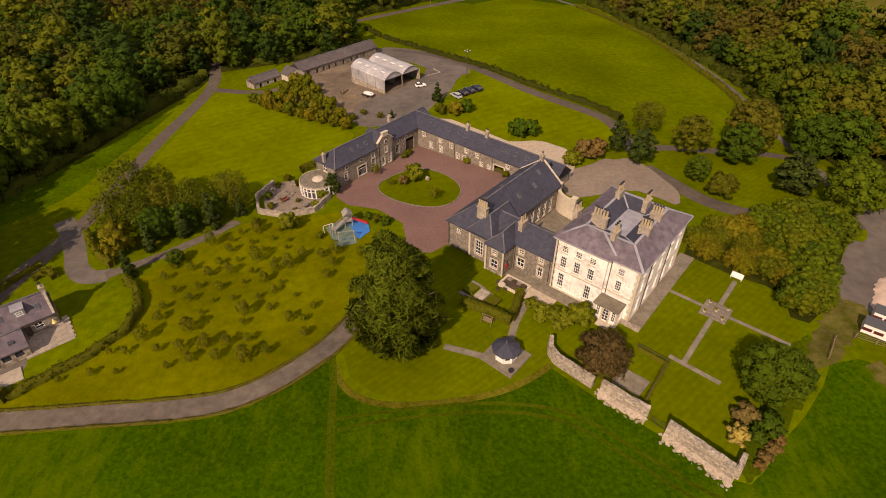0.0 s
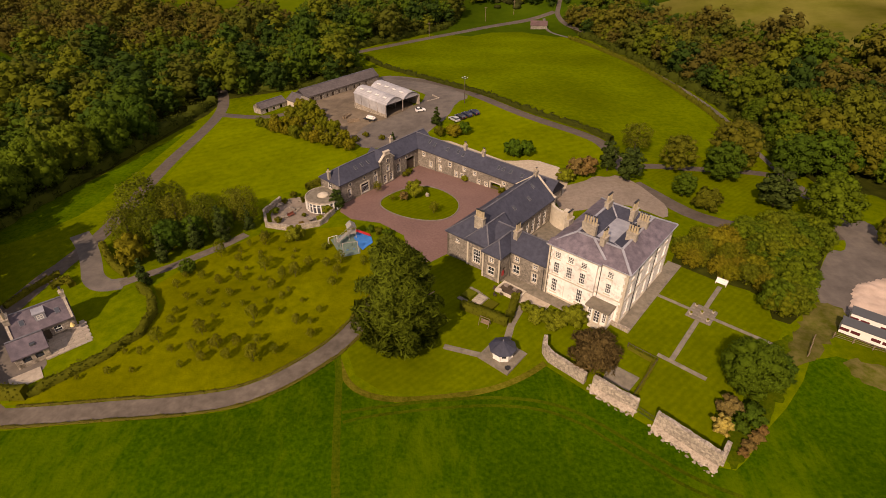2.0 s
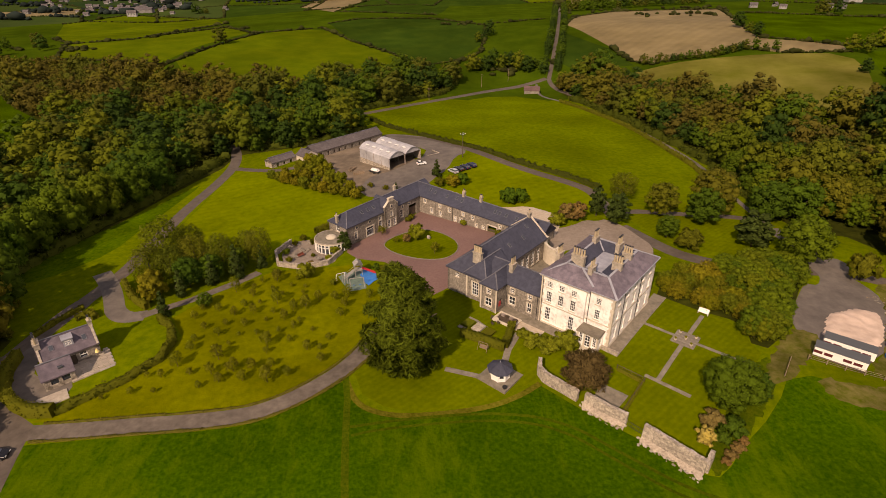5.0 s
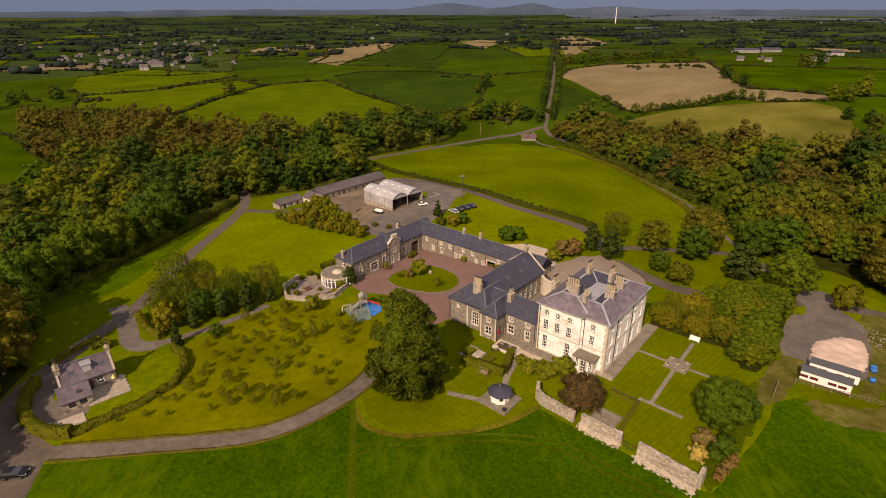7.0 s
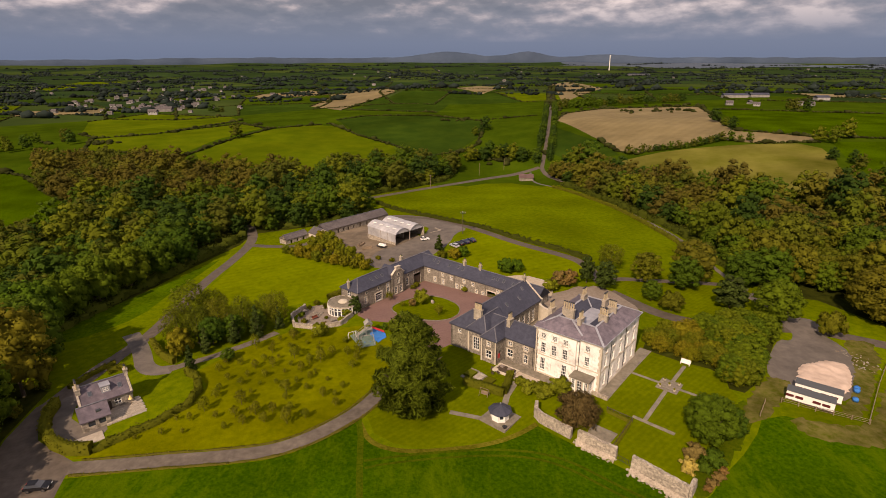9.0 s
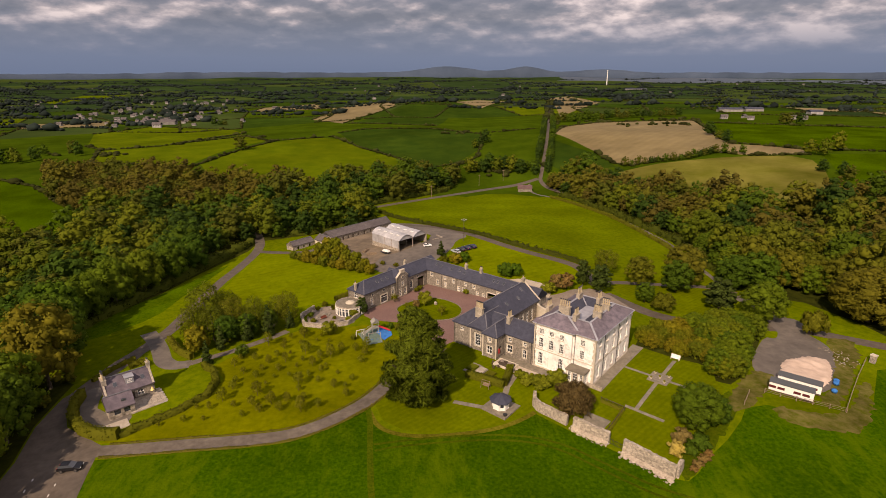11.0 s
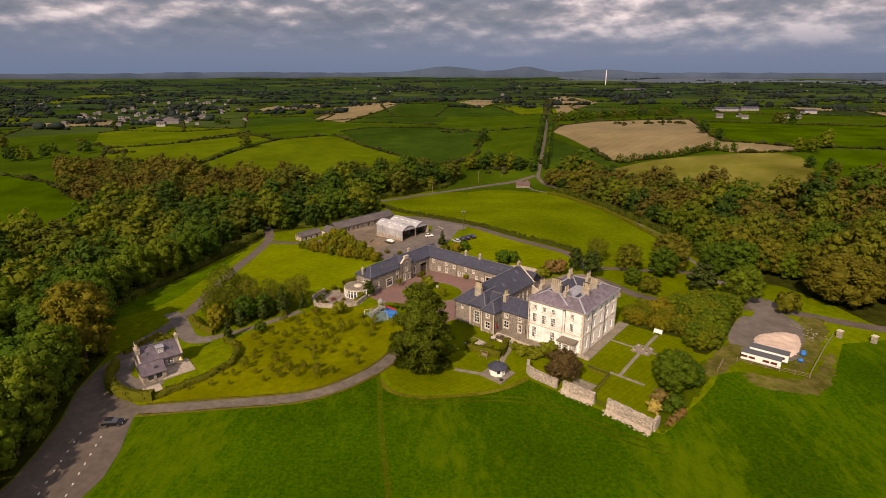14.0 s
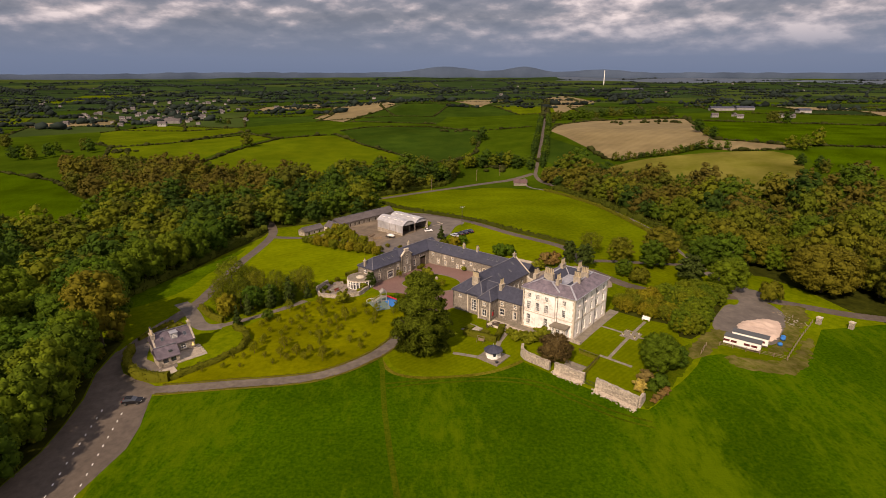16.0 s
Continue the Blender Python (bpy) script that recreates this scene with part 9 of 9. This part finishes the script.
# trees in the hollow by the road, along the tilled field and at the pasture corners
clump_points = np.array([(22, 470), (28, 476), (33, 472), (38, 478), (44, 474), (50, 478), (56, 470), (62, 466), (68, 470), (73, 466), (40, 484), (30, 553), (36, 562), (41, 573), (-385, 496), (-376, 502), (-366, 492), (-360, 505), (-376, 540), (-352, 546), (-344, 540), (-334, 524),
                         (-190, 539), (-480, 609), (-472, 600), (364, 622), (372, 626), (380, 620), (237, 519), (232, 490), (228, 470), (258, 410), (264, 404), (284, 420), (238, 340), (242, 352), (236, 362), (-352, 884), (-344, 888), (-336, 882)], float)
joined_wood("corner_trees", "dark trees at field corners and road bends", clump_points, np.random.default_rng(9).uniform(3.2, 6.0, len(clump_points)), 11, GREENS, leaves=420)
row_points = np.array(along([(133, 423), (156, 420), (177, 419), (200, 428), (216, 420)], 4.6) + along([(150, 762), (200, 757), (245, 776), (277, 784), (318, 788)], 7.0), float)
joined_wood("field_edge_trees", "bushy tree lines along the tilled field", row_points, np.where(row_points[:, 1] < 600, 2.6, 5.4) * np.random.default_rng(10).uniform(0.7, 1.2, len(row_points)), 12, GREENS[:2] + RUSTS[3:4], leaves=300)

# hedges of the far patchwork, and the trees that gather there
edge_lines = []
for i in range(len(LATTICE) - 1):
    for j in range(len(LATTICE[0]) - 1):
        a, b, c = LATTICE[i][j], LATTICE[i][j + 1], LATTICE[i + 1][j]
        edge_lines += [[a, b], [a, c]] if (i * 7 + j * 5) % 3 else [[a, c]]
rows_of([e for e in edge_lines if math.hypot(*e[0]) < 1500], 1.7, "far_hedgerows", "dark hedgerows of the far farmland", M["row"], 0.08, 400)
rows_of([e for e in edge_lines if 1500 <= math.hypot(*e[0]) < 3000], 3.4, "distant_hedgerows", "dark hedges and tree lines of the distant farmland", M["row_hazed"], 0.1, 900)
frng = np.random.default_rng(77)
spots = []
for _ in range(620):
    r, a = 1000 * (4.0 ** frng.random()), radians(-48 + 96 * frng.random() ** 1.9)
    spots.append([(r * math.sin(a), r * math.cos(a)), (r * math.sin(a) + 15 + r * 0.035, r * math.cos(a) + frng.uniform(-15, 15))])
rows_of(spots, 5.0, "distant_woods", "dark distant woods and spinneys", M["row_hazed"], 0.3, 2000)

# far houses
far_house = thing("far_house", "white far house with a slate roof", "house", pose(-430, 860, gz(-430, 860), 0, 0, 10), "far houses")
M["farwall"] = noisy("far rendered wall", (0.15, 0.142, 0.132), (0.27, 0.255, 0.24), 0.5, 0.8, 0.0, 0.2, 0.2, own=0.35)
part("wall", boxes((-6, -3.5, -2, 6, 3.5, 5)), M["farwall"], far_house)
roof(far_house, "roof", M["slate3"], -6, -3.5, 6, 3.5, 5, 3.2, "x", over=0.3, caps=False)
for x in (-3.5, 0, 3.5):
    part("window", boxes((x - 0.5, -3.56, 2.6, x + 0.5, -3.501, 4.2)), M["skylight"], far_house)
vr = random.Random(31)
homes = [(-470 + vr.gauss(0, 55), 940 + vr.gauss(0, 22)) for _ in range(30)] + [(-520 + vr.gauss(0, 80), 1040 + vr.gauss(0, 60)) for _ in range(34)] + [(-620 + vr.gauss(0, 90), 1280 + vr.gauss(0, 80)) for _ in range(18)] + [(-900 + vr.gauss(0, 40), 1260 + vr.gauss(0, 30)) for _ in range(5)]
homes += [(420 + vr.gauss(0, 60), 700 + vr.gauss(0, 15)) for _ in range(5)] + [(vr.uniform(-1500, 1500), vr.uniform(1300, 2600)) for _ in range(26)]
for i, (x, y) in enumerate(homes):
    copy_thing(far_house, pose(x, y, gz(x, y), 0, 0, vr.uniform(-40, 40)) @ Matrix.Diagonal((vr.uniform(0.4, 0.75),) * 3 + (1,)))
mill = thing("large_far_building", "long white building at the village edge", "building", pose(-448, 903, gz(-448, 903), 0, 0, 6))
part("wall", boxes((-26, -6, -2, 26, 6, 4.5)), M["farwall"], mill)
roof(mill, "roof", M["slate3"], -26, -6, 26, 6, 4.5, 3.0, "x", over=0.3, caps=False)
for x, y, w in ((425, 862, 34), (462, 866, 26), (640, 1930, 70), (505, 790, 16)):
    fs = thing("far_farm_shed", "low grey far farm shed", "shed", pose(x, y, gz(x, y), 0, 0, -6), "far farm sheds")
    part("wall", boxes((-w / 2, -6, -2, w / 2, 6, 4)), M["farwall"], fs)
    roof(fs, "roof", M["slate"], -w / 2, -6, w / 2, 6, 4, 2.2, "x", over=0.3, caps=False)
lodge = thing("gate_lodge", "small brown-roofed lodge at the road junction", "house", pose(60, 420, gz(60, 420), 0, 0, -8))
part("wall", boxes((-5, -3, -1, 5, 3, 2.6)), M["rubble"], lodge)
roof(lodge, "roof", M["tile"], -5, -3, 5, 3, 2.6, 2.2, "x", over=0.3, caps=False)
mast = thing("white_mast", "tall white mast on the far farmland", "mast", pose(650, 2312, gz(650, 2312)))
part("shaft", rod(bmesh.new(), (0, 0, -2), (0, 0, 52), 2.0, 1.3, 12), M["white"], mast)
part("head", rod(bmesh.new(), (0, 0, 52), (0, 0, 55), 2.2, 2.2, 12), M["white"], mast)

# blue hills on the horizon, the distance haze put into their colour
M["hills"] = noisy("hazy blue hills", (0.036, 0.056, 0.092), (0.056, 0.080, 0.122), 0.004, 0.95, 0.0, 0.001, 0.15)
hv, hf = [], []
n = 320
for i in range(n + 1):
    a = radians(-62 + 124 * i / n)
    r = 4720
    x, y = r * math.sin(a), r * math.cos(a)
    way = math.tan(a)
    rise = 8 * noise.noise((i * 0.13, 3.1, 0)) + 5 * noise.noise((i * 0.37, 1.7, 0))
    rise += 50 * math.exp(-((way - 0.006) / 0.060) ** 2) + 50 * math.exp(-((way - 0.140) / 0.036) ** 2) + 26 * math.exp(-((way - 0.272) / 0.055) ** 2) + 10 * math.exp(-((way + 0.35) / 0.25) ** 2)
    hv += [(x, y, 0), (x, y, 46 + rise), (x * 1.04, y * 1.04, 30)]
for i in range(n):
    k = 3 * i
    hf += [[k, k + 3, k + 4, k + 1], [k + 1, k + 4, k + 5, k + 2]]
tagged(new("backdrop_hills", mesh_of("backdrop_hills", hv, hf, M["hills"])), "low hills along the horizon, tinted blue for haze", "hills", kind="structure")
